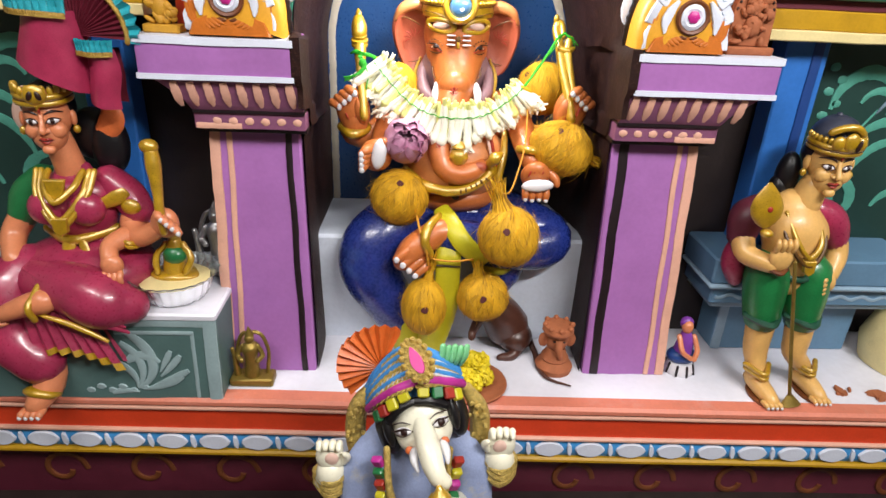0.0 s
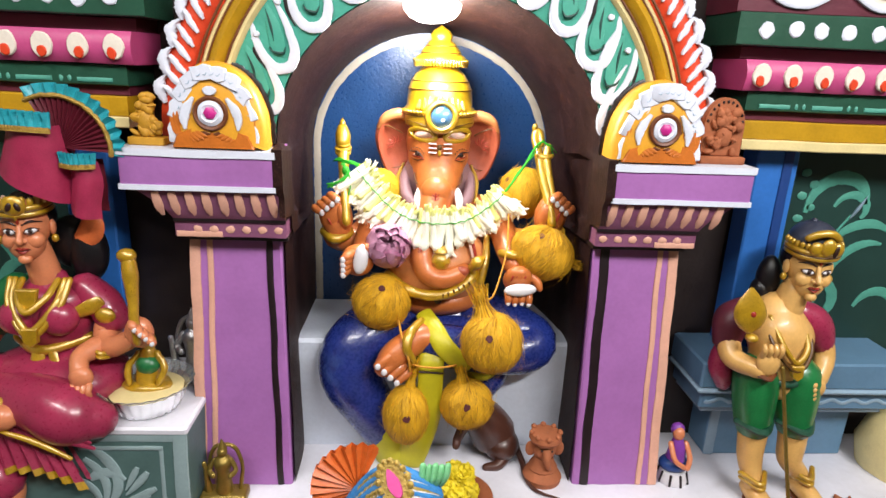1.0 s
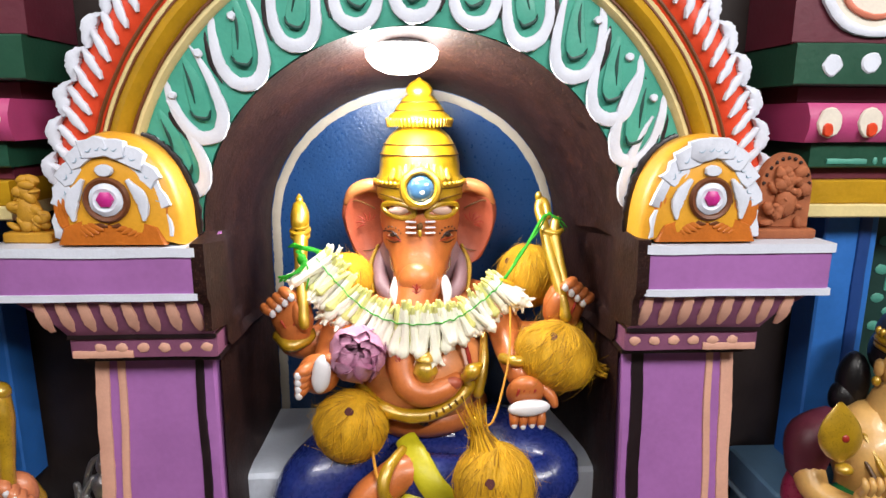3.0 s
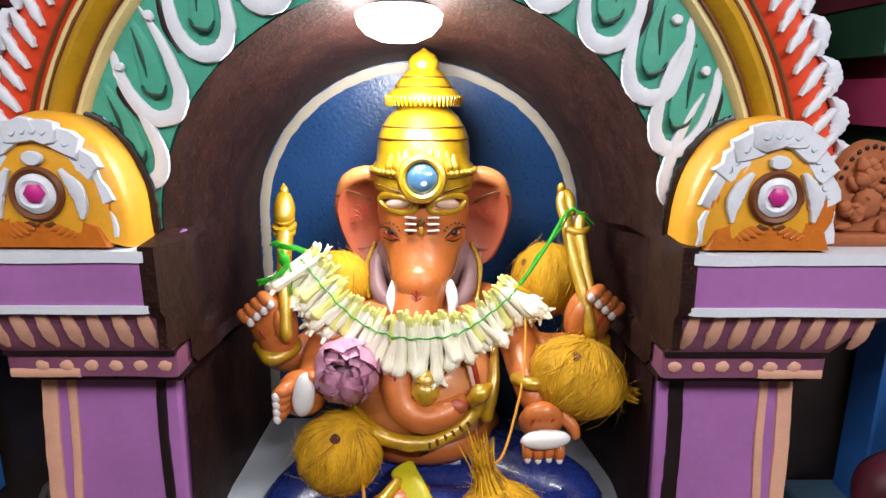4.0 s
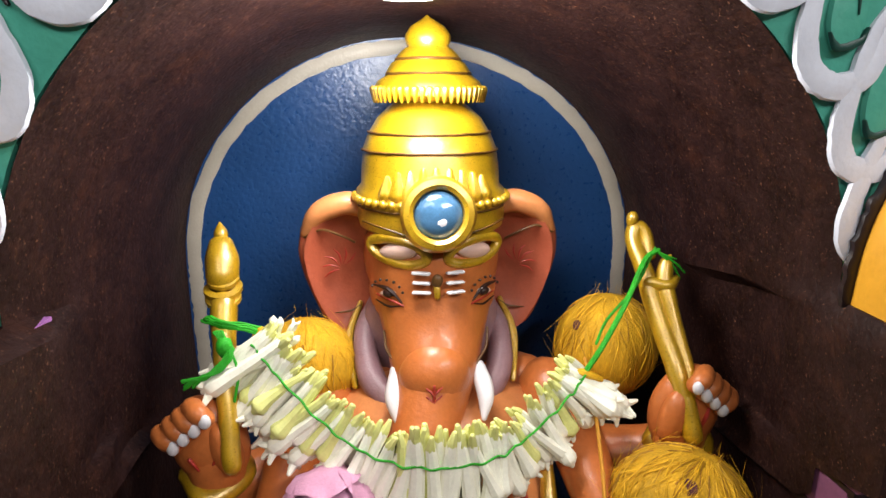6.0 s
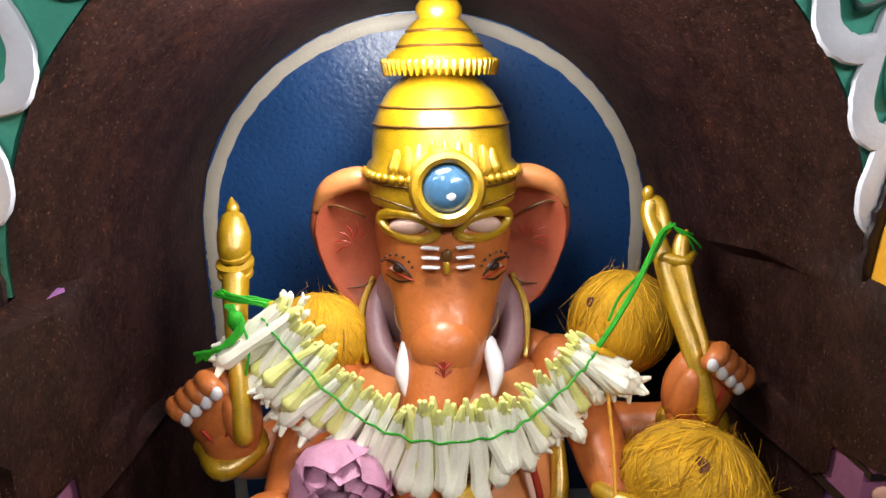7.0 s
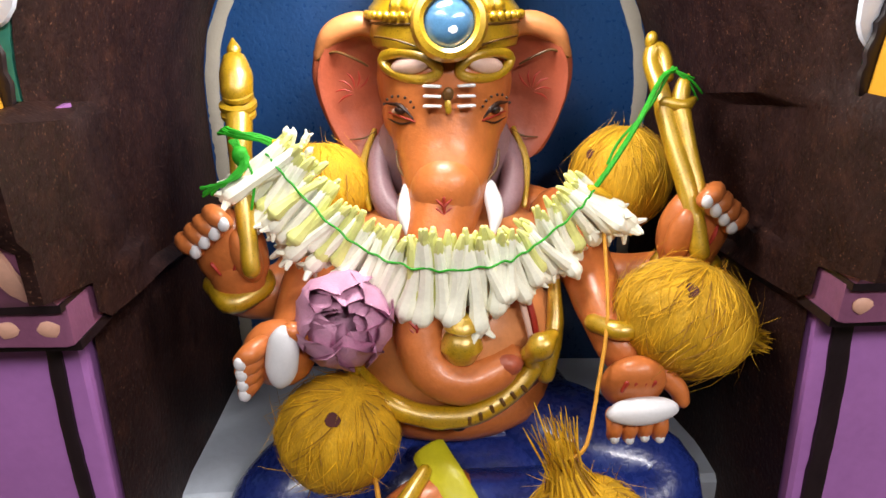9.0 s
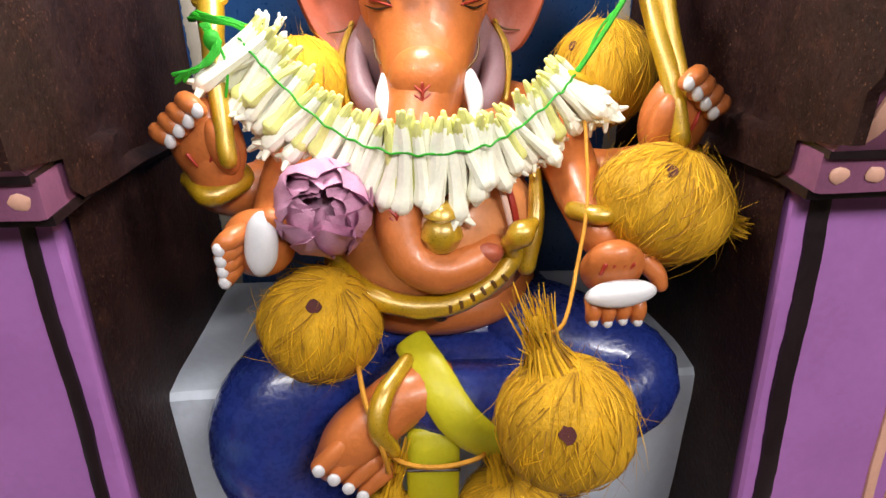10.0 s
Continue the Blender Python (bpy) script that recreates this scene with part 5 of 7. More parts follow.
    for sx in (-1, 1):
        cm = Shape().stroke([(sx * 0.0425, -0.0475, 0.034), (sx * 0.0435, -0.048, 0.05), (sx * 0.039, -0.0485, 0.066), (sx * 0.0265, -0.0485, 0.085)], (0, -1, 0), [0.004, 0.0135, 0.015, 0.005], 0.0024, WHITE, 5, 0.12)
        part("white_comma", cm.rough(0.0008, 60), ob)
    part("white_dot", Shape().slab(disc(0.0105, 14, 1.05, 0.75, 0.08), facing(0, -0.047, 0.0955), 0.004, WHITE), ob)
    ring_ob = part("ring", Shape().lathe([(0.0275, 0.0), (0.0285, 0.005), (0.0255, 0.0085), (0.0215, 0.007), (0.0205, 0.002)], (0, -0.045, 0.06), BROWNLINE, 26, (90, 0, 0)), ob)
    part("white_ring", Shape().lathe([(0.0215, 0.0), (0.0205, 0.006), (0.014, 0.009), (0.011, 0.007), (0.0005, 0.007)], (0, -0.045, 0.06), WHITE, 24, (90, 0, 0)).rough(0.0014, 80), ring_ob)
    part("pink_stone", Shape().lathe([(0.0108, 0.0), (0.0098, 0.004), (0.006, 0.0062), (0.0005, 0.0066)], (0, -0.0515, 0.061), MAGENTA, 6, (90, 0, 0)), ring_ob)


for sgn in (-1, 1):
    medallion(sgn)

TERRA = paint("terracotta_clay", "a05c38", 0.75, 0.25, 0.5, 60, dirt=0.2)
OCHRE = paint("ochre_clay", "b8861e", 0.6, 0.22, 0.4, 60, dirt=0.2)


def plaque(c, w, h, mat, label, seed, arched=True):
    """A small relief plaque with plain raised forms."""
    rnd = random.Random(seed)
    ob = thing("relief_plaque", None, label, "plaque", at=c)
    sh = Shape()
    if arched:
        out = [(-w / 2, 0.012)] + [(w / 2 * math.cos(t) * -1, h * 0.55 + h * 0.45 * math.sin(t)) for t in np.linspace(0, math.pi, 17)] + [(w / 2, 0.012)]
        sh.slab(out, facing(0, 0.012, 0), 0.014, mat, 0.003)
    for k in range(34):
        z = rnd.uniform(0.02, h * 0.86)
        x = rnd.uniform(-0.38, 0.38) * w * (1 if z < h * 0.6 else 0.55)
        sh.ell((x, -0.004 - rnd.uniform(0, 0.006), z), (rnd.uniform(0.004, 0.011), 0.006, rnd.uniform(0.003, 0.009)), mat, (0, rnd.uniform(-60, 60), 0), 9, 6)
    sh.ell((0, -0.004, h * 0.68), (0.012, 0.01, 0.013), mat, seg=12, ring=8)
    sh.ell((0, -0.004, h * 0.42), (0.016, 0.011, 0.02), mat, seg=12, ring=8)
    part("relief", sh.rough(0.0008, 80), ob)
    part("foot", Shape().box((0, 0, 0.007), (w * 1.08, 0.034, 0.014), mat, bev=0.002).rough(0.001, 50), ob)
    if arched:
        for k in range(11):
            t = 0.25 + (math.pi - 0.5) * k / 10
            o = part("bead", Shape().ell((0, 0, 0), 0.0028, DARKMARK, seg=7, ring=5), ob)
            o.location = (w * 0.43 * math.cos(t), -0.002, h * 0.55 + h * 0.39 * math.sin(t))


plaque((0.496, 0.004, CAP - 0.002), 0.076, 0.116, TERRA, "small arched terracotta relief plaque on the pillar cap", 3)
plaque((-0.505, 0.0, CAP - 0.002), 0.056, 0.096, OCHRE, "small ochre clay relief idol on the pillar cap", 5, False)


# ---- side walls: cornices, panels, pilasters ----
def side(sgn):
    ob = thing("side_cornice", None, "stepped cornice in green, pink and yellow with painted drops", "cornice", kind="structure")

    def band(x0, z0, z1, y, mat, name, bulge=0.0):
        sh = Shape()
        prof = [(0.2, z0), (y + 0.002, z0), (y, z0 + 0.002), (y - bulge, z0 * 0.65 + z1 * 0.35), (y - bulge, z0 * 0.35 + z1 * 0.65), (y, z1 - 0.002), (y + 0.002, z1), (0.2, z1)]
        xs = np.linspace(x0, 1.6, 26)
        rows = [[(sgn * x, yy, zz) for yy, zz in prof] for x in xs]
        sh.grid(rows, mat)
        sh.add(rows[0], [tuple(range(8))], mat)
        part(name, sh.rough(0.0016, 12), ob)
    band(0.497, 1.672, 1.86, 0.03, MAROON, "maroon_band")
    band(0.5, 1.617, 1.672, 0.02, GREEN_DK, "green_band")
    band(0.53, 1.594, 1.617, 0.055, MAROON, "recess_band")
    band(0.527, 1.541, 1.594, 0.024, PINK, "pink_band", 0.008)
    band(0.545, 1.505, 1.541, 0.035, GREEN_DK, "green_fillet")
    band(0.55, 1.487, 1.505, 0.05, MAROON, "brown_fillet")
    band(0.55, 1.453, 1.487, 0.035, YELLOW, "yellow_band")
    band(0.55, 1.434, 1.453, 0.032, CREAM, "cream_band")
    for i in range(14):
        x = 0.552 + 0.05 * i
        part("white_dot", Shape().slab(disc(0.0135, 14, 1, 1.05, 0.1), facing(sgn * (x + random.uniform(-0.003, 0.003)), 0.0205, 1.645 + random.uniform(-0.002, 0.002)), 0.003, WHITE), ob)
        x = 0.555 + 0.057 * i
        dp = Shape().slab(disc(0.019, 16, 0.92, 1.1, 0.06), facing(sgn * x, 0.0165, 1.568), 0.0035, OFFWHITE)
        drop = part("painted_drop", dp, ob)
        part("orange_heart", Shape().slab(disc(0.009, 10, 0.9, 1.1, 0.12), facing(sgn * x + random.uniform(-0.004, 0.004), 0.0135, 1.558), 0.003, RED), drop)
    ds = Shape()
    for i in range(9):
        x = 0.57 + i * 0.1
        ds.stroke([(sgn * x, 0.0345, 1.514), (sgn * (x + 0.03), 0.0345, 1.514), (sgn * (x + 0.058), 0.0345, 1.514)], (0, -1, 0), 0.008, 0.002, TEAL_PALE, 2, 0.15)
        for k in range(2):
            ds.slab(disc(0.005, 9, 0.7, 1.1, 0.1), facing(sgn * (x + 0.071 + 0.014 * k), 0.0345, 1.515), 0.002, TEAL_PALE)
    part("painted_dashes", ds, ob)
    for i in range(5):
        x = 0.605 + i * 0.155
        sc = Shape()
        sc.slab([(0.077 * math.cos(t), 0.07 * math.sin(t)) for t in np.linspace(math.pi, 2 * math.pi, 22)] + [(0.077, 0.06), (-0.077, 0.06)], facing(sgn * x, 0.031, 1.752), 0.006, OFFWHITE)
        for r, wd, mt, y in ((0.93, 0.014, WHITE, 0.026), (0.66, 0.008, RED_TOP, 0.0245)):
            sc.stroke([(sgn * x + 0.078 * r * math.cos(t), y, 1.752 + 0.07 * r * math.sin(t)) for t in np.linspace(math.pi, 2 * math.pi, 16)], (0, -1, 0), wd, 0.004, mt, 2, 0.08)
        part("scallop", sc.rough(0.001, 30), ob)
    # pilaster and green panel
    pl = thing("side_pilaster", None, "bright blue flat pilaster with a dark blue stripe", "pilaster", kind="structure")
    part("shaft", Shape().box((sgn * 0.657, 0.11, 1.22), (0.084, 0.06, 0.43), BLUE, bev=0.003).rough(0.001, 20), pl)
    part("stripe", Shape().stroke([(sgn * 0.676, 0.079, z) for z in np.linspace(1.01, 1.43, 8)], (0, -1, 0), 0.02, 0.003, BLUE_DK, 2, 0.05), pl)
    pn = thing("side_panel", None, "dark green wall panel painted with pale teal scrolls", "wall panel", kind="structure")
    part("panel", Shape().box((sgn * 1.1, 0.145, 1.2), (0.86, 0.03, 0.5), GREEN_PANEL, bev=0.002), pn)
    sw = Shape()

    def curl(cx, cz, r, a0, a1, w, shrink=0.5):
        pts = [(sgn * (cx + r * (1 - shrink * f) * math.cos(a0 + (a1 - a0) * f)), 0.1295, cz + r * (1 - shrink * f) * math.sin(a0 + (a1 - a0) * f)) for f in np.linspace(0, 1, 12)]
        sw.stroke(pts, (0, -1, 0), [w * (0.35 + 0.65 * math.sin(f * math.pi)) for f in np.linspace(0, 1, 12)], 0.002, TEAL_PALE, 2, 0.08)
    for cx, cz, r, a0, a1, w in ((0.85, 1.31, 0.085, 3.3, 0.2, 0.03), (0.87, 1.3, 0.045, 2.9, -0.6, 0.02), (0.95, 1.2, 0.12, 2.9, 1.4, 0.022), (0.97, 1.17, 0.13, 3.3, 1.9, 0.02), (0.82, 1.09, 0.07, 1.9, -0.9, 0.026), (0.8, 1.1, 0.035, 2.2, -1.2, 0.016), (0.98, 1.08, 0.06, 3.0, 0.4, 0.022), (1.08, 1.25, 0.1, 3.4, 0.3, 0.028), (1.1, 1.12, 0.09, 2.9, 0.0, 0.024)):
        curl(cx, cz, r, a0, a1, w)
    for k in range(7):
        sw.slab(disc(0.011, 10, 1, 0.8, 0.1), facing(sgn * (0.752 + 0.022 * (k % 2)), 0.1295, 1.38 - 0.024 * k), 0.002, TEAL_PALE)
    part("painted_scroll", sw, pn)


for sgn in (-1, 1):
    side(sgn)


def bench(sgn):
    ob = thing("side_bench", None, "blue-grey moulded masonry bench with a pale wavy line", "bench", kind="structure")

    def prism(x0, x1, y, z0, z1, mat, name, y1=0.15):
        part(name, Shape().box((sgn * (x0 + x1) / 2, (y + y1) / 2, (z0 + z1) / 2), (x1 - x0, y1 - y, z1 - z0), mat, bev=0.004).rough(0.0012, 14), ob)
    prism(0.538, 0.98, 0.0, 0.955, 1.012, BLUEGREY, "top_slab")
    prism(0.534, 0.985, -0.004, 0.944, 0.955, BLUEGREY_LT, "pale_edge")
    prism(0.55, 0.97, 0.014, 0.9, 0.944, BLUEGREY, "moulding")
    prism(0.56, 0.96, 0.026, 0.885, 0.9, BLUEGREY_LT, "pale_edge")
    prism(0.61, 0.93, 0.07, LEDGE, 0.886, BLUEGREY, "base")
    wl = Shape().stroke([(sgn * x, 0.0135, 0.92 + 0.004 * math.sin(x * 130)) for x in np.linspace(0.56, 0.96, 60)], (0, -1, 0), 0.008, 0.002, BLUEGREY_LT, 2, 0.1)
    part("wavy_line", wl, ob)
    part("base_edge", Shape().stroke([(sgn * 0.622, 0.0695, z) for z in np.linspace(LEDGE + 0.002, 0.884, 5)], (0, -1, 0), 0.022, 0.002, BLUEGREY_LT, 2, 0.05), ob)


bench(1)
part("base", Shape().lathe([(0.09, 0.0), (0.1, 0.05), (0.08, 0.12), (0.05, 0.15), (0.001, 0.152)], (1.04, 0.02, LEDGE), CREAM, 24).rough(0.002, 20), thing("cream_base", None, "rounded cream plaster base at the end of the bench", "pedestal", kind="structure"))

# ---- goddess block ----
blk = thing("statue_block", None, "grey-green painted block with pale scrolls and a white top", "pedestal", kind="structure")
body = Shape()
BX0, BX1, BT = -1.0, -0.443, 0.932
rows = []
for i in range(9):
    f = i / 8
    z, y = LEDGE + (BT - LEDGE) * f, -0.128 + 0.012 * f
    rows.append([(BX0, y, z)] + [(BX0 + (BX1 - BX0) * j / 16, y, z) for j in range(1, 16)] + [(BX1 - 0.004, y, z), (BX1, y + 0.004, z), (BX1, 0.0, z), (BX1, 0.15, z)])
body.grid(rows, GREY_GREEN).rough(0.0015, 14)
part("block", body, blk)
part("block_top", Shape().box(((BX0 + BX1) / 2, 0.015, BT - 0.006), (BX1 - BX0 + 0.004, 0.272, 0.016), LEDGE_W, bev=0.004).rough(0.0012, 16), blk)
orn = Shape()
orn.stroke([(x, -0.117, 0.918) for x in np.linspace(-0.99, -0.445, 12)], (0, -1, 0.06), 0.026, 0.002, GREY_LT, 2, 0.05)
orn.stroke([(-0.456, -0.129 + 0.012 * f, LEDGE + 0.18 * f) for f in np.linspace(0, 1, 8)], (0, -1, 0.06), 0.026, 0.0022, GREY_LT, 2, 0.05)
orn.stroke([(-0.489, -0.1275 + 0.01 * f, LEDGE + 0.145 * f) for f in np.linspace(0.02, 1, 8)], (0, -1, 0.06), 0.008, 0.002, GREY_LT, 2, 0.1)
orn.stroke([(x, -0.119, 0.893) for x in np.linspace(-0.63, -0.486, 8)], (0, -1, 0.06), 0.008, 0.002, GREY_LT, 2, 0.1)


def leafs(cx, cz, a, ln, w, bend):
    pts = []
    for f in np.linspace(0, 1, 6):
        ang = a + bend * f
        pts.append((cx + ln * f * math.cos(ang), -0.1285 + 0.012 * (cz + ln * f * math.sin(ang) - LEDGE) / 0.18, cz + ln * f * math.sin(ang)))
    orn.stroke(pts, (0, -1, 0.06), [w * 0.3, w * 0.6, w * 0.9, w, w, w * 0.6], 0.0024, GREY_LT, 3, 0.06)


leafs(-0.6, 0.775, 0.35, 0.12, 0.02, 1.3)
leafs(-0.6, 0.775, 0.9, 0.1, 0.016, 0.9)
leafs(-0.6, 0.775, 1.5, 0.07, 0.014, 0.7)
leafs(-0.59, 0.772, 0.1, 0.08, 0.016, 0.25)
leafs(-0.57, 0.78, 0.35, 0.075, 0.014, 0.1)
leafs(-0.555, 0.8, 0.75, 0.06, 0.014, 0.1)
leafs(-0.555, 0.81, 1.1, 0.05, 0.012, 0.0)
leafs(-0.6, 0.765, 2.9, 0.05, 0.012, 0.3)
leafs(-0.555, 0.83, 2.2, 0.06, 0.02, 0.9)
for k in range(6):
    orn.slab(disc(0.009, 10, 1.0, 0.7, 0.15), facing(-0.69 + 0.02 * k, -0.126, 0.768 + 0.008 * (k % 2)), 0.003, GREY_LT)
part("painted_ornament", orn, blk)

# ---- goddess statue ----
SARI = paint("crimson_sari_paint", "9a2b4c", 0.3, 0.3, 0.25, 22, coat=0.4, dirt=0.15, dirt_hex="5a1428")
SKIN_D = paint("warm_skin_paint", "cf8058", 0.35, 0.16, 0.2, 26, coat=0.2)
SKIN_Y = paint("yellow_skin_paint", "d6a862", 0.38, 0.16, 0.2, 26, coat=0.15)
CAPBLUE = paint("slate_cap_paint", "2c3244", 0.45, 0.2, 0.2, 30)
HAIR = paint("black_hair_paint", "0e0c10", 0.35, 0.2, 0.3, 40)
SLEEVE_G = paint("green_sleeve_paint", "1c6a3a", 0.35, 0.2, 0.2, 26, coat=0.2)
GREEN_SH = paint("green_shorts_paint", "17703a", 0.35, 0.25, 0.2, 26, coat=0.3, dirt=0.2, dirt_hex="0d3a22")
FLAME = paint("orange_flame_paint", "cf6a38", 0.4, 0.18, 0.2, 30)


def head(s, c, skin, turn, tilt, dress):
    """A painted head facing the viewer, then turned: skull, jaw, nose, lips, almond eyes, brows, ears, hair; dress adds the crown."""
    h0 = len(s.v)
    s.ell((0, 0.004, 0.006), (0.037, 0.042, 0.046), skin, seg=28, ring=18)
    s.ell((0, -0.012, -0.026), (0.028, 0.0295, 0.0295), skin)
    s.ell((0, -0.035, -0.046), (0.0105, 0.009, 0.0085), skin)
    s.ell((0, 0.019, 0.014), (0.0425, 0.04, 0.046), HAIR)
    s.tube([(0, -0.0365, 0.013), (0, -0.0425, 0.0), (0, -0.049, -0.0105)], [0.004, 0.0046, 0.006], skin, 12)
    s.tube([(-0.013, -0.0355, -0.0278), (-0.004, -0.0425, -0.0255), (0, -0.0425, -0.0268), (0.004, -0.0425, -0.0255), (0.013, -0.0355, -0.0278)], [0.0008, 0.0022, 0.0019, 0.0022, 0.0008], REDMARK, 8)
    s.tube([(-0.0095, -0.038, -0.0292), (0, -0.0422, -0.0318), (0.0095, -0.038, -0.0292)], [0.001, 0.0029, 0.001], REDMARK, 8)
    s.tube([(-0.012, -0.0388, -0.0278), (0, -0.0446, -0.0284), (0.012, -0.0388, -0.0278)], 0.0005, DARKMARK, 6)
    s.tube([(0, -0.0395, 0.034), (0, -0.0405, 0.025), (0, -0.0395, 0.017)], [0.0012, 0.0028, 0.001], REDMARK, 8)
    for sx in (-1, 1):
        s.ell((sx * 0.0165, -0.0255, -0.015), (0.0155, 0.0135, 0.0155), skin, seg=18, ring=12)
        s.ell((sx * 0.0055, -0.0435, -0.0118), (0.0045, 0.005, 0.004), skin, seg=12, ring=8)
        s.ell((sx * 0.0155, -0.0345, 0.0035), (0.0097, 0.0062, 0.0048), NAIL, (0, 0, sx * 22), 16, 10)
        s.ell((sx * 0.0155, -0.0387, 0.0038), (0.0044, 0.003, 0.0044), DARKMARK, seg=12, ring=8)
        s.tube([(sx * 0.0055, -0.0395, 0.0015), (sx * 0.0105, -0.0385, 0.0075), (sx * 0.0175, -0.0368, 0.0088), (sx * 0.0275, -0.0275, 0.0042)], [0.0007, 0.0013, 0.0014, 0.0006], DARKMARK, 7)
        s.tube([(sx * 0.0065, -0.0392, 0.0008), (sx * 0.016, -0.0392, -0.0015), (sx * 0.0255, -0.0292, 0.0022)], 0.0006, DARKMARK, 6)
        s.tube([(sx * 0.005, -0.0382, 0.0155), (sx * 0.016, -0.0335, 0.0195), (sx * 0.03, -0.0212, 0.0155)], [0.0011, 0.0021, 0.0008], DARKMARK, 7)
        s.ell((sx * 0.0385, 0.0, -0.002), (0.0055, 0.0095, 0.014), skin, seg=12, ring=9)
        s.ell((sx * 0.041, -0.004, -0.021), (0.006, 0.006, 0.0075), GOLD, seg=12, ring=8)
    dress()
    m = Matrix.Translation(c) @ pose(0, 0, 0, 0, 0, turn) @ pose(0, 0, 0, tilt, 0, 0)
    for i in range(h0, len(s.v)):
        s.v[i] = tuple(m @ Vector(s.v[i]))


def brow_band(s, z, r, rad, mat, squeeze=1.0):
    s.tube([(r * math.cos(a), 0.004 + r * 1.1 * squeeze * math.sin(a), z) for a in np.linspace(math.pi * 0.95, math.pi * 2.05, 13)], rad, mat, 10, 3)


def goddess():
    s = Shape()
    X = -0.7
    s.tube([(X, 0.0, 1.0), (X, -0.005, 1.05), (X, -0.015, 1.1), (X, -0.01, 1.145), (X, -0.008, 1.165)], [0.075, 0.06, 0.073, 0.066, 0.035], SARI, 22, 6, 0.72, (1, 0, 0))
    for sx in (-1, 1):
        s.ell((X + sx * 0.034, -0.055, 1.112), (0.033, 0.027, 0.032), SARI)
    s.tube([(X, -0.01, 1.16), (X - 0.01, -0.018, 1.232)], [0.027, 0.023], SKIN_D, 16)
    s.ell((X + 0.055, 0.03, 1.21), (0.035, 0.03, 0.06), HAIR)
    s.ell((X + 0.03, 0.035, 1.225), (0.05, 0.03, 0.05), HAIR)
    for sx in (-1, 1):
        s.tube([(X + sx * 0.048, 0.01, 1.225), (X + sx * 0.076, 0.012, 1.26), (X + sx * 0.068, 0.012, 1.312)], [0.016, 0.022, 0.003], FLAME if sx > 0 else PINKWHITE, 12, 6, 0.4, (1, 0, 0))

    def dress():
        for z, r in ((0.033, 0.0405), (0.044, 0.0405)):
            brow_band(s, z, r, 0.0052, GOLD)
        brow_band(s, 0.0385, 0.0425, 0.0018, GOLD_LINE)
        for k in range(13):
            a = math.pi * (0.97 + 1.06 * k / 12)
            s.ell((0.0405 * math.cos(a), 0.004 + 0.0445 * math.sin(a), 0.053 + 0.003 * (k % 2)), (0.0055, 0.005, 0.009), GOLD, seg=10, ring=7)
        s.ell((0, -0.043, 0.05), (0.018, 0.008, 0.017), GOLD, seg=18, ring=12)
        s.ell((-0.006, -0.0505, 0.05), (0.0045, 0.003, 0.008), DARKMARK, (0, 20, 0), 9, 7)
        s.ell((0.007, -0.0505, 0.05), (0.0045, 0.003, 0.008), DARKMARK, (0, -20, 0), 9, 7)
        s.tube([(-0.001, -0.041, 0.026), (0.0, -0.043, 0.032)], 0.003, GOLD, 8)
    head(s, (X - 0.014, -0.025, 1.268), SKIN_D, 14, 4, dress)
    # necklaces and belt
    for w, z in ((0.03, 1.135), (0.042, 1.1), (0.05, 1.09)):
        s.tube([(X - w, -0.035, 1.175), (X - w * 0.8, -0.066, (1.175 + z) / 2), (X, -0.088, z), (X + w * 0.8, -0.066, (1.175 + z) / 2), (X + w, -0.035, 1.175)], 0.0058, GOLD, 9)
    s.slab([(-0.018, 0.02), (0.018, 0.02), (0.01, -0.012), (0, -0.02), (-0.01, -0.012)], facing(X, -0.072, 1.152), 0.008, GOLD)
    s.slab([(-0.014, 0.012), (0.014, 0.012), (0.012, -0.014), (0, -0.022), (-0.012, -0.014)], facing(X + 0.002, -0.086, 1.095), 0.008, GOLD)
    s.tube([(X - 0.062, -0.02, 1.058), (X, -0.062, 1.052), (X + 0.064, -0.018, 1.06)], 0.0095, GOLD, 10)
    s.tube([(X - 0.004, -0.066, 1.05), (X - 0.008, -0.076, 1.018), (X - 0.014, -0.085, 0.995)], [0.012, 0.012, 0.007], GOLD, 10, 5, 0.4, (1, 0, 0))
    s.tube([(X + 0.02, -0.066, 1.05), (X + 0.026, -0.08, 1.012), (X - 0.02, -0.1, 0.985)], [0.008, 0.01, 0.009], GOLD, 10, 5, 0.4, (1, 0, 0))
    # sleeves and arms
    s.tube([(X - 0.06, -0.005, 1.15), (X - 0.088, -0.012, 1.12), (X - 0.1, -0.02, 1.085)], [0.026, 0.03, 0.027], SLEEVE_G, 14)
    s.tube([(X - 0.1, -0.02, 1.085), (X - 0.115, -0.04, 1.05), (X - 0.1, -0.08, 1.02)], [0.024, 0.022, 0.018], SKIN_D, 14)
    s.tube([(X + 0.06, -0.005, 1.15), (X + 0.09, -0.012, 1.125), (X + 0.108, -0.02, 1.1)], [0.028, 0.031, 0.029], SARI, 14)
    s.tube([(X + 0.05, -0.05, 1.115), (X + 0.085, -0.045, 1.13), (X + 0.1, -0.04, 1.14)], [0.008, 0.014, 0.01], GOLD, 10, 5, 0.4, (0, 0, 1))
    s.ell((X + 0.106, -0.042, 1.112), (0.018, 0.01, 0.015), GOLD, seg=12, ring=8)
    s.tube([(X + 0.105, -0.015, 1.1), (X + 0.1, -0.03, 1.07), (X + 0.122, -0.06, 1.062), (X + 0.165, -0.07, 1.085)], [0.026, 0.024, 0.02, 0.016], SKIN_D, 14)
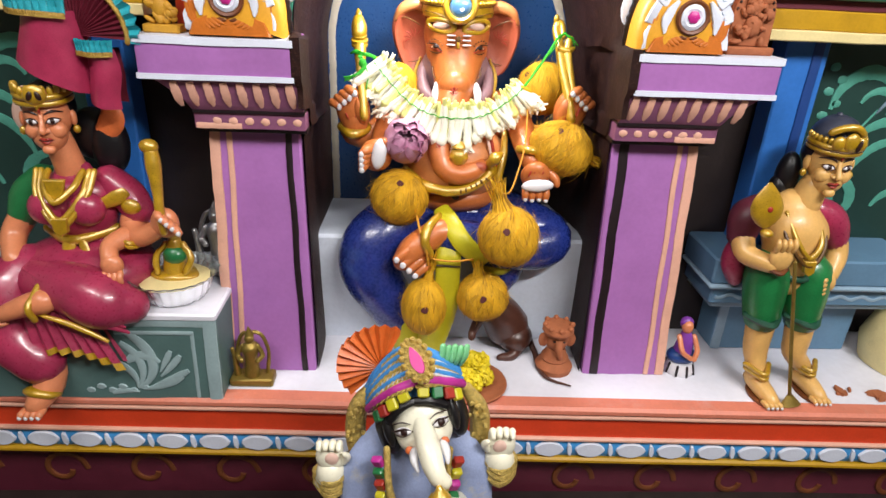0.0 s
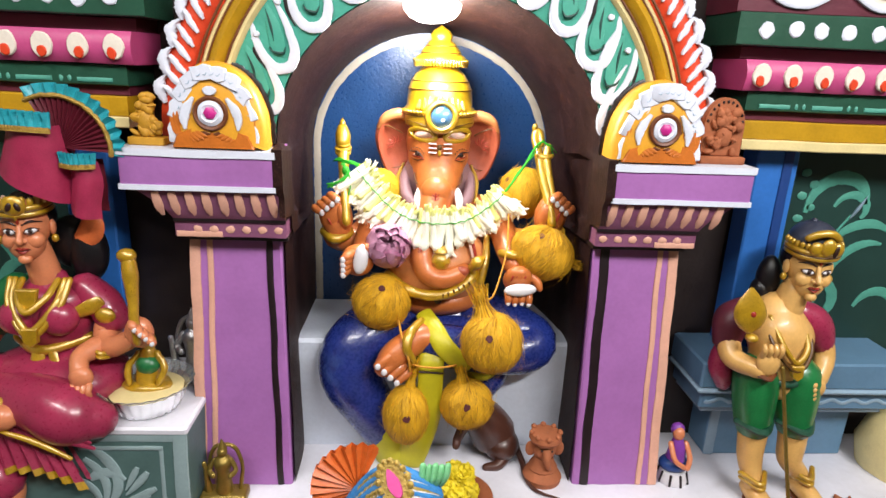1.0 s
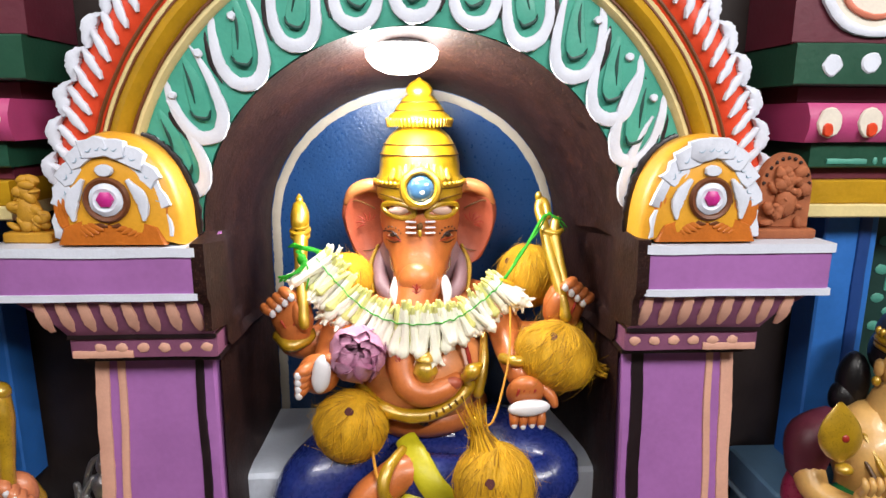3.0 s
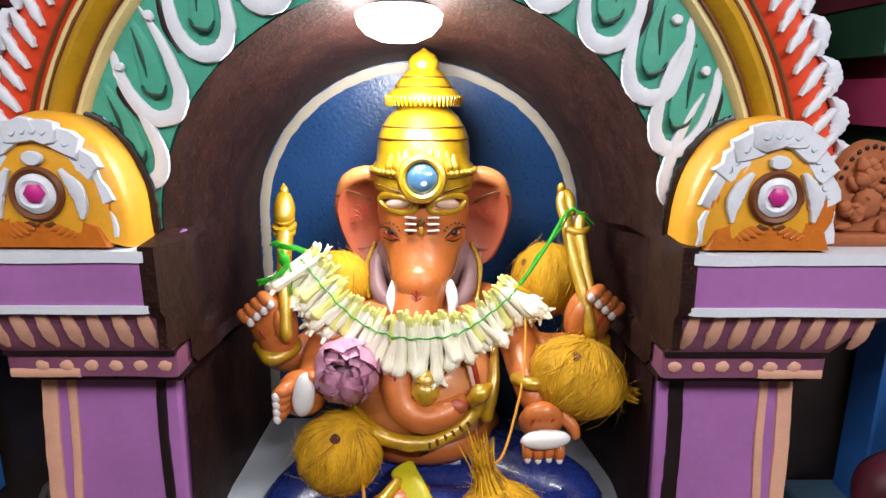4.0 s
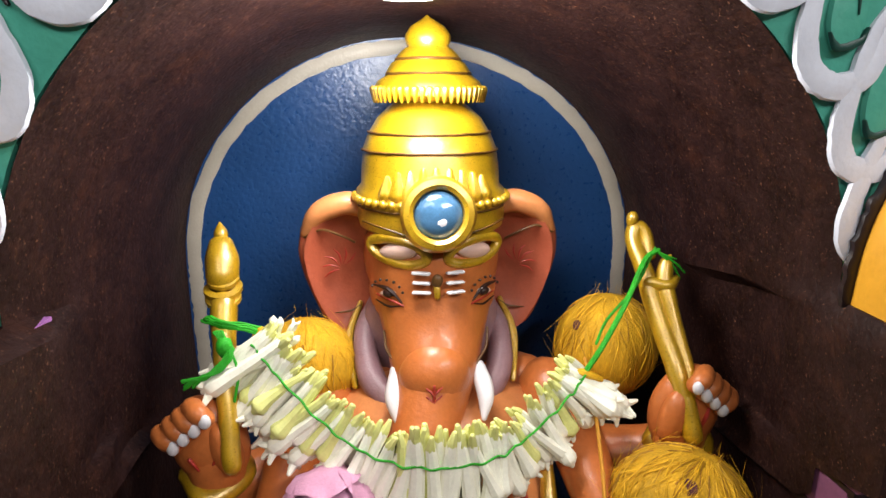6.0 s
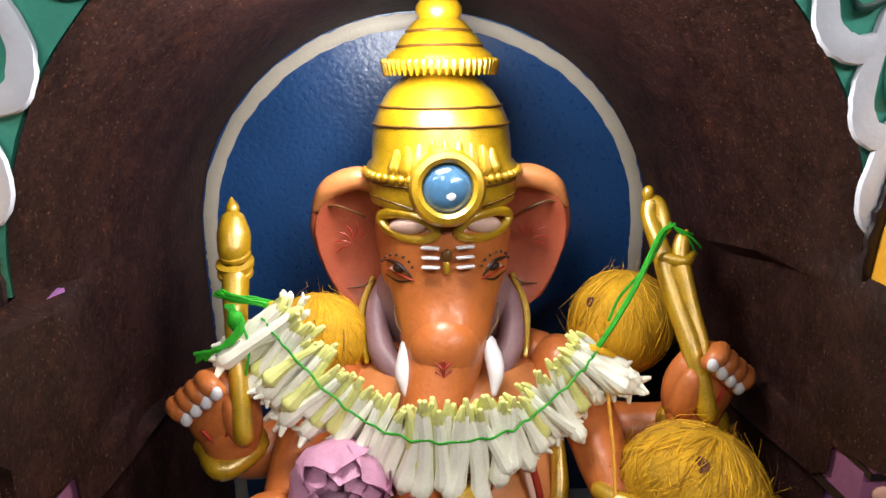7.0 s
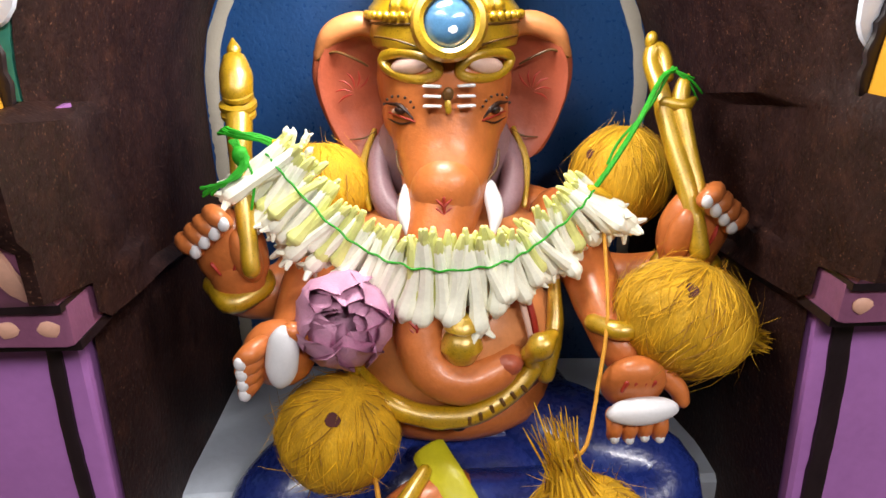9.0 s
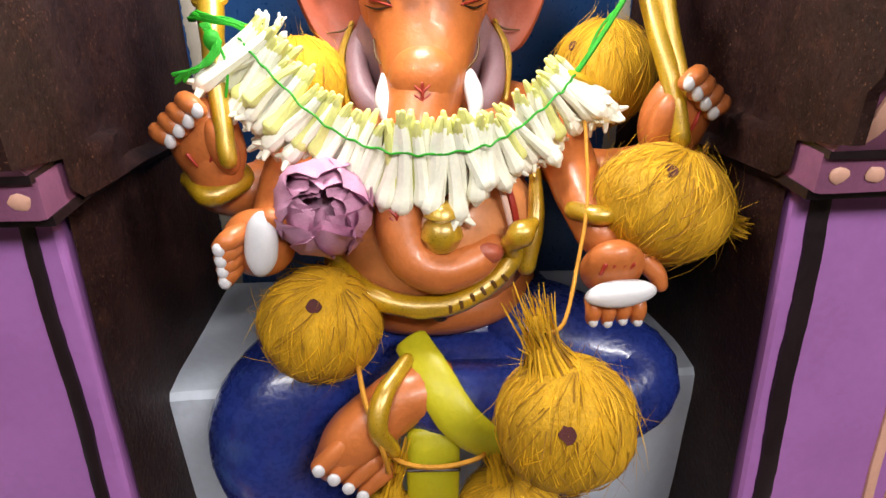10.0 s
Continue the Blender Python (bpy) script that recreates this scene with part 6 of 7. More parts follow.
    s.ell((X + 0.176, -0.074, 1.096), (0.025, 0.017, 0.029), SKIN_D)
    hand_fingers(s, [(X + 0.172 + 0.009 * k, -0.09, 1.12 - 0.0085 * k) for k in range(4)], [(0.009, -0.01, -0.006)] * 4, 0.0075, SKIN_D)
    s.tube([(X + 0.095, -0.06, 1.06), (X + 0.08, -0.09, 1.055), (X + 0.085, -0.11, 1.04)], [0.02, 0.016, 0.015], SKIN_D, 12)
    s.ell((X + 0.09, -0.115, 1.03), (0.02, 0.015, 0.02), SKIN_D)
    hand_fingers(s, [(X + 0.078 + 0.009 * k, -0.122, 1.018) for k in range(4)], [(0, -0.004, -0.018)] * 4, 0.0056, SKIN_D)
    for z in (1.07, 1.062):
        s.tube([(X + 0.098, -0.078, z - 0.008), (X + 0.11, -0.083, z - 0.012), (X + 0.118, -0.07, z - 0.016)], 0.004, GOLD, 8)
    s.tube([(X + 0.178, -0.09, 1.085), (X + 0.176, -0.088, 1.12), (X + 0.174, -0.08, 1.16), (X + 0.172, -0.075, 1.2), (X + 0.17, -0.072, 1.228)], [0.007, 0.008, 0.0095, 0.013, 0.012], GOLD, 14)
    s.ell((X + 0.168, -0.072, 1.235), (0.016, 0.013, 0.013), GOLD)
    # skirt: lap, folded knee, hanging pleats, hem
    s.ell((X, -0.03, 0.985), (0.13, 0.1, 0.06), SARI)
    s.tube([(X - 0.06, -0.08, 0.98), (X + 0.02, -0.115, 0.98), (X + 0.075, -0.13, 0.965), (X + 0.11, -0.125, 0.955)], [0.045, 0.05, 0.052, 0.035], SARI, 18)
    s.tube([(X - 0.09, -0.06, 0.99), (X - 0.12, -0.1, 0.95), (X - 0.11, -0.125, 0.89), (X - 0.06, -0.14, 0.84)], [0.05, 0.055, 0.05, 0.042], SARI, 18)
    rows = []
    for k in range(9):
        f = k / 8
        row = []
        for j in range(41):
            u = j / 40
            x = X - 0.075 + (0.11 + 0.05 * f) * u + 0.01 * f
            z = 0.955 - (0.12 - 0.02 * math.sin(u * math.pi)) * f * (0.75 + 0.3 * u)
            row.append((x, -0.142 - 0.012 * f + 0.0045 * math.cos(u * 44) * (0.3 + f), z))
        rows.append(row)
    s.grid(rows[:8], SARI)
    s.grid(rows[7:], GOLD)
    s.grid([[(x, y + 0.03, z) for x, y, z in r] for r in rows], SARI)
    s.tube([(X - 0.03, -0.16, 0.955), (X + 0.03, -0.165, 0.935), (X + 0.08, -0.16, 0.9)], [0.003, 0.005, 0.003], GOLD, 9, 5, 0.5)
    for k in range(6):
        s.tube([(X - 0.07 + 0.01 * k, -0.105 - 0.006 * k, 1.012 - 0.004 * k), (X + 0.0 + 0.012 * k, -0.145 - 0.004 * k, 1.0 - 0.01 * k), (X + 0.09 + 0.004 * k, -0.155 + 0.002 * k, 0.975 - 0.013 * k)], [0.004, 0.007, 0.003], SARI, 8)
    # feet
    s.tube([(X - 0.02, -0.15, 0.975), (X - 0.05, -0.155, 0.968), (X - 0.085, -0.16, 0.955)], [0.022, 0.02, 0.015], SKIN_D, 14)
    s.tube([(X - 0.03, -0.14, 0.998), (X - 0.034, -0.175, 0.975), (X - 0.03, -0.172, 0.95)], 0.006, GOLD, 9)
    hand_fingers(s, [(X - 0.09, -0.165 + 0.002 * k, 0.962 - 0.009 * k) for k in range(4)], [(-0.014, -0.004, -0.004)] * 4, 0.0055, SKIN_D)
    s.tube([(X - 0.045, -0.14, 0.82), (X - 0.05, -0.155, 0.795), (X - 0.062, -0.178, 0.776)], [0.026, 0.026, 0.02], SKIN_D, 14)
    s.ell((X - 0.056, -0.165, 0.79), (0.033, 0.028, 0.012), GOLD, (-30, 10, 0), 16, 9)
    hand_fingers(s, [(X - 0.082 + 0.011 * k, -0.185, 0.765) for k in range(4)], [(-0.002, -0.014, -0.004)] * 4, 0.006, SKIN_D)
    s.rough(0.0008, 50)
    thing("seated_goddess_statue", s, "painted seated goddess statue in a crimson sari with gold trim", "statue")


goddess()

# cloth crown on the goddess
CLOTH_R = paint("crimson_satin", "9c2a4c", 0.38, 0.2, 0.3, 40)
CLOTH_DK = paint("dark_maroon_satin", "5a1424", 0.4, 0.25, 0.3, 40)
CLOTH_T = paint("turquoise_satin", "2a9aa8", 0.3, 0.25, 0.3, 50)
LACE = paint("gold_lace", "a8863a", 0.4, 0.3, 0.6, 150, metal=0.4)
hat = thing("cloth_crown", None, "crimson satin crown with pleated fan and turquoise ruffles", "crown", at=(0.0, 0.006, 0.022))
bodyh = Shape()
rows = []
for k in range(9):
    f = k / 8
    rows.append([(-0.682 + 0.014 * f + (0.056 - 0.012 * f) * math.cos(a), -0.03 + 0.05 * math.sin(a), 1.318 + 0.104 * f - 0.035 * (1 - f) * math.cos(a) * 0.8) for a in np.linspace(0, 2 * math.pi, 26)])
bodyh.grid(rows, CLOTH_R).rough(0.003, 25)
part("body", bodyh, hat)


def ruffle(path, h, mat, name, amp=0.005, waves=60, out=(0, -1, 0)):
    sh = Shape()
    o = Vector(out)
    pp = smooth_path(path, 16)
    for off in (0.0, 0.002):
        sh.grid([[Vector(p) + o * (amp * math.sin(i * waves / len(pp)) * g + off) + Vector((0, 0, h * g)) for i, p in enumerate(pp)] for g in (0, 0.4, 0.75, 1)], mat)
    part(name, sh, hat)


ruffle([(-0.726, -0.06, 1.425), (-0.7, -0.085, 1.424), (-0.665, -0.086, 1.422), (-0.63, -0.07, 1.418)], 0.026, CLOTH_T, "ruffle", 0.006, 70)
ruffle([(-0.726, -0.062, 1.418), (-0.7, -0.087, 1.417), (-0.665, -0.088, 1.415), (-0.63, -0.072, 1.411)], 0.009, LACE, "lace_edge", 0.001, 150)
drape = Shape()
drape.grid([[(-0.628 + 0.05 * u + 0.004 * math.sin(f * 5), -0.05 + 0.02 * (u - 0.5) ** 2 * 4 - 0.01, 1.365 - 0.09 * f - 0.01 * u * f) for u in np.linspace(0, 1, 9)] for f in np.linspace(0, 1, 8)], CLOTH_R).grid([[(-0.628 + 0.05 * u, -0.02, 1.365 - 0.09 * f) for u in np.linspace(0, 1, 5)] for f in np.linspace(0, 1, 5)], CLOTH_DK)
part("side_drape", drape.rough(0.002, 30), hat)
ruffle([(-0.63, -0.058, 1.362), (-0.605, -0.066, 1.36), (-0.575, -0.055, 1.36)], 0.02, CLOTH_T, "ruffle", 0.005, 50)
ruffle([(-0.63, -0.06, 1.356), (-0.605, -0.068, 1.354), (-0.575, -0.057, 1.354)], 0.008, LACE, "lace_edge", 0.001, 90)
fan = Shape()
pivot = Vector((-0.634, -0.04, 1.385))
rows = []
for r in (0.004, 0.03, 0.06, 0.085):
    rows.append([pivot + Vector((r * math.cos(a), -0.004 + 0.006 * (k % 2) * r / 0.085 - 0.01 * r / 0.085, r * math.sin(a))) for k, a in enumerate(np.linspace(-0.05, 2.0, 37))])
fan.grid(rows, CLOTH_DK).grid([[q + Vector((0, 0.006, 0)) for q in r] for r in rows], CLOTH_DK)
part("pleated_fan", fan, hat)
edge = Shape()
rows = []
for r in (0.085, 0.093, 0.104):
    rows.append([pivot + Vector((r * math.cos(a), -0.012 + (0.006 * math.sin(k * 1.3)) * (r - 0.08) / 0.02, r * math.sin(a))) for k, a in enumerate(np.linspace(-0.1, 2.05, 60))])
edge.grid(rows, CLOTH_T).grid([[q + Vector((0, 0.005, 0)) for q in r] for r in rows], CLOTH_T)
part("ruffle", edge, hat)
part("lace_edge", Shape().tube([pivot + Vector((0.085 * math.cos(a), -0.013, 0.085 * math.sin(a))) for a in np.linspace(-0.1, 2.05, 24)], 0.004, LACE, 8, 2).rough(0.001, 150), hat)


# ---- standing figure ----
def standing():
    s = Shape()
    X = 0.665
    for fx, fy, kx in ((0.608, -0.115, 0.612), (0.722, -0.1, 0.7)):
        s.tube([(kx + 0.01, -0.045, 0.92), (kx, -0.055, 0.87), (kx - 0.004, -0.06, 0.83), (fx, fy + 0.04, 0.795), (fx, fy + 0.035, 0.768)], [0.031, 0.0275, 0.0245, 0.019, 0.02], SKIN_Y, 16)
        s.tube([(fx, fy + 0.045, 0.772), (fx + 0.004, fy + 0.01, 0.766), (fx + 0.008, fy - 0.015, 0.76)], [0.022, 0.021, 0.017], SKIN_Y, 14)
        s.slab(disc(0.034, 18, 0.9, 1.35), Matrix.Translation((fx + 0.004, fy + 0.012, 0.7505)), 0.004, BROWNLINE)
        hand_fingers(s, [(fx - 0.012 + 0.01 * k, fy - 0.02, 0.759) for k in range(4)], [(0.002, -0.014, -0.002)] * 4, 0.0055, SKIN_Y)
        s.tube([(fx - 0.026, fy + 0.04, 0.81), (fx, fy + 0.008, 0.806), (fx + 0.026, fy + 0.04, 0.81)], 0.0055, GOLD, 9)
        s.tube([(fx - 0.026, fy + 0.04, 0.8), (fx, fy + 0.006, 0.795), (fx + 0.026, fy + 0.04, 0.8)], 0.0045, GOLD, 9)
        s.tube([(kx + 0.008, -0.045, 1.01), (kx + 0.002, -0.05, 0.96), (kx, -0.053, 0.912)], [0.045, 0.042, 0.036], GREEN_SH, 18)
        s.tube([(kx - 0.036, -0.06, 0.918), (kx, -0.096, 0.914), (kx + 0.036, -0.06, 0.918)], 0.0075, GREEN_DK, 8)
    s.tube([(X, -0.03, 1.0), (X + 0.002, -0.035, 1.05), (X + 0.005, -0.03, 1.1), (X + 0.008, -0.02, 1.14)], [0.062, 0.058, 0.068, 0.045], SKIN_Y, 20, 6, 0.75, (1, 0, 0))
    s.tube([(X - 0.05, -0.06, 1.015), (X, -0.08, 1.01), (X + 0.055, -0.06, 1.015)], 0.007, GREEN_DK, 9)
    # sleeves and scarf
    for sx, w in ((-1, 0.0), (1, 0.0)):
        s.tube([(X + sx * 0.055, -0.01, 1.13), (X + sx * 0.088, -0.015, 1.11), (X + sx * 0.1, -0.02, 1.075)], [0.03, 0.034, 0.028], MAROON if sx < 0 else SARI, 14)
    s.tube([(X - 0.085, 0.0, 1.06), (X - 0.1, -0.005, 1.01), (X - 0.095, -0.005, 0.975)], [0.02, 0.026, 0.018], SARI, 12)
    s.tube([(X - 0.098, -0.025, 1.075), (X - 0.1, -0.05, 1.05), (X - 0.07, -0.085, 1.045)], [0.024, 0.022, 0.018], SKIN_Y, 14)
    s.ell((X - 0.055, -0.095, 1.062), (0.024, 0.012, 0.026), SKIN_Y, (0, 15, 0))
    hand_fingers(s, [(X - 0.07 + 0.011 * k, -0.1, 1.08) for k in range(4)], [(0.002, -0.003, 0.02)] * 4, 0.0056, SKIN_Y, False)
    s.tube([(X - 0.078, -0.09, 1.04), (X - 0.06, -0.108, 1.036), (X - 0.04, -0.095, 1.04)], 0.005, BROWNLINE, 8)
    s.tube([(X + 0.102, -0.02, 1.08), (X + 0.105, -0.03, 1.045), (X + 0.08, -0.055, 1.012)], [0.024, 0.021, 0.017], SKIN_Y, 14)
    s.ell((X + 0.066, -0.068, 1.002), (0.018, 0.016, 0.022), SKIN_Y)
    hand_fingers(s, [(X + 0.056, -0.078, 1.014 - 0.009 * k) for k in range(4)], [(-0.01, -0.006, -0.006)] * 4, 0.0056, SKIN_Y, False)
    # chest ornaments
    s.tube([(X - 0.028, -0.05, 1.135), (X - 0.018, -0.086, 1.09), (X + 0.006, -0.092, 1.062), (X + 0.03, -0.084, 1.09), (X + 0.038, -0.045, 1.135)], 0.0055, GOLD, 9)
    s.tube([(X - 0.04, -0.045, 1.13), (X - 0.03, -0.084, 1.08), (X + 0.006, -0.094, 1.045), (X + 0.042, -0.08, 1.08), (X + 0.05, -0.04, 1.13)], 0.004, GOLD_LINE, 9)
    s.slab([(-0.013, 0.012), (0.013, 0.012), (0.011, -0.012), (0, -0.02), (-0.011, -0.012)], facing(X + 0.007, -0.088, 1.045), 0.009, GOLD)
    # leaf-shaped spear head held up
    rows = []
    for f in np.linspace(0, 1, 10):
        w = 0.036 * math.sin(math.pi * min(f * 0.96 + 0.02, 1)) ** 0.75 * (1.15 - 0.5 * f)
        rows.append([(0.574 + w * math.cos(a), -0.085 + 0.3 * w * math.sin(a), 1.118 + 0.088 * f) for a in np.linspace(0, 2 * math.pi, 17)])
    s.grid(rows, GOLD)
    s.ell((0.575, -0.094, 1.158), (0.006, 0.003, 0.006), REDMARK, seg=9, ring=6)
    s.ell((0.58, -0.085, 1.108), (0.013, 0.011, 0.008), GOLD, seg=12, ring=8)
    # the body sways: feet apart, chest leaning aside
    for i, v in enumerate(s.v):
        s.v[i] = (0.608 + (v[0] - 0.608) * 0.95 - 0.13 * (v[2] - 0.755), v[1], v[2])
    hx = 0.639
    s.tube([(hx - 0.012, -0.022, 1.125), (hx - 0.004, -0.03, 1.185)], [0.032, 0.026], SKIN_Y, 16)
    s.ell((hx - 0.034, 0.012, 1.192), (0.022, 0.024, 0.046), HAIR)
    s.ell((hx - 0.045, 0.012, 1.165), (0.02, 0.02, 0.028), HAIR)

    def dress():
        for z, r, mt in ((0.03, 0.041, GOLD), (0.04, 0.0425, GOLD)):
            brow_band(s, z, r, 0.0055, mt)
        brow_band(s, 0.035, 0.0455, 0.0016, GOLD_LINE)
        for k in range(17):
            a = math.pi * (0.95 + 1.1 * k / 16)
            s.ell((0.0435 * math.cos(a), 0.004 + 0.047 * math.sin(a), 0.0505), (0.0046, 0.0046, 0.0065), GOLD, seg=9, ring=7)
        for dx, dz, w, hh in ((-0.016, 0.05, 0.012, 0.013), (0.002, 0.054, 0.014, 0.017), (0.019, 0.05, 0.012, 0.014)):
            s.ell((dx, -0.046 + abs(dx) * 0.25, dz), (w, 0.008, hh), GOLD, seg=14, ring=9)
        s.ell((0.013, -0.0525, 0.05), (0.004, 0.0035, 0.012), DARKMARK, (0, 8, 0), 9, 7)
        s.tube([(-0.028, -0.03, 0.066), (-0.012, -0.036, 0.076), (0.008, -0.036, 0.077), (0.024, -0.03, 0.066)], 0.0068, GOLD, 10)
        s.ell((0, 0.008, 0.046), (0.0435, 0.042, 0.041), CAPBLUE)
        s.ell((-0.004, 0.012, 0.086), (0.006, 0.006, 0.005), CAPBLUE, seg=10, ring=7)
    head(s, (hx + 0.008, -0.035, 1.232), SKIN_Y, -8, 5, dress)
    s.rough(0.0006, 50)
    thing("standing_figure_statue", s, "painted standing figure statue in green shorts holding a gold leaf spear", "statue", at=(0.035, 0, 0))


standing()
BRASS = paint("old_brass", "8a7434", 0.35, 0.3, 0.4, 60, metal=0.6, dirt=0.3, dirt_hex="3a3010")
SILVER = paint("dull_silver", "9a9a9c", 0.3, 0.3, 0.4, 60, metal=0.8)
thing("spear", Shape().tube([(0.626, -0.108, 1.06), (0.658, -0.12, 0.9), (0.684, -0.13, 0.775)], 0.0036, BRASS, 8, 3).tube([(0.684, -0.13, 0.775), (0.688, -0.135, 0.753)], [0.006, 0.022], BRASS, 12, 3, 0.5, (1, 0, 0), False), "thin brass spear standing by the figure's feet", "spear")
thing("pale_feather", Shape().tube([(0.72, 0.03, 1.2), (0.745, 0.02, 1.26), (0.775, 0.01, 1.32)], 0.0022, TEAL_PALE, 6).tube([(0.775, 0.01, 1.315), (0.786, 0.008, 1.335), (0.797, 0.006, 1.36)], [0.004, 0.01, 0.001], BLUEGREY_LT, 8, 4, 0.3), "thin pale spike with a leaf-shaped tip behind the figure", "ornament")


# ---- small things on the ledge ----
def small_idol(name, c, h, mat, label, seed, base=(0.085, 0.04, 0.018)):
    s = Shape()
    b = base[2]
    if base[0] > 0:
        s.box((0, 0, b / 2), base, mat, bev=0.003)
    k = h / 0.12
    s.tube([(0, 0, b), (0, 0, b + 0.04 * k), (0, 0, b + 0.065 * k), (0, 0, b + 0.078 * k)], [0.016 * k, 0.013 * k, 0.017 * k, 0.008 * k], mat, 12)
    s.ell((0, -0.002, b + 0.086 * k), (0.0095 * k, 0.0095 * k, 0.011 * k), mat, seg=12, ring=9)
    s.lathe([(0.009 * k, 0), (0.007 * k, 0.006 * k), (0.001, 0.02 * k)], (0, 0, b + 0.092 * k), mat, 10)
    for sx in (-1, 1):
        s.tube([(sx * 0.015 * k, 0, b + 0.068 * k), (sx * 0.024 * k, -0.006, b + 0.05 * k), (sx * 0.016 * k, -0.014, b + 0.042 * k)], 0.005 * k, mat, 8)
    if base[0] > 0:
        s.tube([(0.028 * k, 0.006, b), (0.033 * k, 0.008, b + 0.05 * k), (0.018 * k, 0.01, b + 0.09 * k), (-0.016 * k, 0.01, b + 0.088 * k), (-0.03 * k, 0.008, b + 0.05 * k)], 0.004 * k, mat, 8)
        s.tube([(-0.03 * k, 0, b), (-0.031 * k, -0.004, b + 0.04 * k), (-0.034 * k, -0.004, b + 0.062 * k)], [0.008 * k, 0.005 * k, 0.004 * k], mat, 8)
    s.rough(0.001, 90)
    return thing(name, s, label, "figurine", at=c)


small_idol("brass_idol", (-0.398, -0.072, LEDGE), 0.12, BRASS, "small old brass idol on a square base", 1)
small_idol("brass_figure", (0.475, 0.12, LEDGE), 0.13, GOLD, "small gilt figure in the shade behind the pillar", 2, (0.05, 0.04, 0.02))
tb = Shape()
tb.lathe([(0.038, 0.0), (0.04, 0.012), (0.034, 0.02), (0.028, 0.026), (0.03, 0.03), (0.022, 0.045), (0.019, 0.055)], (0, 0, 0), TERRA, 20)
tb.ell((0, 0, 0.072), (0.024, 0.022, 0.026), TERRA)
tb.tube([(0, -0.018, 0.075), (0, -0.028, 0.06), (0.004, -0.028, 0.045)], [0.01, 0.008, 0.006], TERRA, 10)
for sx in (-1, 1):
    tb.ell((sx * 0.028, 0, 0.072), (0.012, 0.006, 0.017), TERRA, seg=12, ring=8)
    tb.ell((sx * 0.01, -0.021, 0.078), (0.003, 0.003, 0.002), DARKMARK, seg=7, ring=5)
tb.lathe([(0.03, 0), (0.034, 0.008), (0.031, 0.018), (0.0005, 0.018)], (0, 0, 0.09), TERRA, 12)
for k in range(8):
    tb.ell((0.029 * math.cos(k * 0.785), 0.029 * math.sin(k * 0.785), 0.109), 0.006, TERRA, seg=7, ring=5)
thing("terracotta_bust", tb.rough(0.001, 70), "small terracotta bust figurine on a round foot", "figurine", at=(0.228, -0.012, LEDGE))
PURPLE_C = paint("violet_doll_cloth", "7a3a9a", 0.4, 0.2, 0.2, 60)
dl = Shape()
dl.lathe([(0.03, 0), (0.032, 0.008), (0.026, 0.026), (0.0005, 0.028)], (0, 0, 0), NAIL, 16)
for k in range(9):
    a = k * 0.7
    dl.tube([(0.033 * math.cos(a), 0.033 * math.sin(a), 0.004), (0.028 * math.cos(a), 0.028 * math.sin(a), 0.025)], 0.0025, BLACK, 6)
dl.ell((0, 0, 0.04), (0.032, 0.024, 0.018), BLUE_DK)
dl.tube([(0.0, 0, 0.045), (0.002, 0, 0.075), (0.0, 0, 0.096)], [0.021, 0.017, 0.011], PURPLE_C, 12)
dl.ell((-0.002, -0.003, 0.112), (0.012, 0.012, 0.015), SKIN_D)
dl.ell((-0.002, 0.004, 0.118), (0.014, 0.012, 0.014), PURPLE_C)
dl.tube([(-0.016, -0.005, 0.09), (-0.012, -0.024, 0.064), (0.006, -0.03, 0.05)], 0.0055, SKIN_D, 8)
dl.tube([(0.016, -0.005, 0.09), (0.02, -0.022, 0.066), (0.014, -0.03, 0.048)], 0.0055, SKIN_D, 8)
thing("seated_doll", dl.rough(0.0006, 80), "tiny seated doll in violet cloth on a striped drum", "figurine", at=(0.503, -0.015, LEDGE))

# rat statue
RATM = paint("brown_rat_paint", "4a2a20", 0.35, 0.3, 0.3, 40, coat=0.2)
rt = Shape()
rt.tube([(0.135, 0.075, 0.8), (0.115, 0.065, 0.835), (0.085, 0.055, 0.87), (0.07, 0.05, 0.885)], [0.05, 0.045, 0.034, 0.022], RATM, 18)
rt.ell((0.15, 0.06, 0.785), (0.04, 0.045, 0.035), RATM)
rt.tube([(0.155, 0.04, 0.765), (0.14, 0.02, 0.757), (0.115, 0.015, 0.755)], [0.016, 0.012, 0.008], RATM, 10)
rt.tube([(0.075, 0.045, 0.85), (0.055, 0.035, 0.815), (0.05, 0.025, 0.8)], [0.014, 0.01, 0.008], RATM, 10)
rt.tube([(0.185, 0.06, 0.775), (0.195, 0.02, 0.758), (0.192, -0.02, 0.7555), (0.21, -0.06, 0.7545), (0.25, -0.082, 0.754)], [0.008, 0.006, 0.0045, 0.0038, 0.0015], RATM, 8)
thing("rat_statue", rt.rough(0.0012, 40), "dark brown painted rat statue crouching by the seat", "statue")

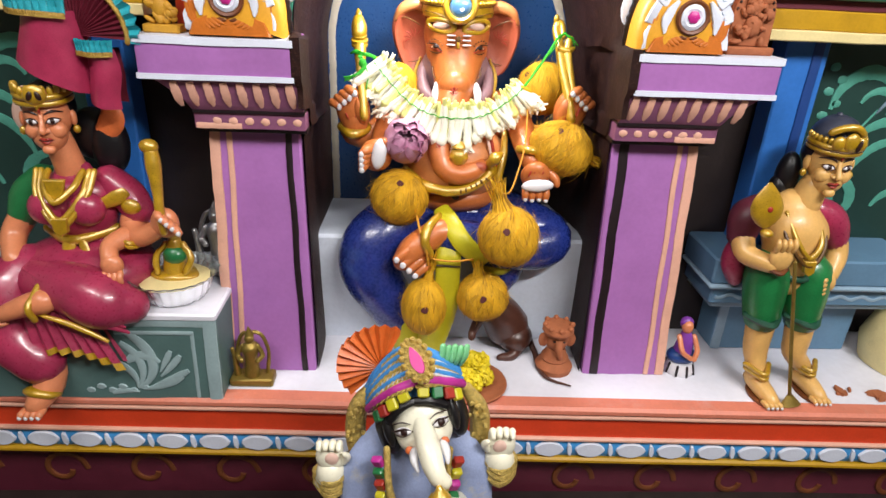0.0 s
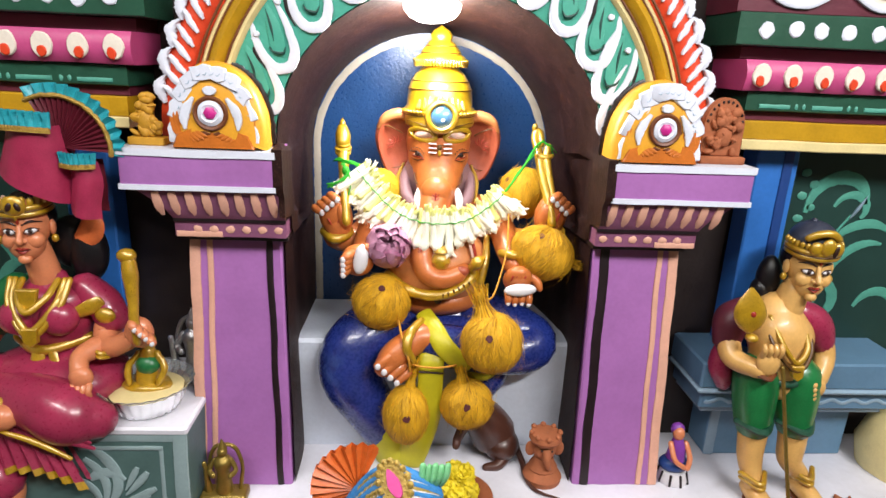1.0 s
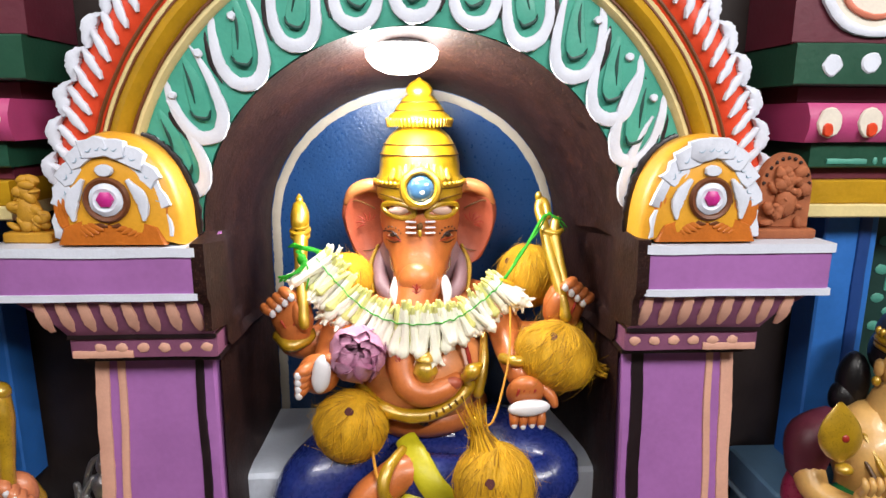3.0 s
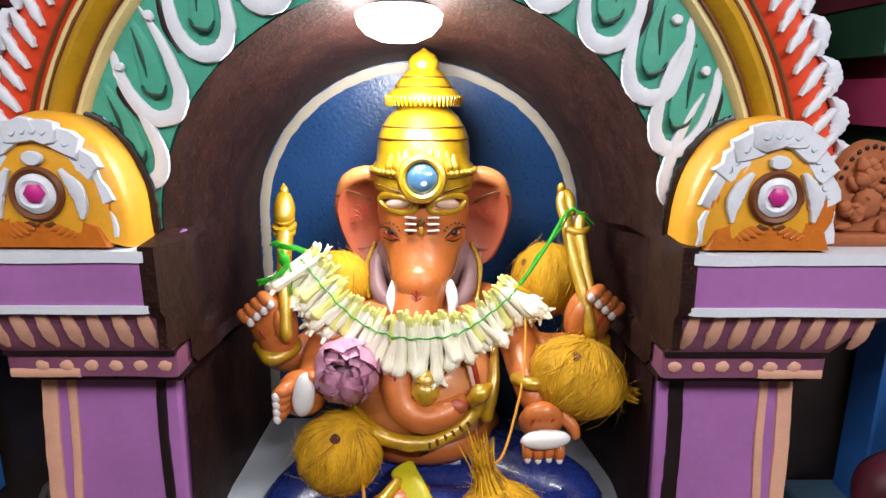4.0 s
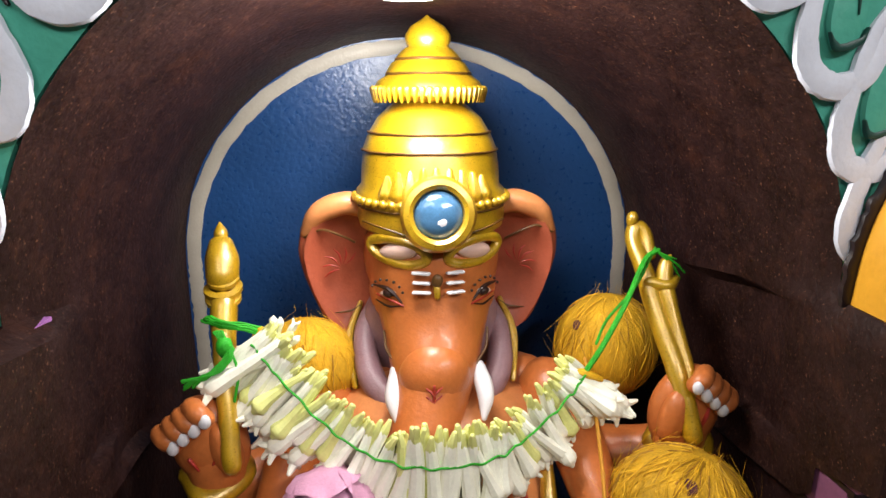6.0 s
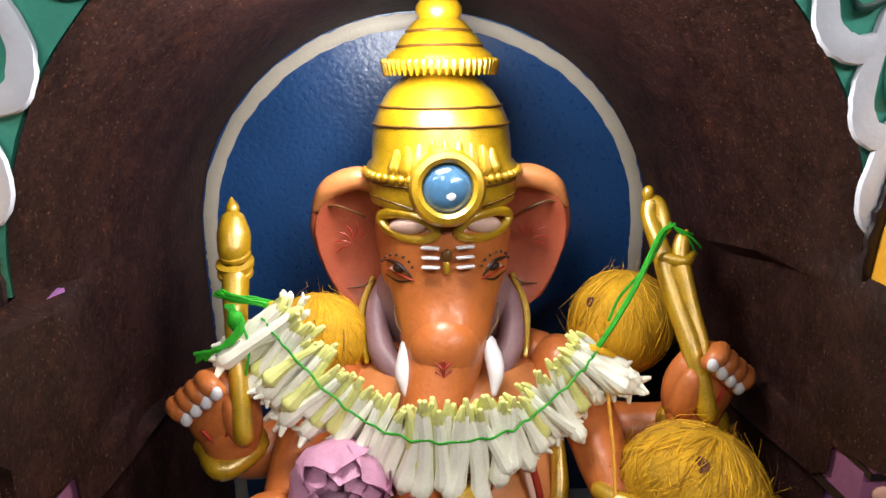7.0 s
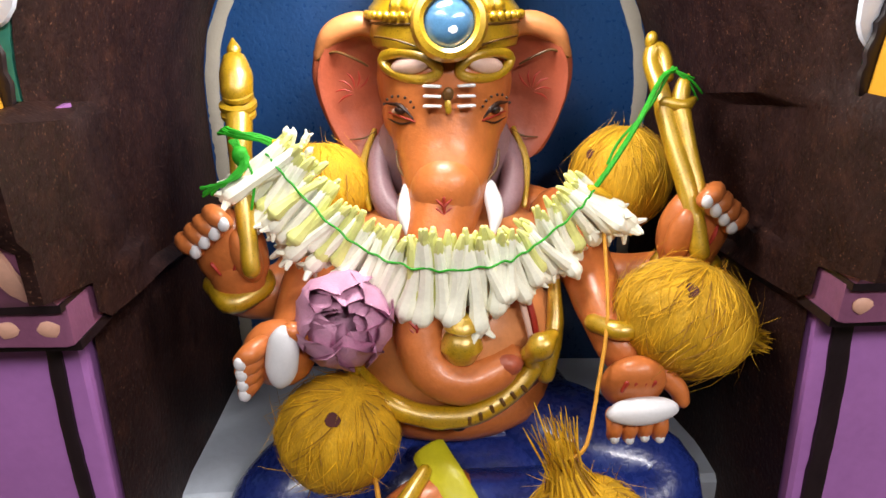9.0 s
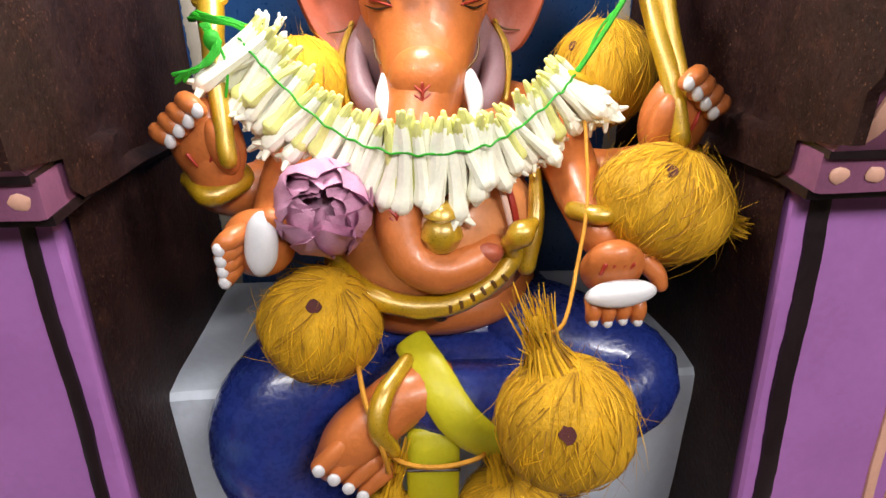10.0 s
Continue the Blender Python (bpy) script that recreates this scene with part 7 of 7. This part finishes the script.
# clay plate with marigolds
MARI = paint("marigold_yellow", "d8c21c", 0.6, 0.25, 0.4, 60)
plate = thing("clay_plate", Shape().lathe([(0.0005, 0.003), (0.06, 0.004), (0.07, 0.009), (0.073, 0.008), (0.07, 0.0015), (0.0005, 0.0005)], (0, 0, 0), TERRA, 32).rough(0.001, 30), "flat terracotta plate on the white ledge", "plate", at=(0.045, -0.075, LEDGE + 0.001))
fl = Shape()
rf = random.Random(8)
for k in range(84):
    z = 1 - 2 * (k + 0.5) / 84
    a = k * 2.399
    q = math.sqrt(1 - z * z)
    fl.ell((0.0125 * q * math.cos(a), 0.0125 * q * math.sin(a), 0.01 * z), (0.0058, 0.0042, 0.0013), MARI, (rf.uniform(-70, 70), rf.uniform(-70, 70), rf.uniform(0, 180)), 8, 5)
fl.rough(0.0012, 220)
mari_me = fl.data("marigold")
for x, y, z in ((0.02, -0.05, 0.776), (0.055, -0.045, 0.776), (0.035, -0.075, 0.776), (0.07, -0.08, 0.775), (0.045, -0.105, 0.775), (0.01, -0.085, 0.777), (0.04, -0.06, 0.798), (0.062, -0.062, 0.797), (0.045, -0.025, 0.778)):
    o = new("marigold", mari_me)
    o.location, o.rotation_euler, o.scale = (x, y, z), (rf.uniform(0, 3), rf.uniform(0, 3), rf.uniform(0, 3)), [rf.uniform(1.15, 1.4)] * 3
    tagged(o, "bright yellow marigold heap on a clay plate", "flower", "marigolds on the plate")
for k in range(7):
    o = thing("clay_flake", Shape().slab(disc(rf.uniform(0.006, 0.018), 9, 1.3, 0.6, 0.35), Matrix.Translation((0.86 + rf.uniform(-0.05, 0.05), -0.1 + rf.uniform(-0.02, 0.02), LEDGE + 0.001)) @ pose(0, 0, 0, 0, 0, rf.uniform(0, 180)), rf.uniform(0.002, 0.006), TERRA), "crumbled rust-red clay flake on the ledge", "flake", "clay flakes")

# glass bowl with a gilt figurine
bowl = thing("glass_bowl", None, "ribbed glass bowl filled with pale offerings", "bowl", at=(-0.534, -0.045, BT + 0.003))
GLASS = glass("bowl_glass", "e8eeee")
gb = Shape()
rows = []
for r, z in ((0.05, 0.0), (0.056, 0.003), (0.064, 0.02), (0.071, 0.04), (0.081, 0.052), (0.083, 0.053), (0.08, 0.05), (0.069, 0.038), (0.06, 0.018), (0.05, 0.006), (0.001, 0.006)):
    rows.append([(r * (1 + 0.018 * math.cos(24 * a)) * math.cos(a), r * (1 + 0.018 * math.cos(24 * a)) * math.sin(a), z) for a in np.linspace(0, 2 * math.pi, 97)[:-1]])
gb.grid(rows, GLASS, close_u=True)
gb.add(rows[0], [tuple(range(95, -1, -1))], GLASS)
part("glass", gb, bowl)
part("filling", Shape().lathe([(0.045, 0.0075), (0.056, 0.018), (0.064, 0.036), (0.05, 0.042), (0.0005, 0.044)], (0, 0, 0), CREAM, 28).rough(0.0025, 60), bowl)
gf = Shape()
gf.ell((0, 0, 0.008), (0.045, 0.03, 0.01), GOLD).rough(0.003, 60)
gf.tube([(0.0, 0, 0.01), (0.004, 0, 0.045), (0.006, 0, 0.075)], [0.022, 0.02, 0.012], GOLD, 12)
gf.ell((0.006, -0.008, 0.05), (0.021, 0.016, 0.018), SLEEVE_G)
gf.ell((0.008, 0, 0.092), (0.013, 0.013, 0.016), GOLD)
gf.lathe([(0.012, 0), (0.008, 0.012), (0.001, 0.03)], (0.008, 0, 0.1), GOLD, 12)
for sx in (-1, 1):
    gf.tube([(sx * 0.016 + 0.005, 0, 0.07), (sx * 0.032 + 0.004, -0.01, 0.045), (sx * 0.026, -0.018, 0.02)], 0.006, GOLD, 9)
gf.rough(0.0015, 70)
thing("gilt_figurine", gf, "small gilt figurine with green cloth in the glass bowl", "figurine", at=(-0.531, -0.045, BT + 0.04))
small_idol("silver_figurine", (-0.475, 0.045, BT + 0.002), 0.15, SILVER, "small dull silver figurine behind the glass bowl", 4, (0.04, 0.03, 0.02))


# ---- doll on the lower step ----
DW = paint("ivory_doll_paint", "e6e2cc", 0.3, 0.05, 0.1, 20, coat=0.3)
GLIT = paint("gold_glitter", "c8ac5c", 0.38, 0.5, 0.9, 160, metal=0.35)
MAG = paint("magenta_cloth", "b02a8a", 0.5, 0.2, 0.3, 60)
ORC = paint("orange_satin", "d4682a", 0.35, 0.25, 0.3, 60)
MINT = paint("mint_satin", "7ac48a", 0.4, 0.3, 0.5, 60)
BLC = paint("blue_cord", "3a86c8", 0.5, 0.25, 0.4, 90)


SHAWL = paint("printed_lilac_shawl", "8f9cc0", 0.5, 0.2, 0.3, 30, dirt=0.6, dirt_hex="c9b878")
HOTPINK = paint("hot_pink_stone", "d83a94", 0.3, 0.15, 0.3, 80, coat=0.4)


def doll():
    s = Shape()
    cx, cy = -0.09, -0.37
    rnd = random.Random(9)
    # body down to the step, printed shawl over the shoulders
    s.tube([(cx, cy + 0.03, 0.52), (cx, cy + 0.03, 0.6), (cx, cy + 0.02, 0.7), (cx, cy + 0.02, 0.79), (cx, cy + 0.01, 0.85)], [0.15, 0.14, 0.1, 0.085, 0.04], SHAWL, 24, 6, 0.8, (1, 0, 0))
    s.ell((cx, cy, 0.55), (0.19, 0.12, 0.055), MAG)
    for sx in (-1, 1):
        # shawl folds, strings of coloured squares, gold cord
        s.tube([(cx + sx * 0.05, cy + 0.0, 0.87), (cx + sx * 0.083, cy - 0.02, 0.82), (cx + sx * 0.09, cy - 0.035, 0.74)], [0.02, 0.027, 0.03], SHAWL, 12, 6, 0.5, (1, 0, 0))
        for k in range(7):
            f = k / 6
            s.box((cx + sx * (0.058 - 0.012 * f), cy - 0.058 - 0.02 * f, 0.862 - 0.115 * f), (0.0155, 0.011, 0.017), (MAG, SLEEVE_G, REDMARK, SASH, MAG, SLEEVE_G, REDMARK)[(k + (sx > 0) * 2) % 7], (20, sx * 14, sx * 18), 0.002)
        cord = [(cx + sx * 0.046, cy - 0.05, 0.878), (cx + sx * 0.04, cy - 0.072, 0.82), (cx + sx * 0.02, cy - 0.088, 0.76)]
        s.tube(cord, [0.005, 0.006, 0.007], GLIT, 9)
        # raised arms, gold cuffs, hands with curled fingers
        hx, hz = (cx - 0.132, 0.842) if sx < 0 else (cx + 0.126, 0.868)
        hy = cy - 0.02
        s.tube([(cx + sx * 0.07, cy + 0.02, 0.79), (hx, cy + 0.0, hz - 0.075), (hx, hy, hz - 0.035)], [0.03, 0.026, 0.023], DW, 14)
        for q in range(3):
            s.tube([(hx - 0.023, hy + 0.006, hz - 0.04 - 0.012 * q), (hx, hy - 0.019, hz - 0.043 - 0.012 * q), (hx + 0.023, hy + 0.006, hz - 0.04 - 0.012 * q), (hx, hy + 0.027, hz - 0.038 - 0.012 * q), (hx - 0.023, hy + 0.006, hz - 0.04 - 0.012 * q)], 0.0072, GLIT, 8, 4)
        s.ell((hx, hy, hz - 0.008), (0.022, 0.0135, 0.027), DW, (0, sx * 10, 0))
        s.ell((hx - sx * 0.003, hy - 0.0105, hz - 0.002), (0.011, 0.0045, 0.012), PINKWHITE, seg=10, ring=7)
        for k in range(4):
            x = hx + (k - 1.5) * 0.0098
            z = hz + 0.018 - 0.002 * abs(k - 1.5)
            s.tube([(x, hy + 0.002, z - 0.012), (x, hy - 0.003, z + 0.006), (x, hy - 0.011, z + 0.002)], [0.0058, 0.0056, 0.0045], DW, 9)
        s.tube([(hx - sx * 0.02, hy - 0.002, hz - 0.014), (hx - sx * 0.026, hy - 0.008, hz), (hx - sx * 0.023, hy - 0.013, hz + 0.009)], [0.0065, 0.006, 0.0042], DW, 9)
        # gold tinsel hanging from the turban behind the arm
        s.tube([(cx + sx * 0.072, cy + 0.02, 0.935), (cx + sx * 0.092, cy + 0.016, 0.9), (cx + sx * 0.096, cy + 0.012, 0.85), (cx + sx * 0.088, cy + 0.0, 0.8)], [0.009, 0.015, 0.016, 0.013], GLIT, 10)
        for q in range(26):
            f = rnd.random()
            s.ell((cx + sx * (0.08 + 0.014 * math.sin(f * 3.0)) + rnd.uniform(-0.013, 0.013), cy + 0.0 + rnd.uniform(-0.006, 0.004), 0.93 - 0.13 * f), (0.004, 0.003, 0.005), GLIT, seg=7, ring=5)
    # head, hair and turban: built upright round the origin, then set tilted
    h0 = len(s.v)
    s.ell((0, 0, 0), (0.0455, 0.044, 0.05), DW, seg=28, ring=18)
    s.ell((0.001, -0.012, -0.017), (0.0425, 0.036, 0.034), DW, seg=26, ring=16)
    s.ell((0, 0.014, 0.016), (0.06, 0.046, 0.046), HAIR)
    for sx in (-1, 1):
        s.ell((sx * 0.052, 0.012, -0.008), (0.018, 0.026, 0.04), HAIR)
        s.ell((sx * 0.049, -0.014, 0.0), (0.008, 0.014, 0.028), HAIR)
        s.tube([(sx * 0.002, -0.041, 0.038), (sx * 0.022, -0.041, 0.034), (sx * 0.041, -0.03, 0.018)], [0.006, 0.0075, 0.007], HAIR, 8)
    s.tube([(0.002, -0.034, 0.004), (0.003, -0.05, -0.016), (0.004, -0.066, -0.034), (0.005, -0.074, -0.05), (0.008, -0.078, -0.062), (0.014, -0.078, -0.07)], [0.014, 0.0165, 0.0165, 0.015, 0.0135, 0.011], DW, 18)
    for sx in (-1, 1):
        ex, ez = 0.001 + sx * 0.0275, -0.0005
        s.ell((ex, -0.0405, ez), (0.0125, 0.0055, 0.0062), NAIL, (0, -sx * 4, sx * 26), 14, 9)
        s.ell((ex + 0.001, -0.0445, ez), (0.0062, 0.003, 0.0055), DARKMARK, (0, 0, sx * 26), 12, 8)
        s.tube([(ex - sx * 0.013, -0.0445, ez - 0.002), (ex - sx * 0.003, -0.0475, ez + 0.0055), (ex + sx * 0.008, -0.043, ez + 0.004), (ex + sx * 0.0165, -0.0345, ez + 0.003)], [0.0008, 0.0014, 0.0014, 0.0006], DARKMARK, 6)
        s.tube([(ex - sx * 0.01, -0.0455, ez - 0.004), (ex + sx * 0.002, -0.045, ez - 0.0062), (ex + sx * 0.012, -0.0385, ez - 0.002)], 0.0006, DARKMARK, 6)
        s.tube([(ex - sx * 0.013, -0.045, ez + 0.009), (ex - sx * 0.001, -0.0445, ez + 0.0145), (ex + sx * 0.015, -0.036, ez + 0.0115)], [0.0006, 0.0013, 0.0005], DARKMARK, 6)
        s.tube([(sx * 0.021 + 0.003, -0.048, -0.03), (sx * 0.0235 + 0.003, -0.06, -0.037), (sx * 0.0215 + 0.003, -0.068, -0.05)], [0.0065, 0.006, 0.0025], NAIL, 10)
        s.ell((sx * 0.026 + 0.002, -0.046, -0.027), (0.006, 0.004, 0.006), FLAME, seg=12, ring=8)
    s.ell((0.004, -0.052, -0.004), 0.0014, DARKMARK, seg=7, ring=5)
    # turban dome, cords running up from the sides to the jewel
    s.ell((0, 0.012, 0.053), (0.053, 0.044, 0.034), BLC)
    mats = (GLIT, MAG, GLIT, NAIL, BLC, NAIL, GLIT, BLC, NAIL, BLC, GLIT, BLC)
    for k, mt in enumerate(mats):
        f = k / 11
        for sx in (-1, 1):
            pts = [(sx * 0.004 + 0.006, -0.05 + 0.052 * f, 0.06 + 0.047 * f), (sx * 0.026 + 0.003, -0.046 + 0.05 * f, 0.056 + 0.042 * f), (sx * 0.053, -0.022 + 0.036 * f, 0.042 + 0.033 * f), (sx * 0.072, 0.012 + 0.012 * f, 0.026 + 0.026 * f)]
            if mt is BLC or mt is MAG:
                s.tube(pts, 0.0048 if mt is BLC else 0.007, mt, 9)
            else:
                s.tube(pts, 0.003, mt, 7)
                path = smooth_path(pts, 9)
                for ph in (0.0, math.pi):
                    s.tube([(p[0] + 0.0022 * math.cos(i * 1.25 + ph) * 0.5, p[1] + 0.0026 * math.cos(i * 1.25 + ph), p[2] + 0.0026 * math.sin(i * 1.25 + ph)) for i, p in enumerate(path)], 0.002, GLIT, 5, 1)
    for sx in (-1, 1):
        for k, mt in enumerate((SASH, SASH, REDMARK, SLEEVE_G) if sx < 0 else (SASH, SLEEVE_G, REDMARK, SASH)):
            a = 0.22 + 0.3 * k
            s.box((sx * 0.066 * math.sin(a) + 0.002, -0.049 * math.cos(a) + 0.0, 0.0505 - 0.0085 * k), (0.0165, 0.009, 0.017), mt, (-14, sx * 16, sx * math.degrees(a) * 0.8), 0.002)
    for k in range(9):
        s.tube([(-0.066, 0.012 + 0.006 * k, 0.052), (-0.04, 0.006 + 0.006 * k, 0.086 - 0.002 * k), (0.0, 0.004 + 0.006 * k, 0.1 - 0.003 * k), (0.04, 0.006 + 0.006 * k, 0.086 - 0.002 * k), (0.066, 0.012 + 0.006 * k, 0.052)], 0.0046, (BLC, GLIT, BLC, NAIL)[k % 4], 8)
    # jewel with a beaded rim
    jm = Matrix.Translation((0.019, -0.047, 0.094)) @ pose(0, 0, 0, 66, -14, 0)
    j0 = len(s.v)
    s.slab([(0.0175 * math.cos(a), 0.027 * math.sin(a)) for a in np.linspace(0, 2 * math.pi, 27)[:-1]], jm, 0.007, GLIT, 0.002)
    s.slab([(0.0088 * math.cos(a) * (1 - 0.45 * max(0, math.sin(a))), 0.0205 * math.sin(a)) for a in np.linspace(0, 2 * math.pi, 23)[:-1]], jm @ Matrix.Translation((0, 0, 0.0072)), 0.003, HOTPINK, 0.001)
    for k in range(16):
        a = 2 * math.pi * k / 16
        s.ell(jm @ Vector((0.0195 * math.cos(a), 0.03 * math.sin(a), 0.0045)), (0.0052, 0.0045, 0.0055), GLIT, seg=9, ring=6)
        s.ell(jm @ Vector((0.0125 * math.cos(a), 0.0232 * math.sin(a), 0.0085)), 0.0017, GLIT, seg=7, ring=5)
        s.ell(jm @ Vector((0.0195 * math.cos(a), 0.03 * math.sin(a), 0.0095)), 0.0019, GOLD, seg=7, ring=5)
    put = Matrix.Translation((-0.087, -0.385, 0.908)) @ pose(0, 0, 0, 0, -15, 6) @ pose(0, 0, 0, -22, 0, 0)
    for i in range(h0, len(s.v)):
        s.v[i] = tuple(put @ Vector(s.v[i]))
    # gold ornament held before the trunk
    s.tube([(cx + 0.022, cy - 0.13, 0.845), (cx + 0.03, cy - 0.135, 0.868), (cx + 0.028, cy - 0.13, 0.884)], [0.015, 0.016, 0.005], GOLD, 12)
    s.ell((cx + 0.034, cy - 0.128, 0.832), (0.022, 0.016, 0.016), DW)
    s.tube([(cx + 0.034, cy - 0.12, 0.83), (cx + 0.05, cy - 0.09, 0.8), (cx + 0.06, cy - 0.05, 0.77)], [0.016, 0.018, 0.02], DW, 12)
    for k in range(10):
        s.ell((cx + 0.027 + rnd.uniform(-0.014, 0.014), cy - 0.146 + rnd.uniform(-0.004, 0.004), 0.86 + rnd.uniform(-0.018, 0.022)), 0.0045, GLIT, seg=8, ring=6)
    # orange pleated fan and green tuft
    rows = []
    piv = Vector((cx - 0.058, cy + 0.045, 0.95))
    for r in (0.005, 0.03, 0.055, 0.07):
        rows.append([piv + Vector((r * math.cos(a), 0.009 * (k % 2) * r / 0.072, r * math.sin(a))) for k, a in enumerate(np.linspace(1.15, 3.95, 25))])
    s.grid(rows, ORC)
    s.grid([[q + Vector((0, 0.008, 0)) for q in r] for r in rows], ORC)
    for k in range(5):
        s.tube([(cx + 0.03 + 0.008 * k, cy + 0.03, 0.972), (cx + 0.033 + 0.0085 * k, cy + 0.026, 0.987), (cx + 0.034 + 0.009 * k, cy + 0.03, 1.003 - 0.002 * (k % 2))], [0.005, 0.0065, 0.0055], MINT, 8, 4, 0.7)
    s.rough(0.0007, 60)
    thing("turbaned_doll", s, "ivory elephant-headed doll in a corded turban with orange fan", "doll", at=(0.022, 0.0, 0.018))


doll()
